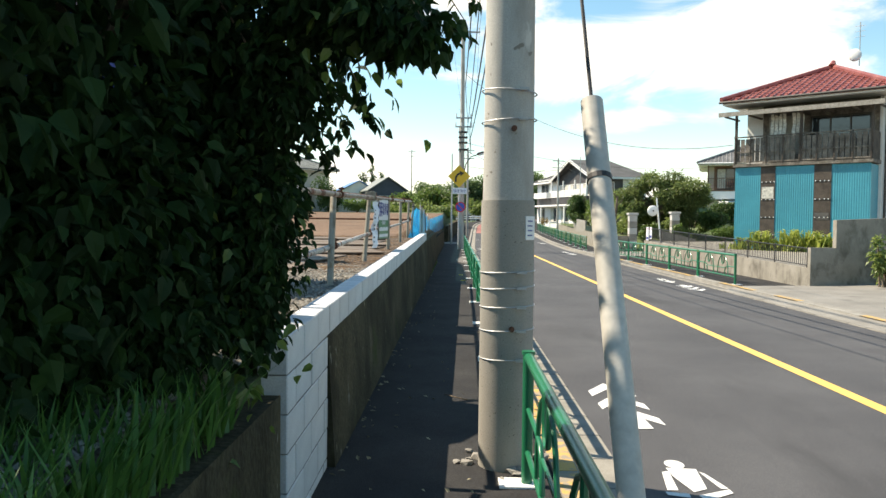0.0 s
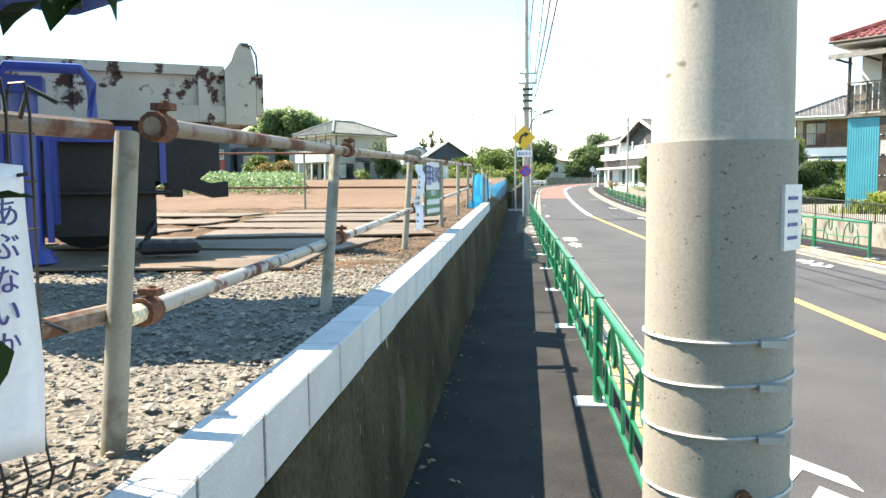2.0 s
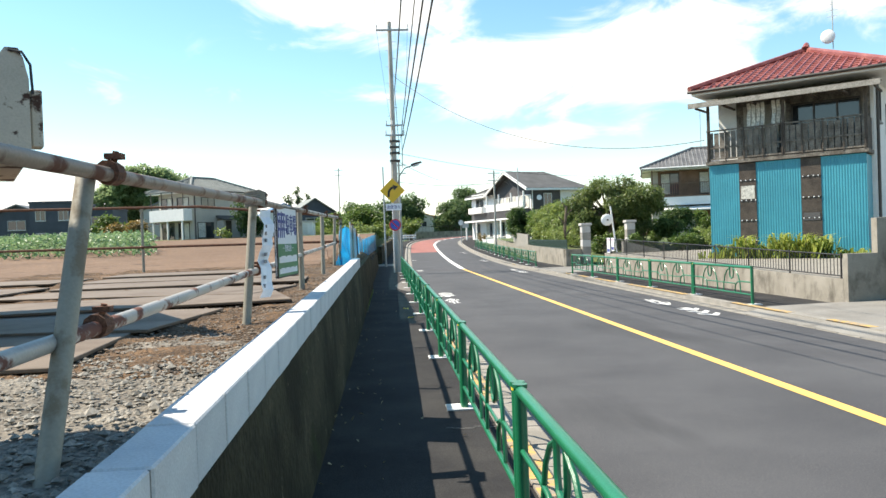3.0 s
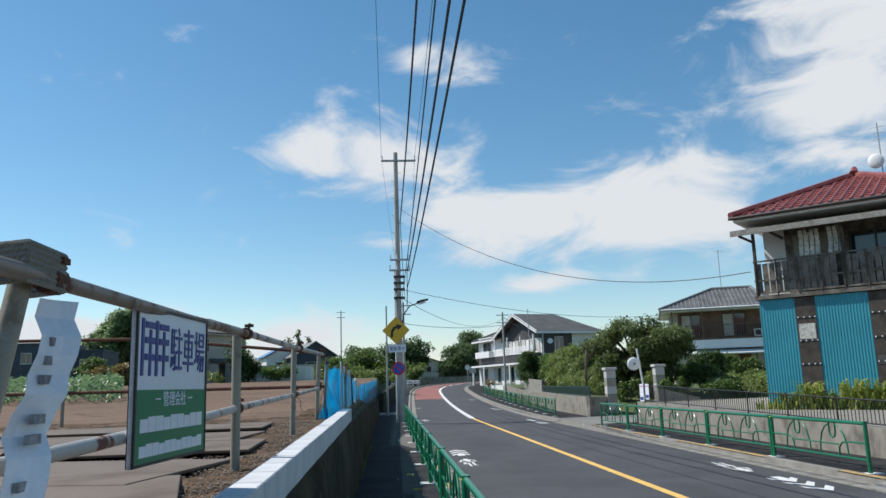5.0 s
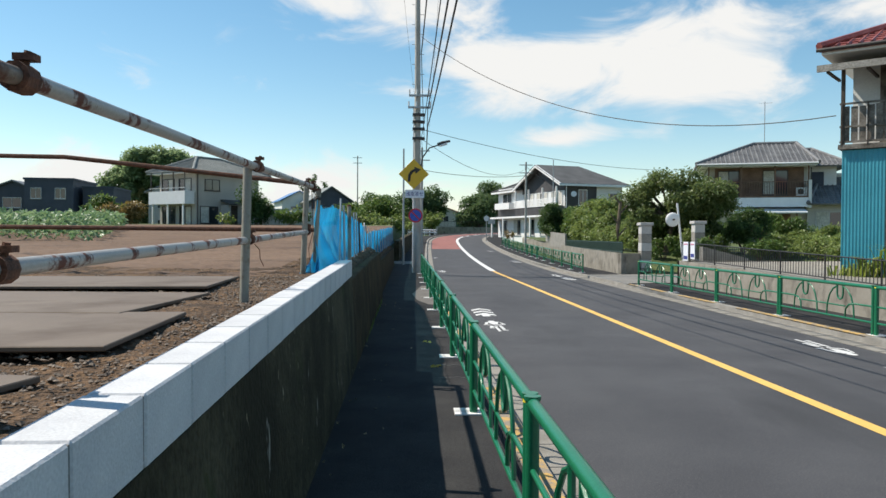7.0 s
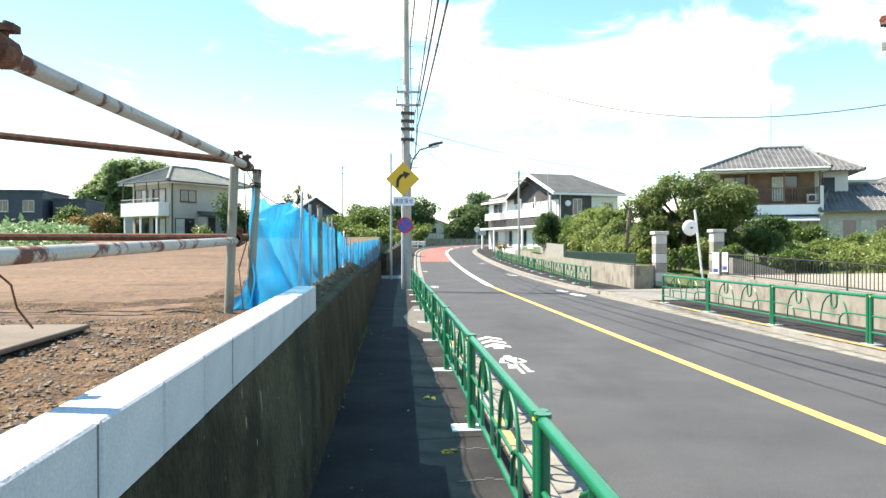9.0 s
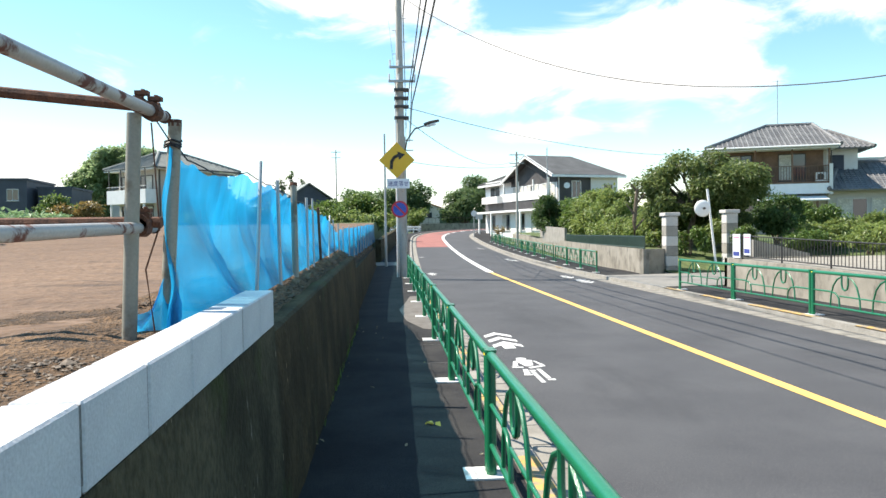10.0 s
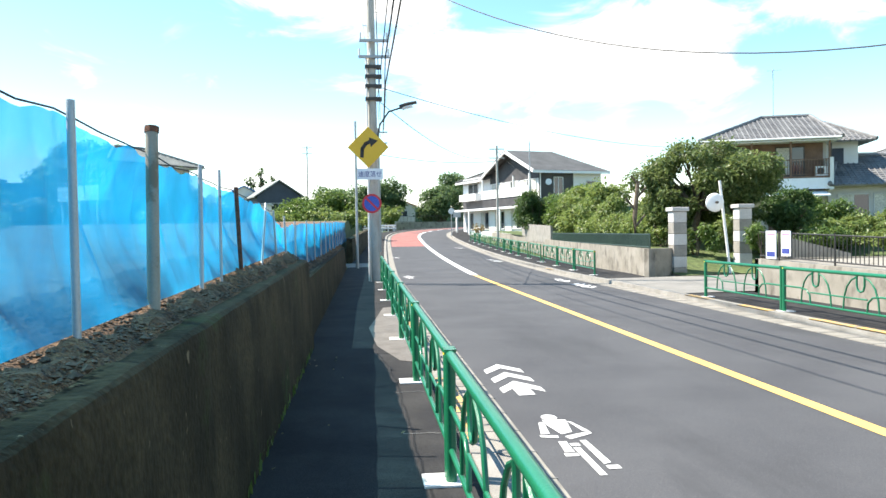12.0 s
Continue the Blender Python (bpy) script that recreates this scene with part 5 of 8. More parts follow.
    # Lighter leaves among the dark ones: sun dapples given as a brighter green.
    lv = bmesh.new()
    for k in range(1000):
        c = rng.choice([(-0.66, -2.45, 1.35), (-0.74, -2.5, 1.0), (-0.58, -2.4, 1.75), (-0.15, -2.7, 2.4), (-0.95, -2.6, 2.5), (-1.0, -2.9, 3.2), (-1.05, -2.2, 1.8), (-0.8, -2.2, 2.3), (-0.45, -2.5, 2.55), (-1.5, -3.4, 2.75), (-2.2, -3.3, 2.6)])
        p = Vector(c) + Vector((rng.gauss(0, 0.10), rng.gauss(0, 0.2), rng.gauss(0, 0.2)))
        broad_leaf(lv, p, rng.uniform(0.04, 0.07), rng, Vector((0.3, 0.2, -0.4)))
    part("sunlit_leaves", lv, LEAF_MID, t)


near_tree()


def grass(name, x0, x1, y0, y1, count, h, material, label, seed, base=None, lean=0.5):
    rng = random.Random(seed)
    verts, faces = [], []
    for _ in range(count):
        x, y = rng.uniform(x0, x1), rng.uniform(y0, y1)
        z = field_z(y) - 0.02 if base is None else base
        hh, a, w = h * rng.uniform(0.4, 1.2), rng.uniform(0, 6.28), rng.uniform(0.004, 0.009)
        dx, dy = math.cos(a) * hh * lean * rng.random(), math.sin(a) * hh * lean * rng.random()
        sx, sy = -math.sin(a) * w, math.cos(a) * w
        b = len(verts)
        verts += [(x - sx, y - sy, z), (x + sx, y + sy, z), (x + dx * 0.4 - sx, y + dy * 0.4 - sy, z + hh * 0.6), (x + dx * 0.4 + sx, y + dy * 0.4 + sy, z + hh * 0.6), (x + dx, y + dy, z + hh * 0.95)]
        faces += [(b, b + 1, b + 3, b + 2), (b + 2, b + 3, b + 4)]
    me = bpy.data.meshes.new(name)
    me.from_pydata(verts, [], faces)
    me.materials.append(material)
    return tagged(new(name, me), label, "grass", kind="stuff")


bm = bmesh.new()
rows = [[bm.verts.new((x, y, z + 0.05 * noise.noise(Vector((x * 2, y * 2, 1))))) for x, z in ((-0.72, 0.74), (-1.1, 0.82), (-1.7, 0.93), (-2.6, 1.0))] for y in [-12 + 0.5 * k for k in range(20)]]
for a, b in zip(rows, rows[1:]):
    for k in range(3):
        bm.faces.new((a[k], b[k], b[k + 1], a[k + 1]))
whole("verge", bm, DARKSOIL, "shaded soil bank under the tree", "ground", kind="structure")
grass("long_grass", -2.6, -0.62, -5.2, -2.7, 9000, 0.30, LEAF_GRASS, "long green grass in the tree's shade", 3, base=0.78, lean=0.8)
grass("wall_grass", -0.585, -0.52, 16.5, 24.0, 260, 0.09, LEAF_MID, "tufts of green grass at the wall's foot", 4, base=0.0)


def fallen_leaves():
    rng = random.Random(17)
    bm = bmesh.new()
    for _ in range(150):
        x = -0.55 + 0.5 * rng.random() ** 2 if rng.random() < 0.75 else rng.uniform(-0.5, 0.8)
        y = rng.uniform(-2.2, 8) if rng.random() < 0.8 else rng.uniform(8, 24)
        leaf(bm, Vector((x, y, 0.006 + 0.012 * rng.random())), rng.uniform(0.025, 0.06), rng, Vector((1, 0, 0)))
    whole("fallen_leaves", bm, leafy("leaf_litter", (0.16, 0.14, 0.08), (0.34, 0.30, 0.2), 0.1, 0.8), "dry pale leaves on the pavement", "leaves", kind="stuff")
    for k, (x, y) in enumerate(((-0.17, -1.95), (0.40, 14.9), (0.32, 17.0))):
        bm = bmesh.new()
        for _ in range(6):
            leaf(bm, Vector((x + rng.gauss(0, 0.02), y + rng.gauss(0, 0.02), 0.015)), 0.09, rng, Vector((0, 0, 0.3)))
        whole("yellow_leaf", bm, leafy("leaf_yellow" if not k else "leaf_yellow", (0.5, 0.36, 0.06), (0.62, 0.48, 0.10), 0.2, 0.7), "curled yellow leaf on the pavement", "leaf", "yellow leaves")
    bm = bmesh.new()
    pts = [(0.30 + 0.17 * math.cos(a), 1.35 + 0.20 * math.sin(a), 0.01 + 0.015 * math.sin(2 * a)) for a in [3.2 + 0.35 * k for k in range(11)]]
    tube(bm, pts, 0.006, 5)
    whole("fallen_twig", bm, BARK, "thin curved twig lying on the pavement", "twig")
    bm = bmesh.new()
    box(bm, -0.37, -0.20, -2.12, -2.0, 0.004, 0.03)
    whole("litter", bm, SIGN_WHITE, "crumpled pale wrapper on the pavement", "litter")


fallen_leaves()


# ---- houses ----
GLASS = bpy.data.materials.new("window_glass")
GLASS.use_nodes = True
gb = GLASS.node_tree.nodes["Principled BSDF"]
gb.inputs["Base Color"].default_value, gb.inputs["Roughness"].default_value, gb.inputs["Specular IOR Level"].default_value = (0.03, 0.035, 0.04, 1), 0.06, 0.9
STUCCO_WHITE = surface("white_render", (0.66, 0.65, 0.62), (0.74, 0.73, 0.70), rough=0.9, scale=0.8, fine=30, bump=0.15, fine_mix=0.06)
STUCCO_GREY = surface("grey_render", (0.42, 0.41, 0.40), (0.50, 0.49, 0.47), rough=0.9, scale=0.8, fine=30, bump=0.15, fine_mix=0.08)
STUCCO_CREAM = surface("cream_render", (0.40, 0.37, 0.33), (0.47, 0.44, 0.39), rough=0.9, scale=0.8, fine=30, bump=0.15, fine_mix=0.08)
DARK_SIDING = surface("dark_siding", (0.045, 0.042, 0.045), (0.07, 0.066, 0.068), rough=0.7, scale=1, fine=20, bump=0.1, fine_mix=0.1)
NAVY = surface("navy_siding", (0.03, 0.04, 0.06), (0.05, 0.06, 0.085), rough=0.6, scale=1, fine=20, bump=0.1, fine_mix=0.1)
ROOF_GREY = surface("grey_tile", (0.12, 0.12, 0.125), (0.20, 0.20, 0.20), rough=0.6, scale=1.5, fine=20, bump=0.15, fine_mix=0.25)
ROOF_DARK = surface("dark_slate", (0.065, 0.066, 0.065), (0.10, 0.10, 0.10), rough=0.8, scale=0.8, fine=15, bump=0.1, fine_mix=0.15)
ROOF_GREEN = surface("pale_tile", (0.15, 0.165, 0.16), (0.22, 0.235, 0.22), rough=0.7, scale=1.0, fine=15, bump=0.1, fine_mix=0.15)
ROOF_RED = surface("red_tile", (0.20, 0.045, 0.04), (0.30, 0.10, 0.085), rough=0.4, scale=2.5, fine=25, bump=0.1, fine_mix=0.25)
BROWN_WOOD = surface("brown_wood", (0.13, 0.072, 0.046), (0.20, 0.115, 0.075), rough=0.7, scale=2, fine=30, bump=0.2, fine_mix=0.2)
GREY_WOOD = surface("grey_old_wood", (0.09, 0.075, 0.06), (0.22, 0.195, 0.165), rough=0.95, scale=4, fine=30, bump=0.5, fine_mix=0.35)
PALE_WOOD = surface("pale_old_wood", (0.24, 0.22, 0.19), (0.36, 0.33, 0.29), rough=0.95, scale=4, fine=30, bump=0.4, fine_mix=0.3)
DARK_WOOD = surface("dark_old_wood", (0.05, 0.04, 0.033), (0.10, 0.08, 0.065), rough=0.95, scale=3, fine=30, bump=0.4, fine_mix=0.3)
BLUE_SHEET = surface("blue_corrugated", (0.025, 0.23, 0.30), (0.035, 0.28, 0.36), rough=0.5, scale=0.8, fine=30, bump=0.05, fine_mix=0.08)
FRAME_ALU = surface("window_alu", (0.45, 0.45, 0.44), (0.55, 0.55, 0.54), rough=0.4, bump=0)
FRAME_DARK = surface("window_bronze", (0.04, 0.035, 0.03), (0.06, 0.05, 0.045), rough=0.5, bump=0)
CURTAIN = surface("curtain", (0.45, 0.43, 0.38), (0.6, 0.58, 0.52), rough=0.95, scale=2, fine=20, bump=0.1)
TRIM_WHITE = surface("white_trim", (0.72, 0.72, 0.71), (0.78, 0.78, 0.77), rough=0.6, scale=2, fine=40, bump=0, fine_mix=0.04)


def roof_plane(bm, ribs, e0, e1, t0, t1, rib=0.3, course=0.0, r=0.05):
    """One slope from its eave e0-e1 up to its top t0-t1, with tile ribs and courses."""
    e0, e1, t0, t1 = map(Vector, (e0, e1, t0, t1))
    a = (e1 - e0).normalized()
    L = (e1 - e0).length
    lt, rt = (t0 - e0).dot(a), (t1 - e0).dot(a)
    up = (t0 - e0) - a * lt
    nrm = a.cross(up).normalized()
    base = [e0, e1, t1, t0] if (t1 - t0).length > 1e-4 else [e0, e1, t0]
    lo, hi = [bm.verts.new(p - nrm * 0.10) for p in base], [bm.verts.new(p) for p in base]
    bm.faces.new(hi)
    bm.faces.new(lo[::-1])
    n = len(base)
    for k in range(n):
        bm.faces.new((lo[k], lo[(k + 1) % n], hi[(k + 1) % n], hi[k]))
    if ribs is None:
        return

    def top(q):
        f = 1.0
        if lt > 1e-4:
            f = min(f, q / lt)
        if L - rt > 1e-4:
            f = min(f, (L - q) / (L - rt))
        return max(f, 0.0)
    k = rib / 2
    while k < L:
        f = top(k)
        if f > 0.03:
            tube(ribs, [e0 + a * k + nrm * r * 0.2, e0 + a * k + up * f + nrm * r * 0.2], r, 5, cap=True)
        k += rib
    if course:
        m = int(up.length / course)
        for j in range(1, m):
            f = j / m
            q0, q1 = f * lt, L - f * (L - rt)
            p0, p1 = e0 + a * q0 + up * f, e0 + a * q1 + up * f
            tube(ribs, [p0 + nrm * 0.012, p1 + nrm * 0.012], 0.028, 4, cap=True)


def hip_roof(parent, x0, x1, y0, y1, ze, rx0, rx1, ry0, ry1, zr, material, rib=0.3, course=0.0, label=""):
    """A hipped or pyramid roof in the house's own axes; the ridge runs from (rx0, ry0) to (rx1, ry1)."""
    bm, ribs = bmesh.new(), bmesh.new()
    A, B, C, D = (x0, y0, ze), (x1, y0, ze), (x1, y1, ze), (x0, y1, ze)
    R, S = (rx0, ry0, zr), (rx1, ry1, zr)
    if abs(rx1 - rx0) >= abs(ry1 - ry0):
        planes = ((A, B, R, S), (B, C, S, S), (C, D, S, R), (D, A, R, R))
    else:
        planes = ((A, B, R, R), (B, C, R, S), (C, D, S, S), (D, A, S, R))
    for e0, e1, t0, t1 in planes:
        roof_plane(bm, ribs, e0, e1, t0, t1, rib, course)
    roof = part("roof", bm, material, parent, label)
    if len(ribs.verts):
        part("tiles", ribs, material, roof)["kind"] = "stuff"
    rb = bmesh.new()
    for a, b in ((A, R), (B, R if abs(rx1 - rx0) < abs(ry1 - ry0) else S), (C, S), (D, S if abs(rx1 - rx0) < abs(ry1 - ry0) else R), (R, S)):
        if (Vector(a) - Vector(b)).length > 0.01:
            tube(rb, [Vector(a) + Vector((0, 0, 0.05)), Vector(b) + Vector((0, 0, 0.05))], 0.12, 7)
    part("ridge_tiles", rb, material, roof)
    return roof


def window(parent, x0, x1, y, z0, z1, frame_m=None, panes=2, curtain=False, axis="x", out=-1):
    """A window set in a wall: frame, bars, panes and sill. axis x: in a wall at this y; axis y: in a wall at this x."""
    frame_m = frame_m or FRAME_ALU

    def bx(a0, a1, d0, d1, c0, c1):
        d0, d1 = sorted((y + out * d0, y + out * d1))
        return (a0, a1, d0, d1, c0, c1) if axis == "x" else (d0, d1, a0, a1, c0, c1)
    fr = bmesh.new()
    for a in ((x0, x1, z0, z0 + 0.06), (x0, x1, z1 - 0.06, z1), (x0, x0 + 0.05, z0, z1), (x1 - 0.05, x1, z0, z1)):
        box(fr, *bx(a[0], a[1], -0.02, 0.06, a[2], a[3]))
    w = part("window", fr, frame_m, parent)
    for k in range(panes):
        a, b = x0 + (x1 - x0) * k / panes, x0 + (x1 - x0) * (k + 1) / panes
        part("pane", boxed(*bx(a + 0.045, b - 0.015, -0.01, 0.02 + 0.008 * (k % 2), z0 + 0.06, z1 - 0.06)), CURTAIN if curtain and k % 2 == 0 else GLASS, w)
        if k:
            part("mullion", boxed(*bx(a - 0.02, a + 0.03, -0.01, 0.045, z0 + 0.06, z1 - 0.06)), frame_m, w)
    part("sill", boxed(*bx(x0 - 0.04, x1 + 0.04, -0.02, 0.10, z0 - 0.05, z0 - 0.002)), frame_m, w)
    return w


def place(t):
    """Build a thing in its own axes, then move it to where it stands."""
    m = t.matrix_basis.copy()
    t.matrix_basis = Matrix()
    return m


def railing(parent, x0, x1, y, z0, z1, step, material, name="railing", r=0.018, axis="x"):
    bm = bmesh.new()
    P = (lambda u, z: (u, y, z)) if axis == "x" else (lambda u, z: (y, u, z))
    tube(bm, [P(x0, z1), P(x1, z1)], r * 1.5, 6)
    tube(bm, [P(x0, z0), P(x1, z0)], r, 6)
    k = x0
    while k <= x1 + 1e-6:
        tube(bm, [P(k, z0), P(k, z1)], r, 5)
        k += step
    return part(name, bm, material, parent)


def blue_house():
    t = thing("old_house", (11.25, 25.05, 0.85), "old two-storey house with blue corrugated lower front and red tiled roof", "house", rz=-41.6)
    m = place(t)
    W, D, Z1, Z2 = 4.85, 11.5, 3.0, 5.6
    part("wall", boxed(0.05, W + 0.1, 1.05, D, -0.8, Z2), STUCCO_WHITE, t, "white rendered side wall")
    part("annex", boxed(0.0, W, 0.06, 1.05, -0.8, Z1 - 0.05), BLUE_SHEET, t, "plain blue sheet side")
    xs = [(0.0, 1.0), (1.55, 2.95), (3.55, W)]
    for a, b in xs:
        bm = bmesh.new()
        n = int((b - a) / 0.02)
        rows = [[bm.verts.new((a + (b - a) * k / n, 0.05 - 0.005 * math.sin(k * math.pi / 2), z)) for z in (-0.3, Z1 - 0.02)] for k in range(n + 1)]
        for p, q in zip(rows, rows[1:]):
            bm.faces.new((p[0], q[0], q[1], p[1]))
        part("corrugated_sheet", bm, BLUE_SHEET, t, "blue corrugated sheet cladding")
    for a, b in ((1.0, 1.55), (2.95, 3.55)):
        st = part("dark_panel", boxed(a, b, 0.035, 0.059, -0.3, Z1 - 0.03), DARK_WOOD, t, "dark brown glazed strip with white studs")
        for k in range(4):
            z = 0.35 + 0.68 * k
            bar = bmesh.new()
            box(bar, a, b, 0.02, 0.036, z - 0.012, z + 0.012)
            part("batten", bar, FRAME_DARK, st)
            for u in (0.06, 0.22, 0.38, 0.52):
                part("stud", boxed(a + u - 0.018, a + u + 0.018, 0.012, 0.021, z - 0.018, z + 0.018), TRIM_WHITE, st)
        part("pane", boxed(a + 0.05, b - 0.05, 0.025, 0.034, 1.75 if a < 2 else 0.95, 2.2 if a < 2 else 1.2), CURTAIN if a < 2 else GLASS, st)
    # balcony over the blue front
    part("balcony_floor", boxed(-0.08, W + 0.08, -0.05, 1.05, Z1, Z1 + 0.12), GREY_WOOD, t, "grey timber balcony edge")
    for k in range(26):
        x = 0.02 + k * (W - 0.12) / 25
        if abs(x - W * 0.47) < 0.12:
            continue
        part("balcony_board", boxed(x, x + 0.155, 0.0, 0.018, Z1 + 0.16 + 0.02 * math.sin(k * 3.1), Z1 + 1.10 + 0.02 * math.sin(k * 5.3)), GREY_WOOD, t)
    for z in (Z1 + 0.16, Z1 + 0.55, Z1 + 1.14):
        part("balcony_rail", boxed(-0.05, W + 0.05, -0.035, 0.0, z, z + 0.05), GREY_WOOD, t)
    for k in range(9):
        x = k * W / 8
        part("balcony_strut", boxed(x - 0.02, x + 0.02, -0.06, -0.035, Z1 + 0.1, Z1 + 1.18), DARK_WOOD, t)
    part("balcony_side", boxed(W - 0.02, W + 0.03, 0.03, 1.05, Z1 + 0.12, Z1 + 1.15), DARK_WOOD, t)
    for x in (-0.02, W * 0.5, W - 0.02):
        part("balcony_post", boxed(x, x + 0.085, -0.04, 0.045, Z1, 5.1), DARK_WOOD, t)
    cn = bmesh.new()
    hexa(cn, [(-0.35, -0.45, 5.0), (W + 0.35, -0.45, 5.0), (W + 0.35, 1.05, 5.30), (-0.35, 1.05, 5.30), (-0.35, -0.45, 5.05), (W + 0.35, -0.45, 5.05), (W + 0.35, 1.05, 5.35), (-0.35, 1.05, 5.35)])
    part("canopy", cn, GREY_WOOD, t, "grey weathered canopy over the balcony")
    part("canopy_board", boxed(-0.5, W + 0.5, -0.52, -0.46, 4.96, 5.13), PALE_WOOD, t, "pale weathered board along the canopy")
    for k in range(7):
        x = -0.3 + k * (W + 0.6) / 6
        part("canopy_rafter", boxed(x, x + 0.06, -0.40, 1.0, 4.93, 4.995), DARK_WOOD, t)
    part("upper_wall", boxed(0.7, W, 0.98, 1.045, Z1 + 0.12, Z2 - 0.05), GREY_WOOD, t, "grey boarded wall behind the balcony")
    part("shutter", boxed(0.95, 2.1, 0.93, 0.979, Z1 + 0.5, 5.0), surface("plaster_old", (0.26, 0.25, 0.21), (0.33, 0.31, 0.27), rough=0.9), t)
    window(t, 2.5, 4.6, 0.98, Z1 + 0.5, 4.9, FRAME_DARK, 3)
    rng = random.Random(3)
    for k in range(7):
        bm = bmesh.new()
        x = 1.25 + 0.15 * k + (0.2 if k > 3 else 0)
        rows = [[bm.verts.new((x + dx + 0.02 * math.sin(j), 0.25 + 0.03 * math.sin(j * 2 + k), 5.0 - j * 0.2 * rng.uniform(0.9, 1.1))) for dx in (0, 0.06, 0.12)] for j in range(5)]
        for a, b in zip(rows, rows[1:]):
            for q in range(2):
                bm.faces.new((a[q], b[q], b[q + 1], a[q + 1]))
        part("hanging_cloth", bm, CURTAIN, t, "pale dried bundle hung under the canopy")
    # roof
    hip_roof(t, -0.5, W + 0.8, -0.3, D + 0.7, Z2, 2.5, 2.5, 3.6, 8.0, 7.15, ROOF_RED, 0.27, 0.30, "red glazed clay tile roof")
    part("soffit", boxed(-0.45, W + 0.75, -0.25, D + 0.65, Z2 - 0.16, Z2 - 0.09), STUCCO_WHITE, t)
    for nm, a in (("gutter", [(-0.55, -0.36, Z2 - 0.05), (W + 0.9, -0.36, Z2 - 0.05)]), ("gutter", [(W + 0.9, -0.36, Z2 - 0.05), (W + 0.9, D + 0.7, Z2 - 0.05)]), ("downpipe", [(W + 0.18, 1.25, Z2 - 0.2), (W + 0.18, 1.25, -0.6)])):
        part(nm, rod(a, 0.05, 8), FRAME_DARK, t)
    part("ridge_end", rod([(2.5, 3.45, 7.2), (2.5, 3.6, 7.42)], 0.16, 8, 0.08), ROOF_RED, t)
    for y0, y1, z0, z1 in ((1.5, 2.2, 4.1, 5.2), (3.6, 4.5, 3.9, 4.9), (5.0, 5.5, 4.0, 4.8), (2.6, 3.0, 0.2, 0.7), (4.2, 4.6, 0.2, 0.7)):
        window(t, y0, y1, W + 0.1, z0, z1, FRAME_DARK, 2, axis="y", out=1)
    an = part("aerial_mast", rod([(3.2, 4.6, 7.3), (3.2, 4.6, 9.1)], 0.02, 6), STEEL, t)
    for k in range(3):
        part("aerial_rod", rod([(3.0, 4.6, 8.5 + 0.22 * k), (3.4, 4.6, 8.5 + 0.22 * k)], 0.008, 5), STEEL, an)
    dish = bmesh.new()
    bmesh.ops.create_uvsphere(dish, u_segments=14, v_segments=8, radius=0.26, matrix=Matrix.Translation((3.05, 4.5, 7.75)) @ Matrix.Diagonal((1, 0.3, 1, 1)))
    part("dish", dish, TRIM_WHITE, t, "white dish aerial", smooth=True)
    t.matrix_basis = m


blue_house()


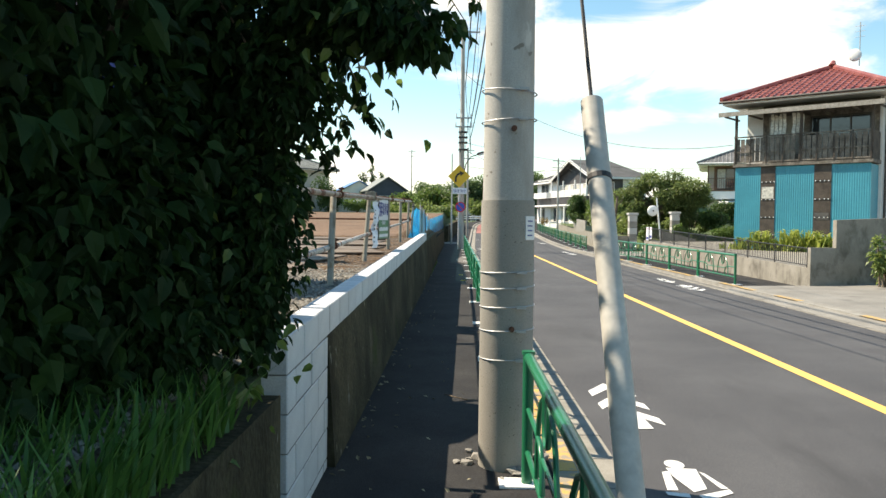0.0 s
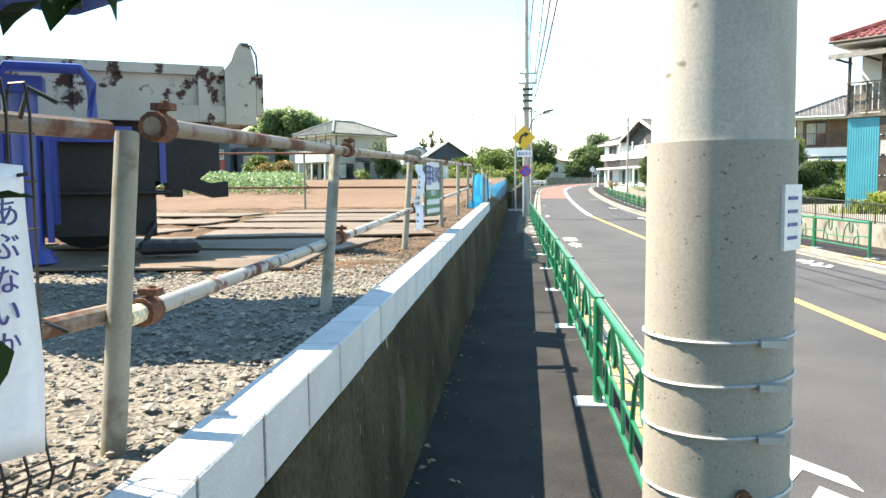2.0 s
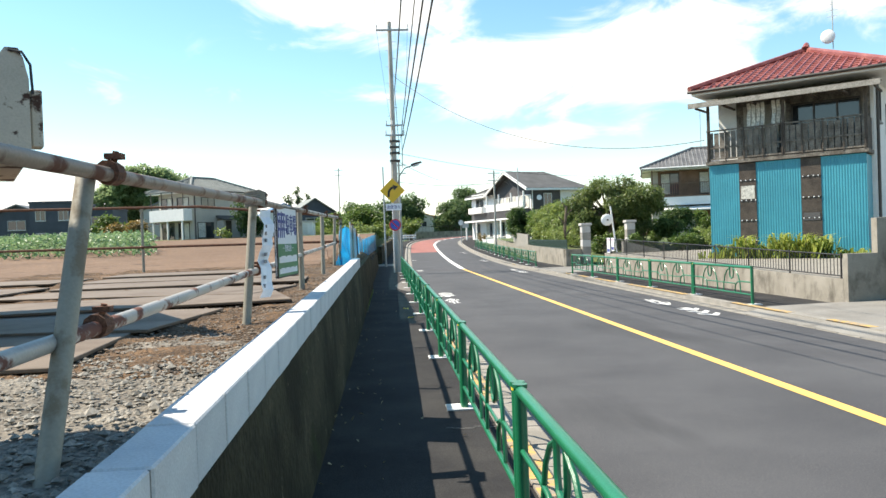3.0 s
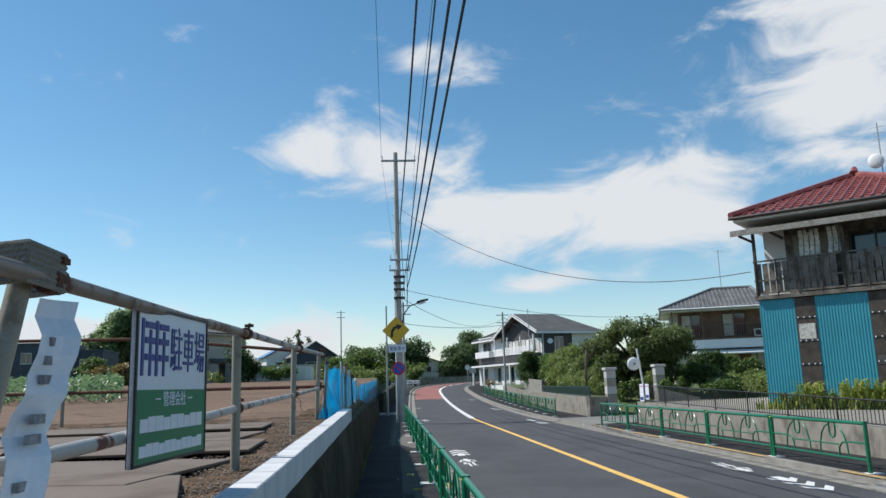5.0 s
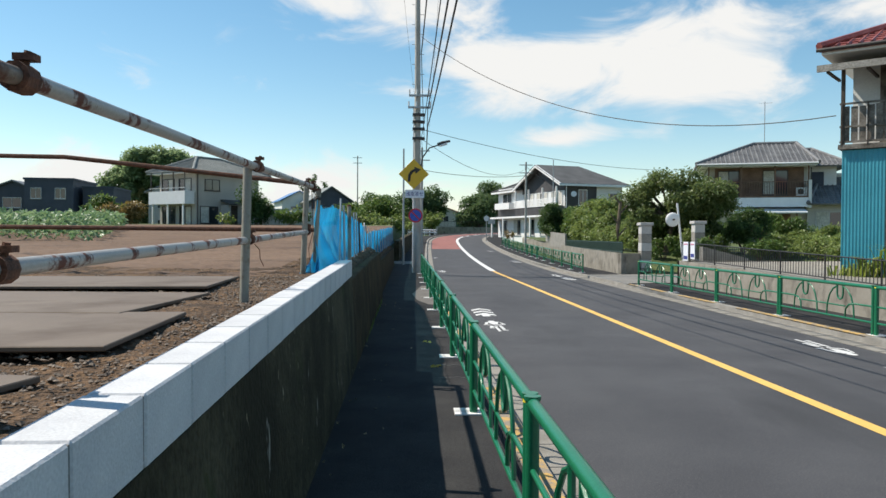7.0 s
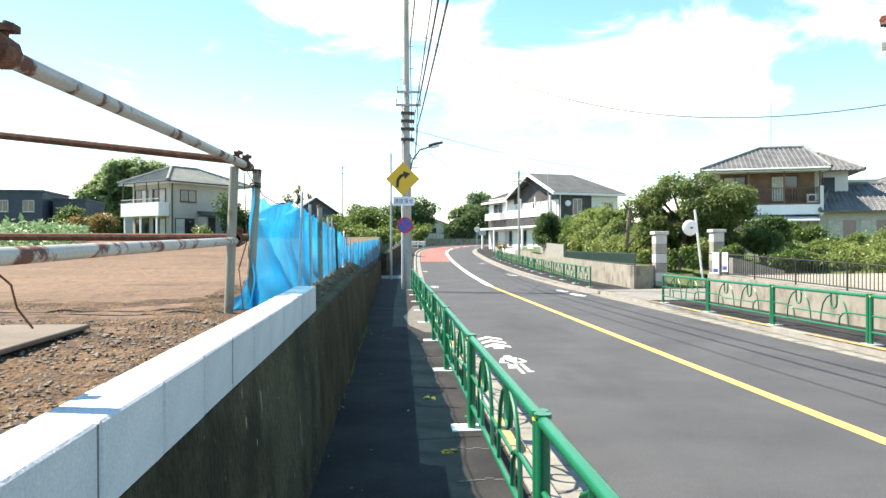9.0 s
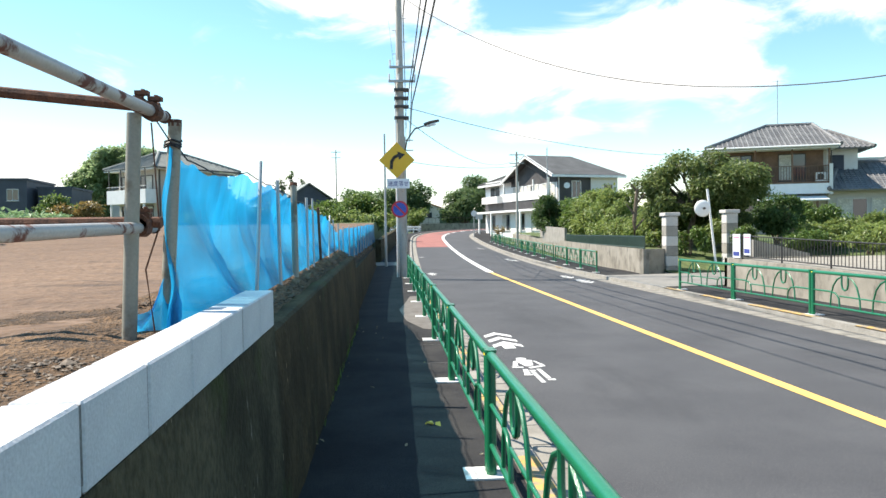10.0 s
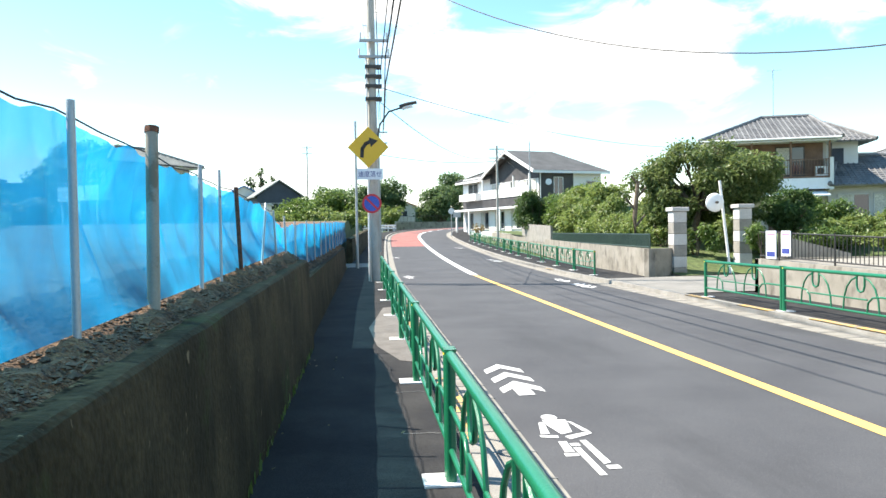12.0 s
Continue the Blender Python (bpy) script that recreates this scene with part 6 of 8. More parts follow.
def brown_house():
    t = thing("tiled_house", (20.75, 57.6, 1.45), "two-storey house with grey tiled hip roof and brown timber balcony", "house", rz=-19)
    m = place(t)
    W, D, ZB, ZE = 6.4, 7.5, 2.95, 5.1
    part("wall", boxed(0, W, 0.9, D, -0.8, ZE), STUCCO_CREAM, t, "cream rendered wall")
    part("balcony_floor", boxed(-0.1, W, -0.05, 0.9, ZB - 0.12, ZB), BROWN_WOOD, t)
    part("balcony_front", boxed(-0.1, W, -0.06, 0.0, ZB - 0.75, ZB - 0.12), TRIM_WHITE, t, "pale band under the balcony")
    part("balcony_back", boxed(0.5, W - 0.2, 0.85, 0.899, ZB, ZE - 0.1), BROWN_WOOD, t, "brown boarded upper wall")
    railing(t, -0.05, W, -0.02, ZB + 0.1, ZB + 0.95, 0.16, BROWN_WOOD, "balcony_railing")
    for x in (0.0, W * 0.33, W * 0.66, W - 0.1):
        part("balcony_post", boxed(x, x + 0.1, -0.08, 0.02, ZB - 0.1, ZE - 0.1), BROWN_WOOD, t)
    window(t, 0.7, 2.1, 0.85, ZB + 0.1, ZB + 1.8, FRAME_DARK, 2, True)
    window(t, 3.6, 5.2, 0.85, ZB + 0.1, ZB + 1.8, FRAME_DARK, 2, True)
    part("wing_wall", boxed(W - 0.05, W + 0.15, -0.1, 1.3, ZB - 0.8, ZB + 1.05), STUCCO_WHITE, t)
    part("soffit", boxed(-0.7, W + 0.4, -0.5, D + 0.6, ZE - 0.16, ZE - 0.105), TRIM_WHITE, t)
    part("gutter", rod([(-0.75, -0.62, ZE - 0.02), (W + 0.45, -0.62, ZE - 0.02)], 0.06, 8), TRIM_WHITE, t)
    hip_roof(t, -0.8, W + 0.5, -0.6, D + 0.7, ZE, 3.3, W - 0.3, 3.6, 3.6, 6.85, ROOF_GREY, 0.30, 0.30, "grey fired tile roof")
    part("back_wall", boxed(W, W + 2.1, 2.4, D, -0.8, ZE), STUCCO_WHITE, t, "white set-back wall")
    hip_roof(t, W - 1.4, W + 2.9, 1.6, D + 0.7, ZE + 0.003, W - 0.4, W + 0.9, 4.8, 4.8, 6.5, ROOF_GREY, 0.30, 0.30, "grey fired tile roof")
    part("side_shutter", boxed(W + 0.5, W + 1.3, 2.35, 2.4, 3.3, 4.7), NAVY, t, "dark blue shutter box")
    cn = bmesh.new()
    hexa(cn, [(0.9, -0.9, 1.75), (W - 0.2, -0.9, 1.75), (W - 0.2, 0.9, 2.15), (0.9, 0.9, 2.15), (0.9, -0.9, 1.83), (W - 0.2, -0.9, 1.83), (W - 0.2, 0.9, 2.23), (0.9, 0.9, 2.23)])
    part("porch_canopy", cn, TRIM_WHITE, t)
    part("porch_door", boxed(3.2, 5.4, 0.84, 0.9, -0.3, 1.75), BROWN_WOOD, t, "brown sliding front door")
    for x in (3.9, 4.7):
        part("door_bar", boxed(x, x + 0.05, 0.80, 0.839, -0.3, 1.75), DARK_WOOD, t)
    for x in (3.1, 5.5):
        part("porch_post", boxed(x, x + 0.11, -0.75, -0.64, -0.6, 1.74), BROWN_WOOD, t)
    window(t, 0.4, 2.2, 0.9, 0.2, 1.6, FRAME_ALU, 2, True)
    wing = part("wing", boxed(W, W + 6.5, 0.6, D - 1, -0.8, 2.4), STUCCO_GREY, t, "single-storey grey wing")
    hip_roof(t, W - 0.1, W + 7.2, -0.2, D - 0.4, 2.4, W + 1.2, W + 4.4, 3.3, 3.3, 4.25, ROOF_GREY, 0.30, 0.30)
    for k in range(3):
        window(t, W + 0.5 + 1.9 * k, W + 2.2 + 1.9 * k, 0.6, 0.2, 1.9, FRAME_ALU, 2, True)
    part("downpipe", rod([(W + 0.25, 0.85, ZE - 0.2), (W + 0.25, 0.85, 2.6)], 0.04, 6), FRAME_DARK, t)
    ac = part("air_conditioner", boxed(W - 0.75, W - 0.1, 0.1, 0.4, ZB, ZB + 0.55), TRIM_WHITE, t, "white outdoor unit")
    part("fan_grille", rod([(W - 0.5, 0.09, ZB + 0.28), (W - 0.5, 0.105, ZB + 0.28)], 0.2, 14), FRAME_DARK, ac)
    part("aerial_mast", rod([(W - 2.4, 3.6, 6.85), (W - 2.4, 3.6, 9.9)], 0.025, 6), STEEL, t)
    part("aerial_rod", rod([(W - 2.8, 3.6, 9.8), (W - 1.9, 3.6, 9.8)], 0.012, 5), STEEL, t)
    t.matrix_basis = m


brown_house()


def white_house():
    """A long two-storey building whose front faces the road; local x runs along the front towards the camera's side."""
    t = thing("modern_house", (10.9, 96.5, 1.5), "two-storey white and dark grey apartment house with slate roof and balconies", "house", rz=-72.8)
    m = place(t)
    ZE, L, W, D = 5.6, 6.6, 16.2, 6.6
    part("wall", boxed(0, W - 0.05, 0, D, -0.8, ZE), TRIM_WHITE, t, "white rendered wall")
    part("side_cladding", boxed(W - 0.05, W, 0, 3.6, -0.8, ZE), DARK_SIDING, t, "dark grey clad side wall")
    part("side_wall", boxed(W - 0.05, W - 0.01, 3.6, D, -0.8, ZE), STUCCO_WHITE, t)
    part("band", boxed(-0.02, L, -0.04, 0.0, 2.35, 3.2), DARK_SIDING, t, "dark grey cladding band")
    gable = bmesh.new()
    a = [(L, -0.03, ZE - 0.9), (W, -0.03, ZE - 0.9), (W, -0.03, ZE - 0.1), (11.4, -0.03, 7.35), (L, -0.03, ZE - 0.1)]
    v0, v1 = [gable.verts.new(p) for p in a], [gable.verts.new((p[0], p[1] + 0.2, p[2])) for p in a]
    gable.faces.new(v0)
    gable.faces.new(v1[::-1])
    for k in range(5):
        gable.faces.new((v0[k], v1[k], v1[(k + 1) % 5], v0[(k + 1) % 5]))
    part("gable", gable, DARK_SIDING, t, "dark grey gable over the balcony")
    for (x0, z0), (x1, z1) in (((L - 0.7, ZE - 0.28), (11.4, 7.6)), ((11.4, 7.6), (W + 0.6, ZE - 0.22))):
        bm = bmesh.new()
        hexa(bm, [(x0, -0.95, z0 - 0.28), (x1, -0.95, z1 - 0.28), (x1, -0.8, z1 - 0.28), (x0, -0.8, z0 - 0.28), (x0, -0.95, z0), (x1, -0.95, z1), (x1, -0.8, z1), (x0, -0.8, z0)])
        part("barge_board", bm, TRIM_WHITE, t, "white barge board")
    bm = bmesh.new()
    A, B, C, E, R, S = (L - 0.7, -0.95, ZE - 0.25), (W + 0.6, -0.95, ZE - 0.25), (W + 0.6, D + 0.6, ZE - 0.25), (L - 0.7, D + 0.6, ZE - 0.25), (11.4, -0.95, 7.6), (11.4, 4.3, 7.6)
    for e0, e1, t0, t1 in ((B, C, R, S), (C, E, S, S), (E, A, S, R)):
        roof_plane(bm, None, e0, e1, t0, t1)
    part("roof", bm, ROOF_DARK, t, "dark slate gabled roof")
    hip_roof(t, -0.6, L + 0.4, -0.6, D + 0.6, ZE - 0.35, 2.6, L, 3.2, 3.2, 6.8, ROOF_DARK, 20, 0.0, "lower dark slate roof")
    part("eave_board", boxed(-0.65, L - 0.5, -0.68, -0.6, ZE - 0.55, ZE - 0.36), TRIM_WHITE, t)
    part("side_eave", boxed(W + 0.52, W + 0.62, -0.9, D + 0.6, ZE - 0.5, ZE - 0.28), TRIM_WHITE, t)
    part("balcony", boxed(L, W - 0.1, -0.95, -0.04, 2.35, 3.15), DARK_SIDING, t, "dark balcony parapet")
    for k in range(5):
        part("balcony_rail", boxed(L - 0.05, W - 0.05, -1.02, -0.95, 3.17 + 0.17 * k, 3.29 + 0.17 * k), TRIM_WHITE, t)
    part("balcony_ledge", boxed(-0.1, W + 0.05, -1.05, 0.0, 2.1, 2.3), TRIM_WHITE, t)
    part("balcony", boxed(0.6, 4.6, -0.75, -0.05, 3.2, 3.9), TRIM_WHITE, t, "white balcony parapet")
    for x in (L - 0.05, 9.8, 13.0, W - 0.2):
        part("balcony_post", boxed(x, x + 0.12, -0.95, -0.8, 3.2, ZE - 0.5), TRIM_WHITE, t)
    for a, b in ((7.0, 9.4), (10.1, 12.6), (13.4, 15.8)):
        window(t, a, b, -0.03, 3.3, 4.7, TRIM_WHITE, 3, True)
    window(t, 1.4, 3.8, 0.0, 3.9, 5.0, FRAME_ALU, 2)
    for a, b in ((0.8, 2.6), (4.4, 6.2), (7.6, 9.6), (11.0, 13.0)):
        window(t, a, b, 0.0, 0.2, 1.95, FRAME_ALU, 2, True)
    for a in (0.2, 3.4, 10.3, 15.6):
        part("porch_post", boxed(a, a + 0.18, -1.02, -0.86, -0.8, 2.1), TRIM_WHITE, t)
    window(t, 1.5, 2.5, W, 3.2, 4.8, TRIM_WHITE, 2, axis="y", out=1)
    window(t, 5.0, 6.0, W - 0.01, 3.4, 4.5, FRAME_ALU, 2, axis="y", out=1)
    part("downpipe", rod([(W + 0.08, 0.1, ZE - 0.4), (W + 0.08, 0.1, -0.4)], 0.05, 6), TRIM_WHITE, t)
    part("dish", rod([(W + 0.5, 0.7, 4.3), (W + 0.6, 0.66, 4.32)], 0.28, 16), TRIM_WHITE, t, "white dish aerial")
    t.matrix_basis = m


white_house()


def left_house():
    """Its near corner stands towards the road: balcony on one face, entrance on the other."""
    t = thing("farm_house", (-18.0, 72.0, 2.45), "two-storey cream house with pale green-grey tiled roof beyond the field", "house", rz=53)
    m = place(t)
    W, D, ZE = 7.0, 5.0, 4.55
    part("wall", boxed(0, W, 0, D, -0.8, ZE), STUCCO_CREAM, t, "cream rendered wall")
    b = part("balcony", boxed(-1.0, 0.0, 0.2, D + 0.2, 1.75, 2.85), TRIM_WHITE, t, "white balcony parapet")
    for k in range(4):
        part("balcony_post", boxed(-0.97, -0.90, 0.25 + 1.55 * k, 0.32 + 1.55 * k, 2.85, ZE - 0.05), FRAME_DARK, b)
    part("balcony_rail", boxed(-0.98, -0.93, 0.2, D + 0.2, 3.1, 3.15), FRAME_ALU, b)
    for y in (0.5, 2.6, 4.7):
        part("porch_post", boxed(-0.95, -0.82, y, y + 0.13, -0.6, 1.75), TRIM_WHITE, t)
    e = bmesh.new()
    hexa(e, [(2.6, -1.2, 1.75), (5.0, -1.2, 1.75), (5.0, 0, 2.05), (2.6, 0, 2.05), (2.6, -1.2, 1.85), (5.0, -1.2, 1.85), (5.0, 0, 2.25), (2.6, 0, 2.25)])
    part("entrance_roof", e, ROOF_DARK, t, "dark sloping entrance roof")
    part("entrance_wall", boxed(2.7, 3.0, -0.9, 0, -0.6, 1.75), STUCCO_GREY, t)
    part("door", boxed(3.3, 4.5, -0.03, 0.02, -0.3, 1.75), DARK_WOOD, t)
    hip_roof(t, -0.9, W + 0.8, -0.8, D + 0.8, ZE, 2.0, 4.6, 2.5, 2.5, 6.0, ROOF_GREEN, 0.34, 0.0, "pale green-grey tiled hip roof")
    part("soffit", boxed(-0.85, W + 0.75, -0.75, D + 0.75, ZE - 0.16, ZE - 0.105), TRIM_WHITE, t)
    part("gutter", rod([(-0.95, -0.86, ZE - 0.05), (W + 0.85, -0.86, ZE - 0.05)], 0.05, 6), FRAME_DARK, t)
    window(t, 0.9, 2.5, 0.0, 2.95, 3.95, FRAME_DARK, 2)
    window(t, 0.4, 2.3, 0.0, 0.1, 1.6, FRAME_DARK, 2, True)
    window(t, 5.4, 6.4, 0.0, 0.5, 1.5, FRAME_ALU, 2)
    window(t, 0.6, 2.3, 0.0, 2.2, 4.0, FRAME_DARK, 2, True, axis="y", out=-1)
    window(t, 2.9, 4.6, 0.0, 2.2, 4.0, FRAME_DARK, 2, True, axis="y", out=-1)
    window(t, 0.6, 2.2, 0.0, -0.2, 1.6, FRAME_DARK, 2, True, axis="y", out=-1)
    window(t, 2.8, 4.6, 0.0, -0.2, 1.6, FRAME_DARK, 2, False, axis="y", out=-1)
    part("downpipe", rod([(0.12, -0.07, ZE - 0.1), (0.12, -0.07, 0)], 0.05, 6), FRAME_DARK, t)
    t.matrix_basis = m
    s = thing("garden_shed", (-12.6, 73.0, 2.45), "low white flat-roofed shed beside the house", "shed")
    m = place(s)
    part("wall", boxed(0, 5.5, 0, 2.5, -0.5, 1.3), TRIM_WHITE, s)
    part("roof", boxed(-0.15, 5.65, -0.15, 2.65, 1.3, 1.42), STUCCO_GREY, s)
    for k in range(4):
        part("door_panel", boxed(0.3 + 1.2 * k, 1.4 + 1.2 * k, -0.03, 0.0, -0.4, 1.15), STUCCO_WHITE, s)
    s.matrix_basis = m


left_house()


def plain_house(name, at, rz, W, D, H, ridge, wall_m, roof_m, label, gable=False, wins=3, flat=False):
    t = thing(name, at, label, "house", rz=rz)
    m = place(t)
    part("wall", boxed(0, W, 0, D, -1.0, H), wall_m, t)
    if flat:
        part("roof", boxed(-0.1, W + 0.1, -0.1, D + 0.1, H, H + 0.2), roof_m, t)
    elif gable:
        bm = bmesh.new()
        for s in (0, 1):
            x0, x1 = (-0.4, W / 2) if s == 0 else (W + 0.4, W / 2)
            hexa(bm, [(x0, -0.4, H - 0.1), (x1, -0.4, H + ridge), (x1, D + 0.4, H + ridge), (x0, D + 0.4, H - 0.1), (x0, -0.4, H + 0.05), (x1, -0.4, H + ridge + 0.15), (x1, D + 0.4, H + ridge + 0.15), (x0, D + 0.4, H + 0.05)])
        part("roof", bm, roof_m, t)
        gm = bmesh.new()
        a = [(0, 0.0, H), (W, 0.0, H), (W / 2, 0.0, H + ridge)]
        v0, v1 = [gm.verts.new(p) for p in a], [gm.verts.new((p[0], D, p[2])) for p in a]
        gm.faces.new(v0)
        gm.faces.new(v1[::-1])
        for k in range(3):
            gm.faces.new((v0[k], v1[k], v1[(k + 1) % 3], v0[(k + 1) % 3]))
        part("gable", gm, wall_m, t)
    else:
        hip_roof(t, -0.5, W + 0.5, -0.5, D + 0.5, H, W * 0.3, W * 0.7, D / 2, D / 2, H + ridge, roof_m, 6)
    for k in range(wins):
        a = W * (k + 0.25) / wins
        window(t, a, a + W * 0.45 / wins, 0.0, H - 1.9, H - 0.8, FRAME_ALU, 2)
        window(t, a, a + W * 0.45 / wins, 0.0, H - 4.6, H - 3.2, FRAME_ALU, 2)
    t.matrix_basis = m


SLOPED = [
    ("dark_house", (-38.2, 84, 2.6), 6, 4.6, 8, 4.4, 0.8, NAVY, NAVY, "dark navy box-shaped two-storey house", False, 2, True),
    ("dark_house", (-43.5, 88, 2.6), 6, 4.2, 8, 3.6, 0.9, NAVY, ROOF_GREY, "dark navy gabled house with grey roof", True, 1, False),
    ("dark_house", (-33.3, 86, 2.6), 6, 3.0, 7, 3.7, 0.6, NAVY, NAVY, "dark navy house with a slanted parapet", False, 1, True),
    ("grey_house", (-30.0, 96, 2.6), 4, 4.0, 7, 3.9, 0.9, STUCCO_GREY, ROOF_GREY, "grey two-storey house seen past the field", True, 1, False),
    ("blue_roof_house", (-13.2, 112, 2.4), 18, 5.6, 8, 3.9, 2.0, NAVY, ROOF_GREEN, "dark house with a pale sheet roof behind bushes", True, 1, False),
    ("blue_roof_house", (-18.2, 118, 2.4), 18, 5.0, 8, 4.2, 1.4, STUCCO_WHITE, surface("blue_roof", (0.06, 0.16, 0.34), (0.09, 0.21, 0.4), rough=0.5), "white house with a blue sheet roof", True, 1, False),
    ("grey_house", (30.5, 74, 1.6), -10, 11, 8, 5.6, 1.2, STUCCO_GREY, STUCCO_GREY, "long grey building behind the trees", False, 3, True),
    ("pale_house", (44.0, 70, 1.6), -10, 9, 9, 6.0, 1.4, STUCCO_WHITE, ROOF_GREY, "pale two-storey house behind the tiled house", False, 2, False),
    ("pale_house", (0.2, 150, 2.2), 0, 9, 8, 4.0, 1.6, STUCCO_CREAM, surface("rust_roof", (0.3, 0.12, 0.07), (0.38, 0.17, 0.11), rough=0.7), "distant house with a rust-coloured roof", True, 2, False),
]
for row in SLOPED:
    plain_house(*row)


# ---- plots across the road ----
bm = bmesh.new()
for pts in ([(9.15, 13.9, 0.46), (60, 13.9, 0.9), (60, 31.0, 1.1), (9.15, 31.0, 0.74)],):
    bm.faces.new([bm.verts.new(p) for p in pts])
whole("garden_ground", bm, GUTTER, "pale paved plot in front of the blue house", "ground", kind="structure")
bm = bmesh.new()
bm.faces.new([bm.verts.new(p) for p in ((7.30, 31.2, 0.004), (14.0, 31.2, 0.06), (14.0, 36.9, 0.06), (7.30, 36.9, 0.004))])
bm.faces.new([bm.verts.new(p) for p in ((14.0, 31.0, 0.06), (40, 31.0, 1.0), (40, 37.2, 1.0), (14.0, 37.2, 0.06))])
whole("driveway", bm, YARD, "pale concrete driveway between the garden walls", "driveway", kind="structure")
bm = bmesh.new()
rows = [[bm.verts.new((x, y, z)) for x, z in zip((x0, 15, 22, 60), zs)] for y, x0, zs in ((37.25, 10.0, (0.02, 0.08, 0.3, 1.0)), (39.0, 9.35, (0.5, 0.3, 0.5, 1.1)), (41.0, 9.5, (0.85, 0.8, 0.9, 1.2)), (50, 10.2, (0.9, 1.0, 1.1, 1.3)), (60, 11.1, (1.0, 1.1, 1.2, 1.4)), (86, 12.1, (1.5, 1.5, 1.5, 1.6)))]
for a, b in zip(rows, rows[1:]):
    for k in range(3):
        bm.faces.new((a[k], a[k + 1], b[k + 1], b[k]))
whole("garden_ground", bm, GRASSY, "raised garden behind the concrete wall", "ground", kind="structure")
bm = bmesh.new()
rows = [[bm.verts.new((x, y, z)) for x, z in ((6.97, -0.085), (7.5, 0.03), (9.3, 0.06), (14, 0.25), (60, 1.2))] for y in (-40, -10, 0, 6, 10, 12.2, 13.85)]
for a, b in zip(rows, rows[1:]):
    for k in range(4):
        bm.faces.new((a[k], a[k + 1], b[k + 1], b[k]))
whole("concrete_yard", bm, YARD, "sloping pale concrete yard beside the road", "yard", kind="structure")
bm = rod([(11.2, 11.2, 0.118), (11.2, 11.2, 0.125)], 0.32, 20)
whole("manhole_cover", bm, RUST, "round rusty manhole cover in the concrete yard", "manhole cover")
STAINED = worn("stained_concrete", (0.215, 0.195, 0.16), (0.085, 0.074, 0.058), scale=2.4, amount=0.5, rough=0.9, base_b=(0.29, 0.265, 0.225), soft=0.2, stretch=(1, 1, 0.6))


PINK_INK = surface("pink_ink", (0.5, 0.2, 0.3), (0.55, 0.25, 0.33), bump=0)


def low_wall():
    bm = bmesh.new()
    slab(bm, (9.12, 31.0), (9.12, 13.9), 0.16, -0.2, 0.78, z1b=0.50)
    whole("garden_wall", bm, STAINED, "low stained concrete garden wall", "wall", kind="structure")
    bm = bmesh.new()
    slab(bm, (9.12, 31.0), (12.5, 31.0), -0.16, -0.2, 0.78)
    whole("garden_wall", bm, STAINED, "low stained concrete wall along the driveway", "wall", kind="structure")
    bm = bmesh.new()
    slab(bm, (9.12, 13.75), (9.75, 13.75), 0.16, -0.2, 1.02)
    slab(bm, (9.75, 13.75), (18, 14.6), 0.16, -0.2, 1.72, z1b=2.1)
    whole("block_boundary", bm, STAINED, "grey concrete block boundary wall stepping up from the road", "wall", kind="structure")
    f = thing("iron_fence", (9.2, 22.4, 0.5), "black iron fence on the low wall", "fence")
    lo = lambda y: 0.56 + 0.0175 * (y - 14.1)
    hi = lambda y: 0.99 + 0.024 * (y - 14.1)
    y = 14.1
    while y < 30.9:
        part("baluster", rod([(9.2, y, lo(y) - 0.01), (9.2, y, hi(y) + 0.01)], 0.009, 5), BLACK_IRON, f)
        y += 0.125
    y = 14.1
    while y < 31:
        part("post", rod([(9.2, y, lo(y) - 0.08), (9.2, y, hi(y) + 0.04)], 0.022, 6), BLACK_IRON, f)
        y += 2.0
    for z in (lo, hi):
        part("rail", rod([(9.2, 14.1, z(14.1)), (9.2, 30.9, z(30.9))], 0.016, 6), BLACK_IRON, f)
    for k, (y, w) in enumerate(((30.35, 0.42), (29.75, 0.36))):
        n = thing("fence_notice", (9.15, y, 0.5), "white notice board fixed to the black iron fence", "notice", "notices on the fence")
        zb = 0.80 if k == 0 else 0.88
        part("board", boxed(9.15, 9.165, y - w / 2, y + w / 2, zb, 1.42), SIGN_WHITE, n)
        part("bar", boxed(9.144, 9.151, y - w * 0.4, y + w * 0.4, zb + 0.05, zb + 0.16), INK, n, "row of dark print")
        part("bar", boxed(9.144, 9.151, y - w * 0.4, y + w * 0.4, 1.32, 1.36), PINK_INK, n, "row of coloured print")


low_wall()


def gate_pillar(x, y, h, z0=0.0):
    t = thing("gate_pillar", (x, y, z0), "pale stone-block gate pillar with a flat cap", "pillar", "gate pillars")
    n = 6
    for k in range(n):
        z = z0 - 0.1 + (h + 0.0) * k / n
        part("stone", boxed(x - 0.22, x + 0.22, y - 0.22, y + 0.22, z, z + h / n - 0.012, bevel=0.012), STUCCO_GREY if k % 2 else CONCRETE, t)
    part("core", boxed(x - 0.20, x + 0.20, y - 0.20, y + 0.20, z0 - 0.1, z0 + h - 0.1), JOINT, t)
    part("cap", boxed(x - 0.28, x + 0.28, y - 0.28, y + 0.28, z0 + h - 0.1, z0 + h + 0.03, bevel=0.015), STUCCO_GREY, t)


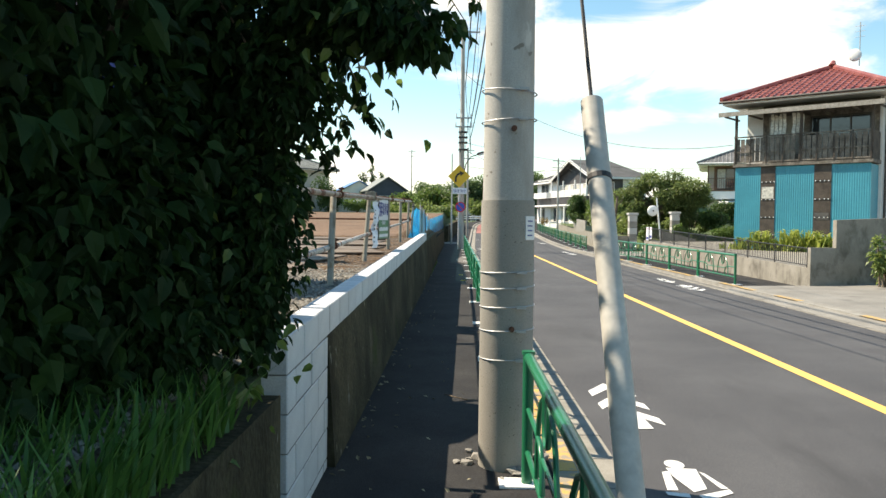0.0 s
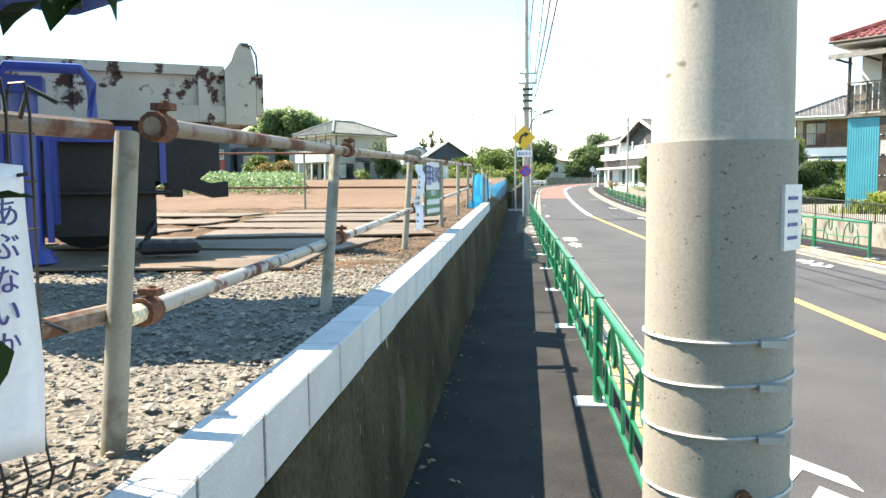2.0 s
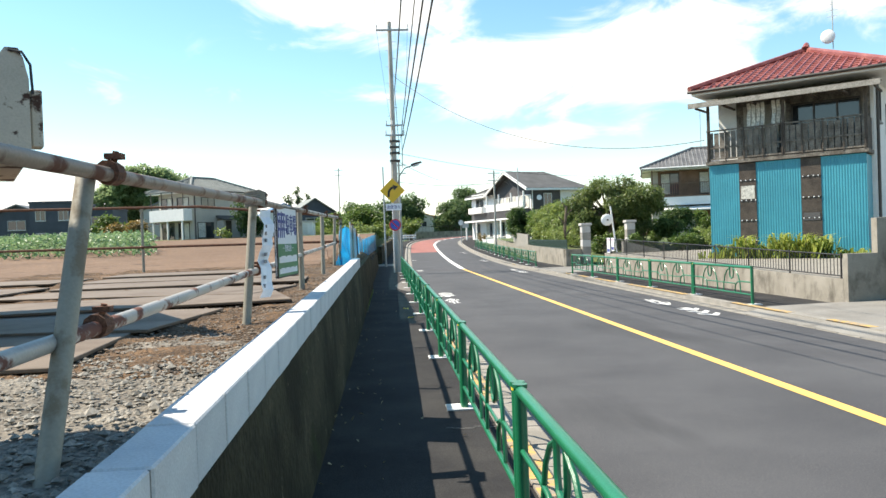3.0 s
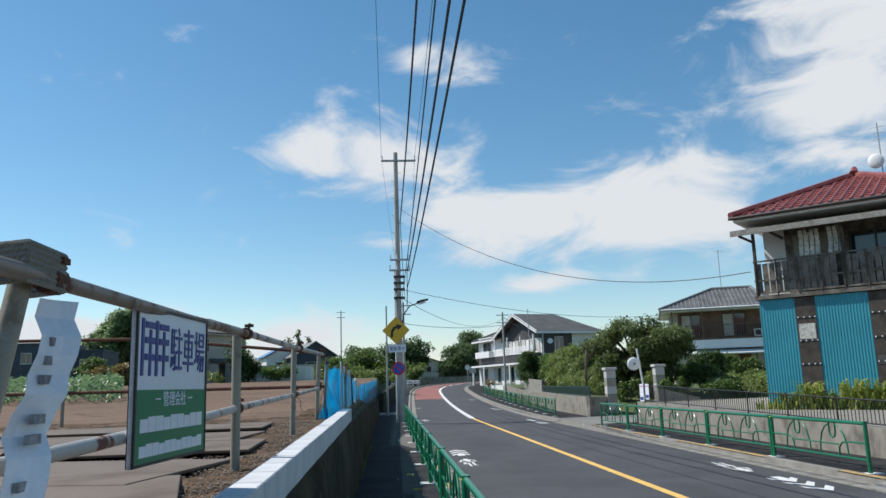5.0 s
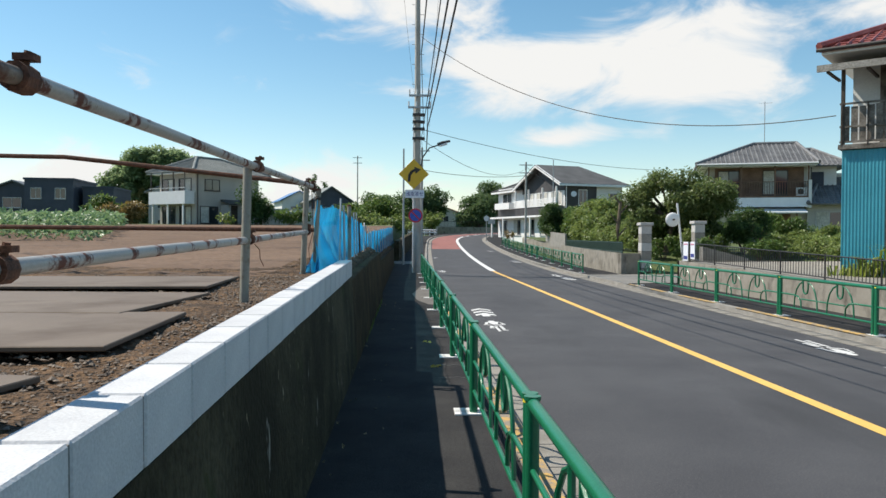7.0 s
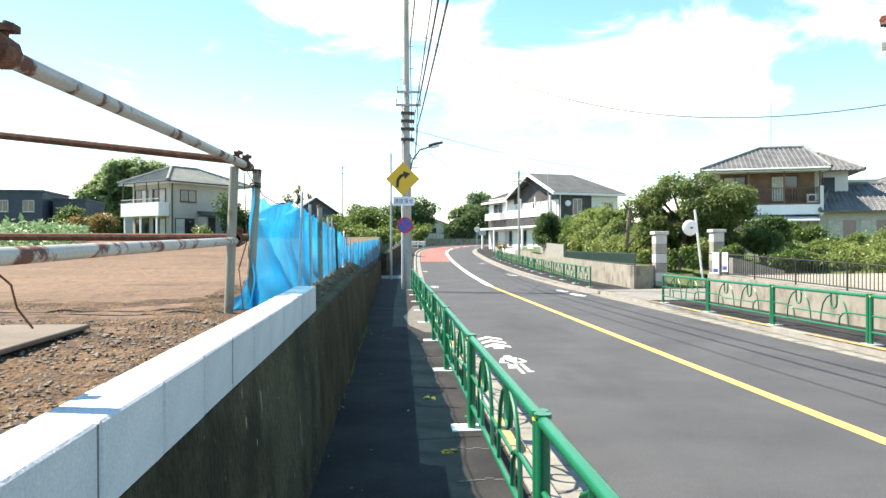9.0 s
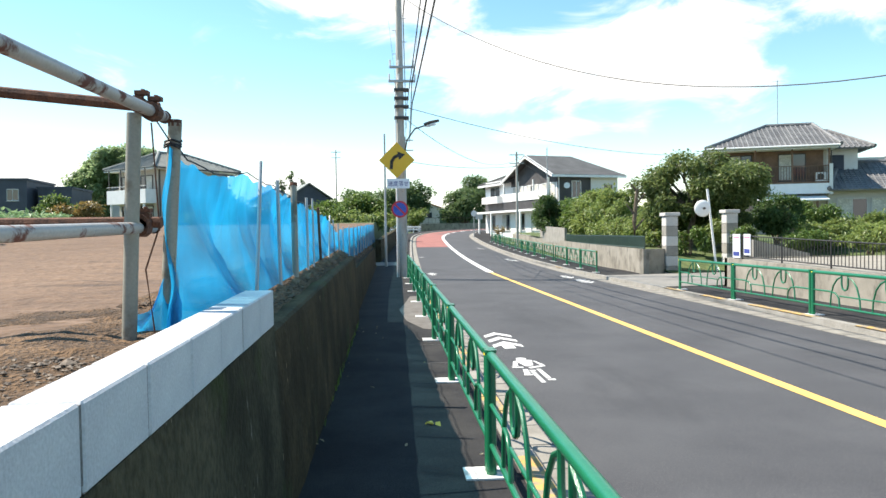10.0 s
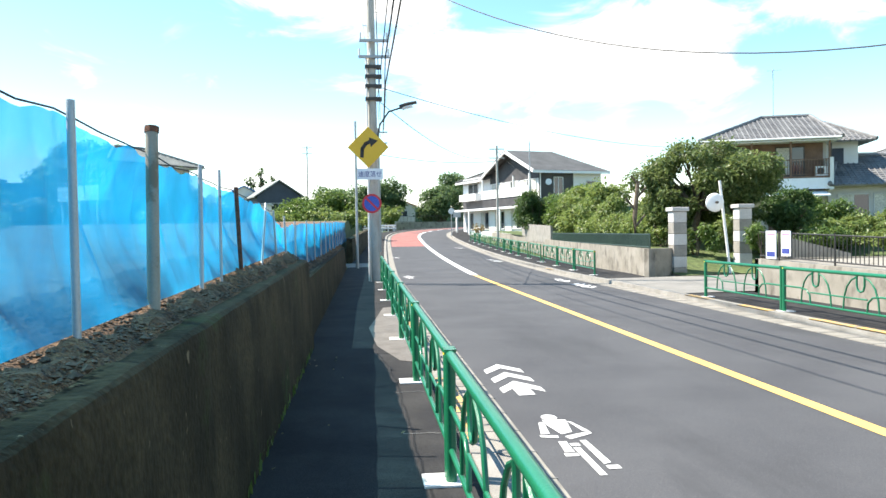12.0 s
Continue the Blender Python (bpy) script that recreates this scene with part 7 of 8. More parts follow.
gate_pillar(10.15, 37.8, 2.15)
gate_pillar(12.75, 38.6, 2.25)
bm = bmesh.new()
hexa(bm, [(10.1, 31.3, 0), (11.7, 31.3, 0), (11.7, 31.6, 0), (10.1, 31.6, 0), (10.1, 31.3, 1.25), (11.7, 31.3, 0.85), (11.7, 31.6, 0.85), (10.1, 31.6, 1.25)])
whole("sloping_wall", bm, CONCRETE, "pale sloping concrete wall beside the driveway steps", "wall", kind="structure")


def far_wall():
    run = [(8.98, 37.25), (9.9, 48.7), (10.9, 60.0), (11.6, 70.0), (11.9, 84.0)]
    bm = bmesh.new()
    for (a, b) in zip(run, run[1:]):
        slab(bm, a, b, -0.2, walk_z(a[1]) - 0.2, 0.88 + walk_z(a[1]) * 0.6, walk_z(b[1]) - 0.2, 0.88 + walk_z(b[1]) * 0.6)
    slab(bm, (8.98, 37.25), (9.95, 37.7), 0.2, -0.2, 0.88)
    whole("garden_wall", bm, STAINED, "grey concrete retaining wall of the garden", "wall", kind="structure")
    f = thing("green_fence", (9.4, 43, 0.9), "dark green slatted fence on the concrete wall", "fence")
    for (a, b) in (((9.08, 37.4), (10.0, 48.7)), ((10.0, 48.7), (10.6, 56))):
        a, b = Vector(a), Vector(b)
        n = int((b - a).length / 0.14)
        for k in range(n):
            p = a.lerp(b, k / n)
            part("slat", boxed(p.x - 0.012, p.x + 0.012, p.y - 0.03, p.y + 0.03, 0.86, 1.36), surface("fence_green", (0.012, 0.03, 0.022), (0.02, 0.045, 0.03), rough=0.5) if not bpy.data.materials.get("fence_green") else bpy.data.materials["fence_green"], f)
        for z in (0.93, 1.33):
            part("rail", rod([(a.x, a.y, z), (b.x, b.y, z)], 0.022, 6), bpy.data.materials["fence_green"], f)
    bm = bmesh.new()
    slab(bm, (10.62, 56.5), (11.5, 68.5), -0.14, 0.8, 1.75, z1b=2.0)
    whole("breeze_block_wall", bm, CONCRETE, "pale ornamental block wall on the garden wall", "wall", kind="structure")
    p = thing("dish_on_pole", (11.7, 37.4, 0.0), "white dish on a leaning pale pole beside the gate", "dish aerial")
    part("pole", rod([(11.72, 37.4, 0.0), (11.38, 37.4, 3.0)], 0.045, 8), TRIM_WHITE, p)
    d = bmesh.new()
    bmesh.ops.create_uvsphere(d, u_segments=18, v_segments=10, radius=0.30, matrix=Matrix.Translation((11.12, 37.2, 2.30)) @ Matrix.Diagonal((1, 0.3, 1, 1)))
    part("dish", d, TRIM_WHITE, p, smooth=True)
    part("dish_arm", rod([(11.12, 37.25, 2.30), (11.46, 37.4, 2.30)], 0.025, 6), STEEL, p)
    part("boss", rod([(11.12, 37.1, 2.30), (11.12, 37.0, 2.30)], 0.04, 8), FRAME_DARK, p)
    tr = thing("bare_trunk", (9.75, 40.5, 0.9), "pruned bare grey tree trunk behind the fence", "tree")
    part("trunk", rod([(9.75, 40.5, 0.8), (9.72, 40.5, 1.9), (9.85, 40.5, 3.2)], 0.11, 8, 0.07), BARK, tr)
    for a, b in (((9.73, 40.5, 2.2), (9.4, 40.5, 2.6)), ((9.8, 40.5, 2.6), (10.15, 40.5, 3.0)), ((9.75, 40.5, 1.6), (10.1, 40.5, 2.0)), ((9.84, 40.5, 3.1), (9.6, 40.5, 3.4))):
        part("stub", rod([a, b], 0.05, 6, 0.03), BARK, tr)


far_wall()


# ---- planting ----
def tree(name, at, trunk_h, crown, leaf_m, label, seed, leaf_size=0.16, per=900, tr=0.14, lean=0.0):
    """A tree of a tapered trunk, limbs out to each clump, and clumps of many leaves."""
    rng = random.Random(seed)
    t = thing(name, at, label, "tree")
    x, y, z = at
    fork = Vector((x + lean, y, z + trunk_h))
    part("trunk", rod([(x, y, z - 0.2), (x + lean * 0.4, y, z + trunk_h * 0.5), tuple(fork)], tr, 8, tr * 0.65), BARK, t)
    lm, lv = bmesh.new(), bmesh.new()
    for (cx, cy, cz), r in crown:
        c = Vector((cx, cy, cz))
        mid = fork.lerp(c, 0.5) + Vector((rng.uniform(-0.2, 0.2), rng.uniform(-0.2, 0.2), 0.1))
        tube(lm, [tuple(fork), tuple(mid), tuple(c)], tr * 0.45, 6, tr * 0.12)
        leaf_cloud(lv, c, r, int(per * r[0] * r[2]), leaf_size, rng, shell=0.45)
    part("branchwork", lm, BARK, t)
    part("crown", lv, leaf_m, t)
    return t


def clumps(c, spread, n, r0, r1, seed):
    rng = random.Random(seed)
    out = []
    for _ in range(n):
        a = rng.uniform(0, 6.28)
        d = math.sqrt(rng.random())
        r = rng.uniform(r0, r1)
        out.append(((c[0] + spread[0] * d * math.cos(a), c[1] + spread[1] * d * math.sin(a), c[2] + spread[2] * rng.uniform(-1, 1) * (1.1 - 0.6 * d)), (r, r, r * 0.7)))
    return out


tree("garden_tree", (12.5, 42.0, 0.9), 1.3, clumps((13.1, 42.0, 3.4), (2.7, 2.0, 1.15), 52, 0.5, 0.95, 1) + clumps((13.0, 42.0, 2.35), (2.5, 1.8, 0.6), 22, 0.45, 0.8, 8), LEAF_GARDEN, "spreading green garden tree behind the gate pillars", 21, 0.17, 1150, 0.16, 0.3)


def shrub(name, c, r, leaf_m, label, seed, size=0.13, density=420, group=""):
    rng = random.Random(seed)
    t = thing(name, (c[0], c[1], c[2] - r[2]), label, "shrub", group)
    st = bmesh.new()
    for _ in range(5):
        tube(st, [(c[0] + rng.uniform(-0.1, 0.1), c[1] + rng.uniform(-0.1, 0.1), c[2] - r[2] - 0.1), (c[0] + rng.uniform(-0.5, 0.5) * r[0], c[1] + rng.uniform(-0.5, 0.5) * r[1], c[2] + 0.3 * r[2])], 0.03, 5, 0.01)
    part("stem", st, BARK, t)
    lv = bmesh.new()
    for _ in range(max(4, int(6 * max(r)))):
        d = Vector((rng.uniform(-0.6, 0.6), rng.uniform(-0.6, 0.6), rng.uniform(-0.5, 0.55)))
        cc = (c[0] + d.x * r[0], c[1] + d.y * r[1], c[2] + d.z * r[2])
        rr = rng.uniform(0.35, 0.6)
        leaf_cloud(lv, cc, (r[0] * rr, r[1] * rr, r[2] * rr), int(density * max(0.4, r[0] * r[2]) * 0.5), size, rng, shell=0.5)
    part("foliage", lv, leaf_m, t)


HEDGE = [
    ((10.9, 46.0, 1.7), (0.8, 1.6, 0.9), LEAF_LIGHT, "light green garden shrub behind the fence"),
    ((11.4, 50.0, 2.1), (1.0, 2.0, 1.1), LEAF_LIGHT, "pale green bushy shrub behind the fence"),
    ((11.6, 55.0, 2.3), (1.1, 2.2, 1.3), LEAF_LIGHT, "tall yellow-green shrub in the garden"),
    ((12.4, 60.0, 2.5), (1.2, 2.2, 1.4), LEAF_MID, "tall green shrub in the garden"),
    ((12.0, 66.0, 2.9), (1.5, 2.0, 1.6), LEAF_PINE, "dark evergreen shrub by the block wall"),
    ((13.8, 73.0, 2.6), (1.6, 2.2, 1.3), LEAF_LIGHT, "loose light green shrub before the white house"),
    ((11.1, 41.4, 1.45), (1.0, 0.8, 0.6), LEAF_LIGHT, "clipped round shrub beside the gate"),
    ((11.6, 39.6, 1.1), (0.75, 0.7, 0.8), LEAF_MID, "leafy shrub between the gate pillars"),
    ((15.8, 41.0, 1.9), (1.2, 1.2, 0.9), LEAF_PINE, "dark clipped pine beside the drive"),
    ((17.2, 43.5, 2.1), (1.4, 1.3, 1.1), LEAF_PINE, "dark clipped pine in the garden"),
    ((14.6, 46.5, 1.8), (1.6, 1.5, 1.0), LEAF_MID, "rounded green shrub in the garden"),
    ((19.6, 41.5, 1.7), (1.3, 1.0, 0.8), LEAF_LIGHT, "light green round shrub by the porch"),
    ((22.2, 43.0, 1.7), (1.6, 1.2, 0.9), LEAF_LIGHT, "light green round shrub under the windows"),
    ((24.5, 40.5, 1.5), (1.6, 1.2, 0.7), LEAF_MID, "green shrub under the windows"),
    ((18.2, 38.5, 1.2), (1.5, 1.0, 0.6), LEAF_LIGHT, "low pale shrub in the front garden"),
    ((16.0, 33.5, 1.2), (1.6, 1.2, 0.7), LEAF_LIGHT, "loose shrub behind the iron fence"),
    ((12.0, 44.5, 1.9), (1.4, 1.3, 1.1), LEAF_LIGHT, "light green shrub under the garden tree"),
    ((13.8, 44.8, 1.8), (1.5, 1.2, 1.0), LEAF_MID, "leafy green shrub under the garden tree"),
    ((15.8, 45.5, 2.0), (1.4, 1.2, 1.2), LEAF_MID, "leafy green shrub beside the garden tree"),
    ((10.6, 43.0, 1.6), (0.8, 1.4, 0.8), LEAF_LIGHT, "clipped light green shrub behind the fence"),
    ((11.2, 48.0, 2.2), (0.9, 1.6, 1.2), LEAF_LIGHT, "bushy yellow-green shrub behind the fence"),
    ((12.6, 52.5, 2.6), (1.3, 1.8, 1.5), LEAF_LIGHT, "tall pale green shrub in the garden"),
    ((13.0, 57.5, 2.8), (1.4, 2.0, 1.6), LEAF_LIGHT, "tall loose shrub in the garden"),
    ((14.5, 63.0, 2.9), (1.6, 2.0, 1.6), LEAF_MID, "tall green shrub before the white house"),
    ((20.5, 45.5, 2.0), (1.6, 1.3, 1.2), LEAF_MID, "green garden shrub before the porch"),
    ((13.6, 40.2, 1.3), (1.3, 0.9, 0.75), LEAF_LIGHT, "low light green shrub before the garden tree"),
    ((15.6, 38.8, 1.15), (1.3, 0.9, 0.6), LEAF_MID, "low rounded green shrub in the front garden"),
    ((17.6, 40.6, 1.35), (1.4, 1.0, 0.8), LEAF_LIGHT, "light green clipped shrub beside the pine"),
    ((20.4, 39.6, 1.3), (1.3, 1.0, 0.7), LEAF_MID, "rounded green shrub before the porch"),
    ((12.9, 37.6, 1.15), (0.8, 0.7, 0.6), LEAF_MID, "low leafy shrub by the gate wall"),
    ((10.55, 13.05, 0.95), (0.42, 0.42, 0.85), LEAF_LIGHT, "bright green shrub against the block wall"),
]
for k, (c, r, lm, label) in enumerate(HEDGE):
    shrub("garden_shrub", c, r, lm, label, 40 + k, 0.14 if c[1] < 50 else 0.2, 800 if c[1] < 50 else 560)
shrub("box_hedge", (9.75, 78.0, 1.45), (0.5, 0.9, 0.9), LEAF_DRY, "small olive clipped hedge before the white house", 71, 0.14)
shrub("wall_shrub", (14.2, 15.6, 1.9), (2.2, 0.8, 0.5), LEAF_LIGHT, "light green plants along the top of the block wall", 72, 0.16)


def front_plants():
    """Strappy yellow-green plants along the blue wall."""
    rng = random.Random(31)
    a, b = Vector((11.0, 24.7)), Vector((14.7, 21.3))
    for k in range(9):
        p = a.lerp(b, (k + 0.5) / 9) + Vector((-0.35, -0.35))
        bm = bmesh.new()
        tall = rng.uniform(0.4, 1.15)
        for _ in range(int(85 * tall)):
            ang, L = rng.uniform(0, 6.28), rng.uniform(0.5, 1.15) * tall
            d = Vector((math.cos(ang), math.sin(ang), 0))
            s = Vector((-d.y, d.x, 0)) * 0.032
            o = Vector((p.x + rng.gauss(0, 0.2), p.y + rng.gauss(0, 0.2), 0.6))
            q = [o, o + d * L * 0.25 + Vector((0, 0, L * 0.65)), o + d * L * 0.6 + Vector((0, 0, L * 0.7))]
            v = [bm.verts.new(o - s), bm.verts.new(o + s), bm.verts.new(q[1] + s), bm.verts.new(q[1] - s), bm.verts.new(q[2])]
            bm.faces.new((v[0], v[1], v[2], v[3]))
            bm.faces.new((v[3], v[2], v[4]))
        whole("border_plant", bm, LEAF_BORDER, "strappy yellow-green plant along the blue wall", "plant", "plants along the blue wall")


front_plants()


def crop():
    rng = random.Random(77)
    bm = bmesh.new()
    rows_y = [26.5 + 1.1 * k for k in range(30)]
    for y in rows_y:
        x = -0.33 * y + 1.0
        while x > -0.75 * y - 6:
            x -= rng.uniform(0.35, 0.6) * (1 + (y - 26) / 30)
            z = field_z(y) + 0.05
            for _ in range(26):
                ang = rng.uniform(0, 6.28)
                s = rng.uniform(0.12, 0.26) * (1 + (y - 26) / 50)
                d = Vector((math.cos(ang), math.sin(ang), rng.uniform(0.3, 1.6))).normalized()
                leaf(bm, Vector((x, y + rng.uniform(-0.3, 0.3), z + rng.uniform(0.05, 0.75))), s, rng, d)
    whole("vegetable_crop", bm, LEAF_CROP, "rows of broad-leaved green vegetables in the field", "crop", kind="stuff")


crop()
for k, (c, r, lm) in enumerate((((-23.5, 70, 3.3), (2.2, 1.5, 1.3), LEAF_DRY), ((-26.0, 73, 3.6), (2.2, 1.5, 1.6), LEAF_MID), ((-12.9, 72.5, 4.2), (1.6, 1.4, 2.3), LEAF_PINE), ((-14.8, 68.5, 2.9), (1.0, 0.8, 0.6), LEAF_LIGHT), ((-9.8, 71.5, 3.1), (2.0, 1.0, 0.8), LEAF_MID))):
    shrub("garden_shrub", c, r, lm, "green shrub beside the house beyond the field", 90 + k, 0.28, 120)
rngb = random.Random(5)
for k in range(11):
    x = -12.5 + 1.25 * k
    shrub("bramble_bank", (x, 80 + rngb.uniform(-2, 4), 2.6 + rngb.uniform(0, 0.5)), (1.2, 1.5, rngb.uniform(0.9, 1.5)), LEAF_LIGHT if k % 3 else LEAF_MID, "yellow-green bushes on the bank behind the net", 120 + k, 0.3, 110, "bushes behind the net")


def far_tree(c, r, leaf_m, seed, n=14, label="dense green tree beyond the bend", base=1.5):
    tree("far_tree", (c[0], c[1], base), max(0.8, c[2] - r[2] - base + 0.6), clumps(c, (r[0] * 0.7, r[1] * 0.7, r[2] * 0.7), n, r[0] * 0.40, r[0] * 0.62, seed), leaf_m, label, seed, 0.42, 170, 0.25)


far_tree((11.2, 121, 5.3), (3.6, 3.0, 3.6), LEAF_FAR, 201, 18)
far_tree((14.4, 127, 8.4), (4.0, 3.0, 2.6), LEAF_FAR, 202, 14)
far_tree((3.4, 123, 6.4), (3.0, 3.0, 3.4), LEAF_FAR, 203, 16)
far_tree((0.4, 122, 6.0), (3.2, 3.0, 2.8), LEAF_FAR, 204, 14)
far_tree((3.6, 114.5, 3.8), (2.0, 2.0, 1.8), LEAF_LIGHT, 205, 10)
far_tree((-3.0, 104, 4.4), (3.2, 2.5, 2.2), LEAF_MID, 206, 14)
far_tree((-7.5, 108, 4.6), (3.2, 2.5, 2.4), LEAF_MID, 207, 14)
far_tree((-4.6, 128, 6.5), (3.6, 3.0, 2.6), LEAF_FAR, 208, 12)
far_tree((24.5, 118, 7.5), (4.5, 3.0, 3.6), LEAF_FAR, 209, 14)
for k in range(3):
    far_tree((-16.3 + 1.7 * k, 128, 9.0 + 0.5 * (k == 1)), (0.75, 0.75, 2.6), LEAF_FAR, 215 + k, 12, "slim upright tree behind the blue roof", 3.0)


def wooded_hill():
    rng = random.Random(61)
    top = lambda x: 3.0 + 15.5 * math.exp(-((x + 51) / (15.0 if x < -51 else 20.0)) ** 2)
    bm = bmesh.new()
    rows = [[bm.verts.new((x, 165 + 4 * k, z)) for k, z in enumerate((0, top(x) - 1.5, 0))] for x in range(-110, -19, 3)]
    for a, b in zip(rows, rows[1:]):
        for k in range(2):
            bm.faces.new((a[k], b[k], b[k + 1], a[k + 1]))
    whole("hill", bm, GRASSY, "green hill behind the houses", "hill", kind="structure")
    bm = bmesh.new()
    for k in range(210):
        x = rng.uniform(-105, -22) if k % 3 == 0 else rng.gauss(-51, 11)
        h = top(x) * (rng.uniform(0.25, 0.9) if k % 2 else rng.uniform(0.88, 0.98))
        r = rng.uniform(1.5, 2.8)
        leaf_cloud(bm, (x, 163 + rng.uniform(-2, 4), h), (r, r, r * 0.8), 330, 0.75, rng, shell=0.5)
    whole("hill_woods", bm, LEAF_HAZY, "dense green woods on the hill", "woods", kind="stuff")


wooded_hill()


# low backdrop of woods and hills
def backdrop():
    bm = bmesh.new()
    prev = None
    for k in range(121):
        a = radians(-80 + 160 * k / 120)
        R = 420
        h = 15 + 7 * noise.noise(Vector((k * 0.11, 0, 3))) + 3 * noise.noise(Vector((k * 0.9, 0, 3)))
        x, y = R * math.sin(a), R * math.cos(a)
        cur = (bm.verts.new((x, y, -5)), bm.verts.new((x, y, h)), bm.verts.new((x * 1.05, y * 1.05, h * 0.8)))
        if prev:
            bm.faces.new((prev[0], cur[0], cur[1], prev[1]))
            bm.faces.new((prev[1], cur[1], cur[2], prev[2]))
        prev = cur
    whole("backdrop", bm, surface("far_woods", (0.05, 0.085, 0.05), (0.09, 0.13, 0.08), rough=1.0, scale=0.05, fine=0.5, bump=0.5, fine_mix=0.3), "hazy wooded hills on the horizon", "hills", kind="structure")


backdrop()


# ---- poles, signs, wires ----
def road_pole():
    x, y = 0.48, 38.35
    t = thing("utility_pole", (x, y, 0), "tall grey concrete utility pole with road signs and a street lamp", "utility pole")
    part("shaft", rod([(x, y, -0.1), (x - 0.02, y, 12.8)], 0.165, 16, 0.10), POLE, t, smooth=True)
    for z, w in ((12.35, 0.95), (7.5, 0.5), (7.0, 0.55)):
        arm = part("cross_arm", boxed(x - w * 0.75, x + w, y - 0.20, y - 0.10, z - 0.04, z + 0.04), STEEL, t)
        for u in (-0.7, -0.1, 0.95):
            part("insulator", rod([(x + u * w, y - 0.15, z + 0.04), (x + u * w, y - 0.15, z + 0.25)], 0.035, 7), TRIM_WHITE, arm)
    for z in (6.4, 6.1, 5.7, 6.7):
        part("wire_bracket", boxed(x - 0.22, x + 0.30, y - 0.18, y + 0.1, z - 0.05, z + 0.05), FRAME_DARK, t)
    for k in range(10):
        part("climbing_step", rod([(x - 0.12, y, 8 + 0.42 * k), (x + (0.26 if k % 2 else -0.26), y - 0.02, 8 + 0.42 * k)], 0.012, 5), STEEL, t)
    part("cable_duct", rod([(x - 0.18, y - 0.1, 0.0), (x - 0.17, y - 0.1, 7.0)], 0.03, 7), TRIM_WHITE, t, "pale cable pipe up the pole")
    lamp = part("lamp_arm", rod([(x + 0.1, y - 0.1, 4.3), (x + 0.22, y - 0.1, 4.9), (x + 0.5, y - 0.1, 5.3), (x + 1.05, y - 0.1, 5.48)], 0.028, 8), FRAME_DARK, t)
    part("lamp_head", rod([(x + 0.85, y - 0.1, 5.44), (x + 1.05, y - 0.1, 5.53), (x + 1.38, y - 0.1, 5.60)], 0.075, 10, 0.05), FRAME_DARK, lamp)
    part("diffuser", rod([(x + 0.92, y - 0.1, 5.40), (x + 1.25, y - 0.1, 5.49)], 0.055, 10), TRIM_WHITE, lamp)
    # signs
    YS = surface("sign_yellow", (0.72, 0.42, 0.02), (0.76, 0.46, 0.03), rough=0.4, bump=0, fine_mix=0.03)
    sy, sz, r = y - 0.45, 4.16, 0.64
    s = part("curve_sign", boxed(-0.45, 0.45, sy, sy + 0.02, -0.45, 0.45, bevel=0.004), YS, t, "yellow diamond sign with a black right-curve arrow")
    s.matrix_basis = Matrix.Translation((x - 0.16, 0, sz)) @ Matrix.Rotation(radians(45), 4, "Y")
    ar = bmesh.new()
    pts = [(-0.20, -0.30), (-0.18, -0.05), (-0.08, 0.10), (0.06, 0.17)]
    for (x0, z0), (x1, z1) in zip(pts, pts[1:]):
        d = Vector((x1 - x0, 0, z1 - z0)).normalized()
        nn = Vector((-d.z, 0, d.x)) * 0.055
        a, b = Vector((x0, 0, z0)) - d * 0.02, Vector((x1, 0, z1)) + d * 0.02
        q = [a - nn, b - nn, b + nn, a + nn]
        hexa(ar, [(p.x + x - 0.16, sy - 0.008, p.z + sz) for p in (q[0], q[1])] + [(p.x + x - 0.16, sy - 0.001, p.z + sz) for p in (q[1], q[0])] + [(p.x + x - 0.16, sy - 0.008, p.z + sz) for p in (q[3], q[2])] + [(p.x + x - 0.16, sy - 0.001, p.z + sz) for p in (q[2], q[3])])
    v = [(0.02, 0.30), (0.30, 0.20), (0.08, 0.0)]
    f0 = [ar.verts.new((p[0] + x - 0.16, sy - 0.009, p[1] + sz)) for p in v]
    f1 = [ar.verts.new((p[0] + x - 0.16, sy - 0.001, p[1] + sz)) for p in v]
    ar.faces.new(f0)
    ar.faces.new(f1[::-1])
    for k in range(3):
        ar.faces.new((f0[k], f1[k], f1[(k + 1) % 3], f0[(k + 1) % 3]))
    bmesh.ops.recalc_face_normals(ar, faces=ar.faces[:])
    part("arrow", ar, BLACK_IRON, t, "black arrow that bends right")
    part("slow_board", boxed(x - 0.52, x + 0.28, sy, sy + 0.02, 3.16, 3.50), SIGN_WHITE, t, "white board with dark blue letters")
    letters("速度落せ", 0.20, pose(x - 0.12, sy - 0.003, 3.315, 90), INK, t, depth=0.002, sx=0.92)
    n = part("no_parking_disc", rod([(x - 0.08, sy, 2.42), (x - 0.08, sy + 0.02, 2.42)], 0.30, 28), surface("sign_red", (0.55, 0.02, 0.04), (0.6, 0.03, 0.05), rough=0.4, bump=0), t, "round no-parking sign, blue with red rim")
    part("disc_face", rod([(x - 0.08, sy - 0.006, 2.42), (x - 0.08, sy - 0.0005, 2.42)], 0.235, 28), surface("sign_blue", (0.03, 0.08, 0.42), (0.04, 0.1, 0.46), rough=0.4, bump=0), n)
    bar = part("disc_bar", boxed(-0.235, 0.235, sy - 0.010, sy - 0.0065, -0.03, 0.03), bpy.data.materials["sign_red"], n)
    bar.matrix_basis = Matrix.Translation((x - 0.08, 0, 2.42)) @ Matrix.Rotation(radians(45), 4, "Y")
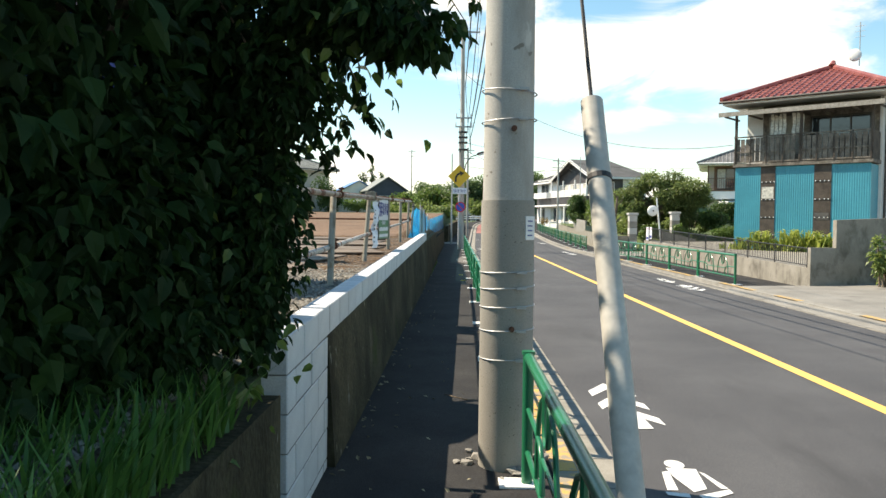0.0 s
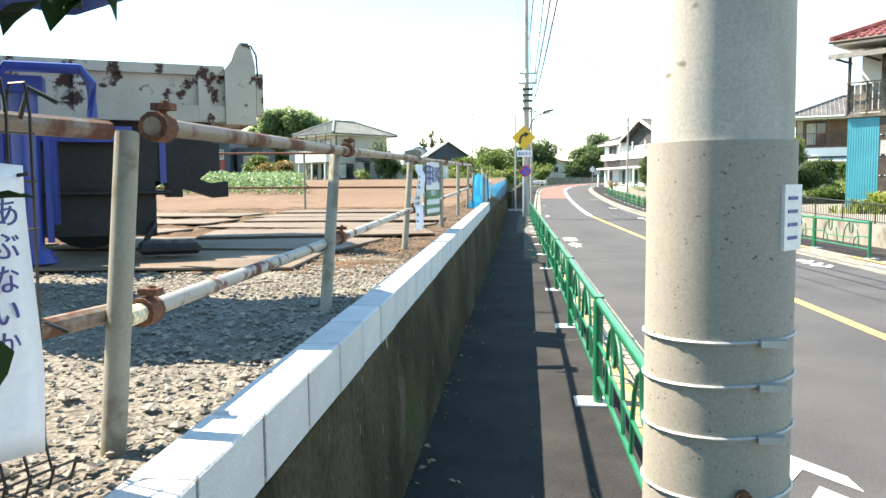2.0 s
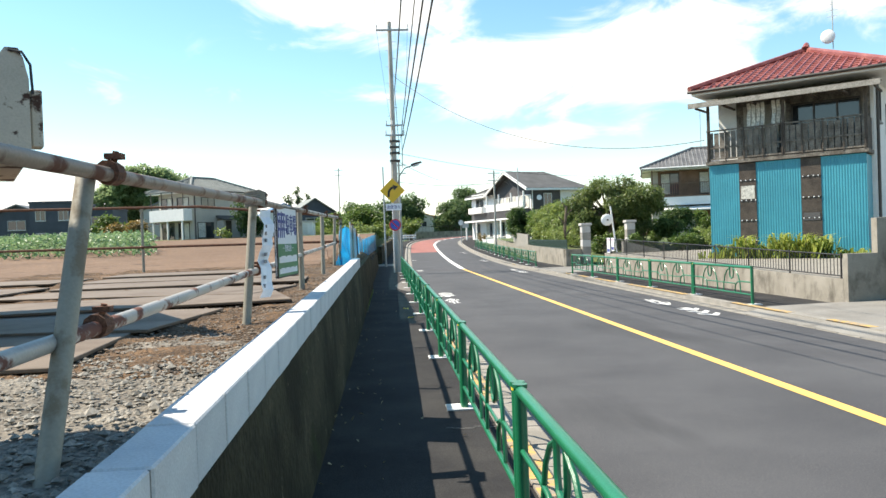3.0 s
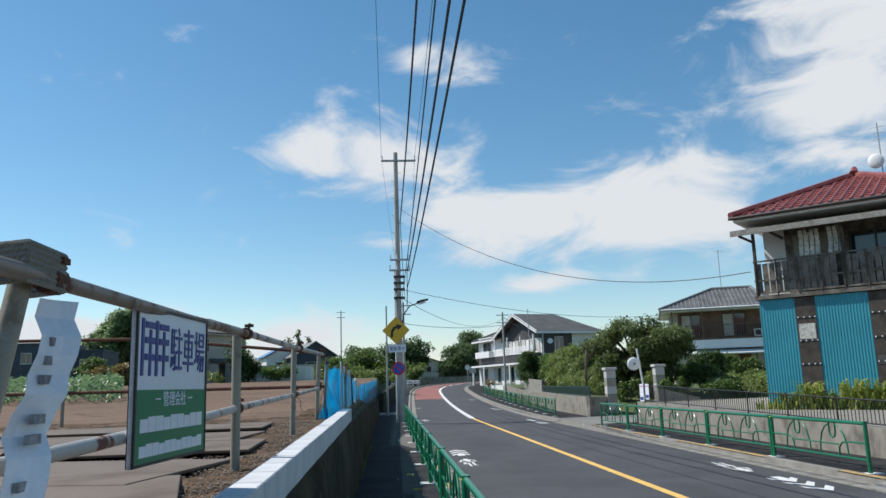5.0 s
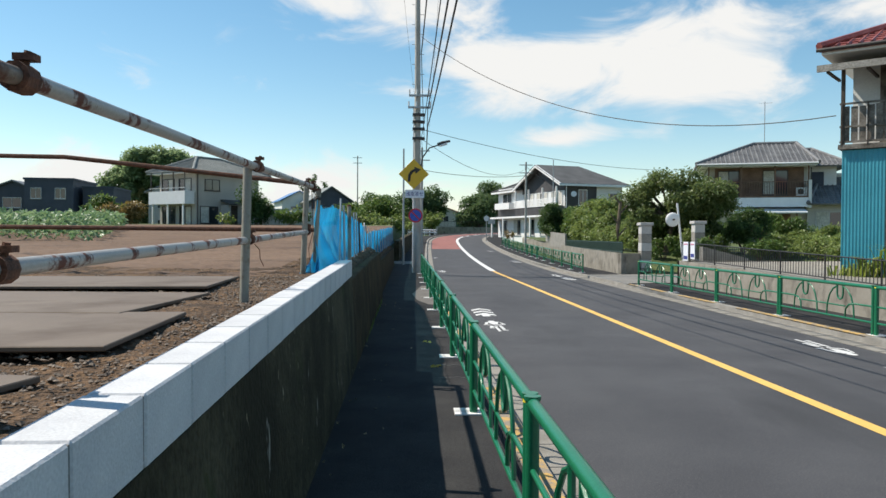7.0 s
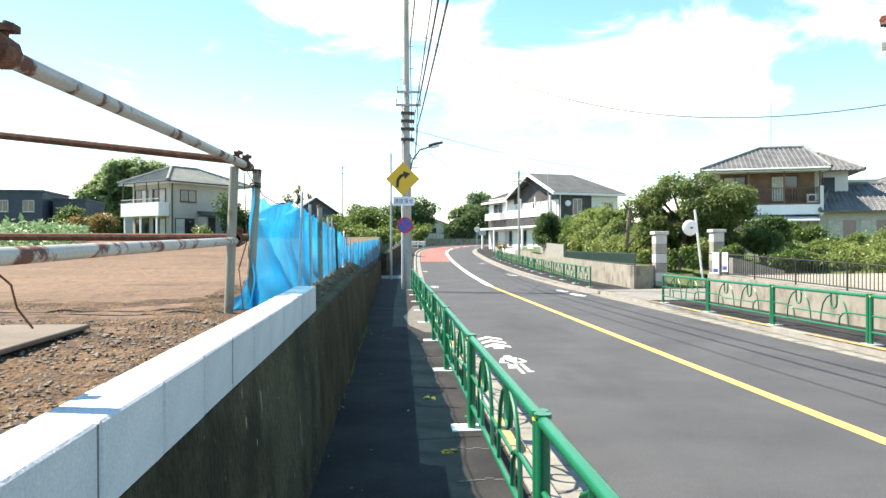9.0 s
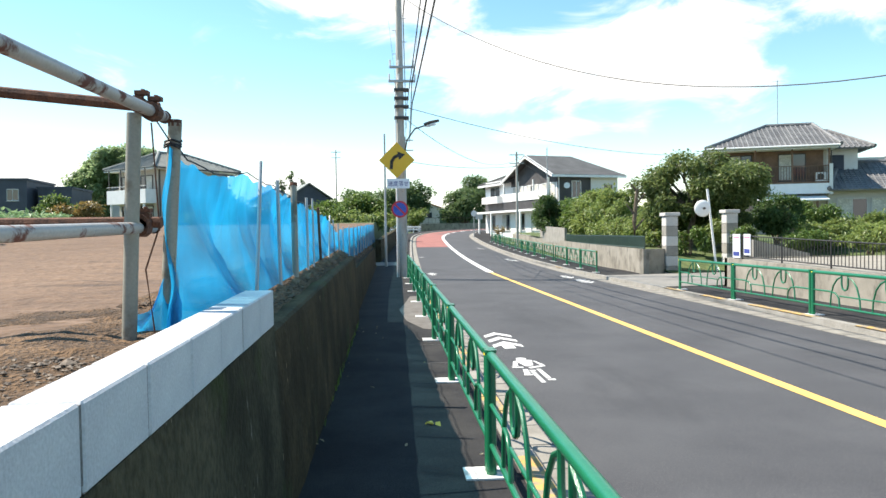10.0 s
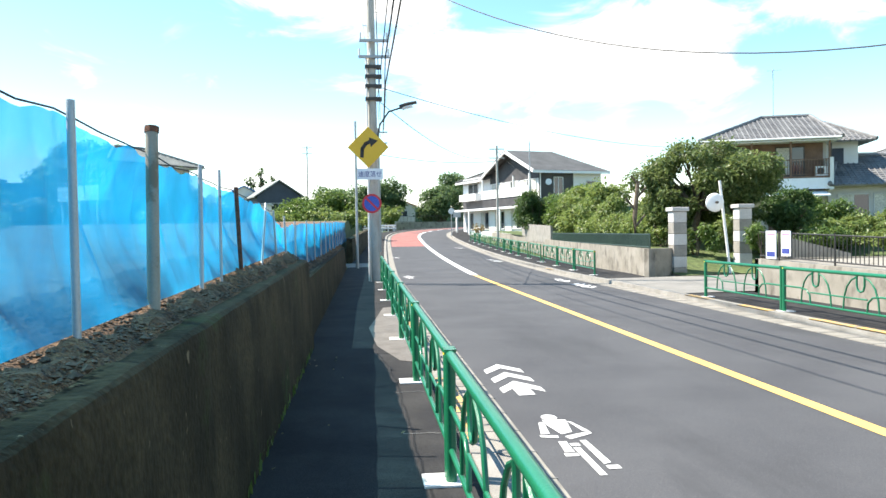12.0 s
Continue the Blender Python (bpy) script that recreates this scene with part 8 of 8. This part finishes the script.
    part("sign_post", rod([(x - 0.15, sy + 0.06, 0.0), (x - 0.15, sy + 0.06, 4.6)], 0.03, 8), STEEL, t)
    for px, py, pz, r in ((-0.15, 46.5, 6.2, 0.06), (1.15, 64.0, 8.3, 0.11), (10.6, 73.5, 8.2, 0.11), (12.0, 68.0, 7.9, 0.05), (-6.6, 108, 12.2, 0.10), (24.5, 117, 8.0, 0.1)):
        p = thing("distant_pole", (px, py, walk_z(py) if px > -2 else 2.2), "thin grey pole seen down the road", "pole", "poles down the road")
        part("shaft", rod([(px, py, 0), (px, py, pz)], r, 8, r * 0.7), POLE if r > 0.08 else STEEL, p)
        if r > 0.08:
            for dz in (0.3, 1.0):
                part("cross_arm", boxed(px - 0.6, px + 0.6, py - 0.05, py + 0.05, pz - dz, pz - dz + 0.07), STEEL, p)


road_pole()


def wire(a, b, sag, r, label="black overhead cable between the poles", n=16):
    a, b = Vector(a), Vector(b)
    pts = [tuple(a.lerp(b, k / n) - Vector((0, 0, 4 * sag * (k / n) * (1 - k / n)))) for k in range(n + 1)]
    whole("overhead_wire", rod(pts, r, 5), CABLE, label, "cable", "overhead wires")


for ax, az, bx, bz, sag, r in ((-0.22, 12.55, -0.12, 11.3, 0.5, 0.008), (1.38, 12.55, 1.2, 11.3, 0.5, 0.008), (0.62, 9.3, 0.66, 9.1, 0.55, 0.024), (0.90, 6.95, 1.05, 7.9, 0.46, 0.024), (0.90, 6.2, 1.16, 7.2, 0.44, 0.022), (0.64, 5.7, 0.66, 6.9, 0.42, 0.012)):
    wire((ax, 38.2, az), (bx, -0.7, bz), sag, r)
    wire((bx, -0.7, bz), (bx + 0.2, -36, bz), sag, r)
    wire((ax, 38.2, az), (ax * 0.5 + 1.0, 64.0, 8.0 + (az - 6.5) * 0.3), 0.4, r * 0.8)
wire((0.62, 38.3, 10.0), (11.2, 25.25, 4.75), 1.5, 0.014, "service cable to the old house", 24)
wire((0.62, 38.3, 6.1), (21.2, 57.3, 6.3), 0.7, 0.012, "service cable to the tiled house", 24)
wire((0.62, 38.3, 5.7), (10.6, 73.5, 7.6), 1.0, 0.012, "thin black cable across the road", 20)
wire((1.15, 64, 6.6), (10.6, 73.5, 7.0), 0.3, 0.02, "black cable high across the road")
wire((10.6, 73.5, 7.8), (24.5, 117, 7.6), 0.4, 0.02, "black cable along the side road")

# white barrier and rail at the bend
def bend_rail():
    t = thing("white_guard_rail", (2.6, 101, road_z(101)), "white guard rail at the outside of the bend", "guard rail")
    z = road_z(101)
    for k in range(6):
        part("post", rod([(0.1 + 0.7 * k, 101 + 0.5 * k, z), (0.1 + 0.7 * k, 101 + 0.5 * k, z + 0.85)], 0.06, 8), TRIM_WHITE, t)
    for dz in (0.45, 0.75):
        part("beam", rod([(0.0, 100.9, z + dz), (3.8, 103.6, z + dz)], 0.09, 8), TRIM_WHITE, t)
    b = thing("bend_wall", (9, 118, 0.8), "grey stone wall and railing beyond the bend", "wall")
    part("stones", boxed(4.5, 30, 117.8, 118.2, 0.8, 2.9), STAINED, b)
    railing(b, 4.5, 30, 117.9, 3.0, 3.7, 0.5, BLACK_IRON)
    s = thing("direction_sign", (8.6, 88, road_z(88)), "small white road sign on a grey post", "road sign")
    part("post", rod([(8.6, 88, 0.9), (8.6, 88, 3.9)], 0.04, 8), STEEL, s)
    part("disc", rod([(8.6, 87.9, 3.5), (8.6, 87.93, 3.5)], 0.3, 18), TRIM_WHITE, s)
    part("board", boxed(8.75, 9.5, 87.9, 87.93, 2.9, 3.4), STUCCO_GREY, s)


bend_rail()


# ---- truck on the lot ----
def truck():
    t = thing("work_truck", (-2.5, 4.62, field_z(4.5) + 0.06), "old white rusty flatbed truck with a blue crane outrigger", "truck", rz=208)
    m = place(t)
    BED = worn("rusty_white_paint", (0.52, 0.47, 0.385), (0.06, 0.028, 0.018), scale=3.6, amount=0.535, rough=0.6, base_b=(0.43, 0.385, 0.31), soft=0.04)
    BLUE = worn("blue_machine_paint", (0.03, 0.06, 0.30), (0.02, 0.02, 0.05), scale=4, amount=0.66, rough=0.35)
    TYRE = surface("tyre_rubber", (0.012, 0.012, 0.012), (0.022, 0.022, 0.022), rough=0.9, scale=5, fine=60, bump=0.3)
    BLACK = surface("black_steel", (0.010, 0.010, 0.011), (0.02, 0.02, 0.02), rough=0.6, scale=3, fine=30, bump=0.1)
    TARP = surface("blue_tarpaulin", (0.02, 0.05, 0.28), (0.03, 0.08, 0.38), rough=0.5, scale=2, fine=12, bump=0.5)
    bed = part("bed", boxed(-0.05, 4.6, -2.0, 0.0, 1.17, 1.23), BED, t, "rusty white flatbed")
    part("side_board", boxed(0.0, 4.6, -0.06, -0.022, 1.23, 1.67), BED, bed)
    part("side_board", boxed(0.0, 4.6, -2.0, -1.94, 1.23, 1.67), BED, bed)
    part("tail_board", boxed(-0.05, 0.0, -1.95, -0.1, 1.23, 1.67), BED, bed)
    for x in (0.35, 1.4, 2.45, 3.5):
        part("rib", boxed(x, x + 0.11, -0.022, 0.035, 1.17, 1.67), BED, bed)
    part("side_rail", boxed(0.222, 4.6, -0.022, 0.03, 1.60, 1.69), BED, bed)
    part("side_rail", boxed(0.222, 4.6, -0.022, 0.03, 1.17, 1.32), BED, bed)
    part("hinge_post", boxed(-0.14, -0.065, -0.12, 0.02, 1.24, 1.64, bevel=0.01), BED, bed)
    cp = bmesh.new()
    prof = [(-0.06, 1.15), (0.22, 1.15), (0.22, 1.66), (0.16, 1.74), (0.12, 1.85), (0.08, 1.91), (0.0, 1.91), (-0.03, 1.84), (-0.06, 1.70)]
    f0, f1 = [cp.verts.new((x, -0.02, z)) for x, z in prof], [cp.verts.new((x, 0.06, z)) for x, z in prof]
    cp.faces.new(f0[::-1])
    cp.faces.new(f1)
    for k in range(len(prof)):
        cp.faces.new((f0[k], f0[(k + 1) % 9], f1[(k + 1) % 9], f1[k]))
    bmesh.ops.recalc_face_normals(cp, faces=cp.faces[:])
    part("corner_post", cp, BED, bed, "white corner post with large rust patches")
    part("cable", rod([(0.06, 0.07, 1.89), (-0.02, 0.08, 1.88), (-0.07, 0.06, 1.80), (-0.08, 0.06, 1.60)], 0.010, 5), CABLE, t)
    part("chassis", boxed(0.5, 6.4, -1.5, -0.5, 0.62, 1.07), BLACK, t, "black chassis rails")
    part("mud_flap", boxed(0.62, 0.76, -0.7, -0.1, 0.47, 1.10), BLACK, t)
    part("rear_crossmember", boxed(0.34, 1.2, -1.8, -0.14, 0.74, 1.168), BLACK, t)
    gd = bmesh.new()
    prof = [(0.78, 0.74), (0.34, 0.74), (0.46, 0.64), (0.36, 0.60), (0.20, 0.62), (0.20, 0.47), (0.34, 0.46), (0.54, 0.53), (0.78, 0.58)]
    f0, f1 = [gd.verts.new((x, -0.5, z)) for x, z in prof], [gd.verts.new((x, -0.12, z)) for x, z in prof]
    gd.faces.new(f0[::-1])
    gd.faces.new(f1)
    for k in range(len(prof)):
        gd.faces.new((f0[k], f0[(k + 1) % 9], f1[(k + 1) % 9], f1[k]))
    bmesh.ops.recalc_face_normals(gd, faces=gd.faces[:])
    part("rear_guard", gd, BLACK, t)
    part("lamp_bracket", boxed(0.27, 0.34, -0.34, -0.16, 0.72, 0.98), BLACK, t)
    part("tail_lamp", boxed(0.22, 0.27, -0.32, -0.18, 0.73, 0.83), surface("red_lens", (0.3, 0.02, 0.02), (0.35, 0.03, 0.03), rough=0.2, bump=0), t, "red tail lamp")
    for x in (1.45, 5.6):
        for y in (-0.42, -1.58):
            w = part("wheel", rod([(x, y - 0.13, 0.42), (x, y + 0.13, 0.42)], 0.42, 26), TYRE, t)
            part("rim", rod([(x, y + 0.125, 0.42), (x, y + 0.14, 0.42)], 0.24, 18), STEEL, w)
    part("mudguard", rod([(x, -0.42, 0.42 + z) for x, z in ((0.86, 0.15), (0.98, 0.42), (1.2, 0.55), (1.7, 0.55), (1.92, 0.42), (2.04, 0.15))], 0.10, 6), BLACK, t)
    part("tool_box", boxed(0.88, 2.2, 0.08, 0.55, 0.16, 0.62), BLACK, t, "black steel tool box")
    part("upper_box", boxed(0.82, 2.2, 0.06, 0.56, 0.62, 1.04), BLACK, t, "black steel housing with a blue edge")
    part("box_edge", boxed(0.79, 0.84, 0.50, 0.585, 0.60, 1.05), BLUE, t, "blue painted edge strip")
    part("ledge", boxed(0.76, 2.0, 0.52, 0.66, 0.50, 0.54, bevel=0.012), BLACK, t)
    ob = part("outrigger_beam", boxed(1.05, 2.8, 0.50, 0.72, 0.93, 1.06), BLUE, t, "blue outrigger beam")
    part("outrigger_frame", boxed(1.60, 1.64, 0.74, 0.95, 0.28, 1.04), BLUE, t)
    jack = part("outrigger_jack", rod([(1.80, 1.05, 0.10), (1.80, 1.05, 1.30)], 0.105, 16), BLUE, t, "blue hydraulic outrigger jack", smooth=True)
    part("jack_cap", boxed(1.65, 1.95, 0.92, 1.18, 1.26, 1.38), BLUE, jack)
    part("jack_head", rod([(1.97, 1.05, 1.0), (1.97, 1.05, 1.36), (1.90, 1.05, 1.46), (1.40, 1.05, 1.46), (1.33, 1.05, 1.36), (1.33, 1.05, 1.1)], 0.04, 8), BLUE, jack)
    for dx in (-0.15, 0.15):
        part("jack_guide", boxed(1.80 + dx - 0.02, 1.80 + dx + 0.02, 1.0, 1.1, 0.15, 1.05), BLUE, jack)
    part("jack_foot", rod([(1.80, 1.05, 0.0), (1.80, 1.05, 0.10)], 0.20, 14, 0.14), BLUE, jack)
    bm = boxed(0.56, 1.04, 0.55, 1.02, 0.02, 0.11, bevel=0.03)
    part("pad_arm", rod([(0.98, 0.62, 0.10), (0.92, 0.60, 0.22), (0.90, 0.54, 0.26)], 0.025, 8), BLACK, t)
    pad = part("step_pad", bm, BLACK, t, "black ribbed plastic pad on the plate")
    for a in range(4):
        for b in range(3):
            part("pad_hole", rod([(0.64 + 0.11 * a, 0.66 + 0.12 * b, 0.105), (0.64 + 0.11 * a, 0.66 + 0.12 * b, 0.114)], 0.03, 8), surface("pad_grey", (0.08, 0.08, 0.085), (0.1, 0.1, 0.1), bump=0) if not bpy.data.materials.get("pad_grey") else bpy.data.materials["pad_grey"], pad)
    inv = m.inverted()
    tp = bmesh.new()
    rows = []
    # Bundle widened on its unseen near side so that its shadow covers the gravel.
    A, B = Vector((-4.7, 1.95, 2.95)), Vector((-1.93, 1.17, 3.03))
    ax = (B - A).normalized()
    sd = ax.cross(Vector((0, 0, 1))).normalized()
    for i in range(25):
        u = i / 24
        c = A.lerp(B, u) + Vector((0, 0, 0.10 * math.sin(3 * u)))
        rr = (0.36 + 0.05 * math.sin(11 * u)) * (0.55 if i in (0, 24) else 1.0)
        row = []
        for k in range(16):
            a = 2 * math.pi * k / 16
            w = rr * (1 + 0.35 * noise.noise(Vector((u * 7, math.cos(a) * 1.5, math.sin(a) * 1.5))))
            drop = 0.22 * max(0, -math.sin(a)) * (0.5 + noise.noise(Vector((u * 5, 2, 7))))
            row.append(tp.verts.new(inv @ (c + sd * math.cos(a) * w * 2.0 + Vector((0, 0, math.sin(a) * w - drop)))))
        rows.append(row)
    for a, b in zip(rows, rows[1:]):
        for k in range(16):
            tp.faces.new((a[k], b[k], b[(k + 1) % 16], a[(k + 1) % 16]))
    tp.faces.new(rows[0])
    tp.faces.new(rows[-1][::-1])
    bmesh.ops.recalc_face_normals(tp, faces=tp.faces[:])
    tarp = part("crane_cover", tp, TARP, t, "blue tarpaulin bundled over the crane arm", smooth=True)
    part("crane_column", rod([(2.3, -0.2, 1.1), (2.3, -0.2, 1.75)], 0.16, 12), BLUE, t)
    part("cab", boxed(4.9, 6.6, -1.95, -0.05, 0.6, 2.3, bevel=0.08), BED, t)
    t.matrix_basis = m


truck()
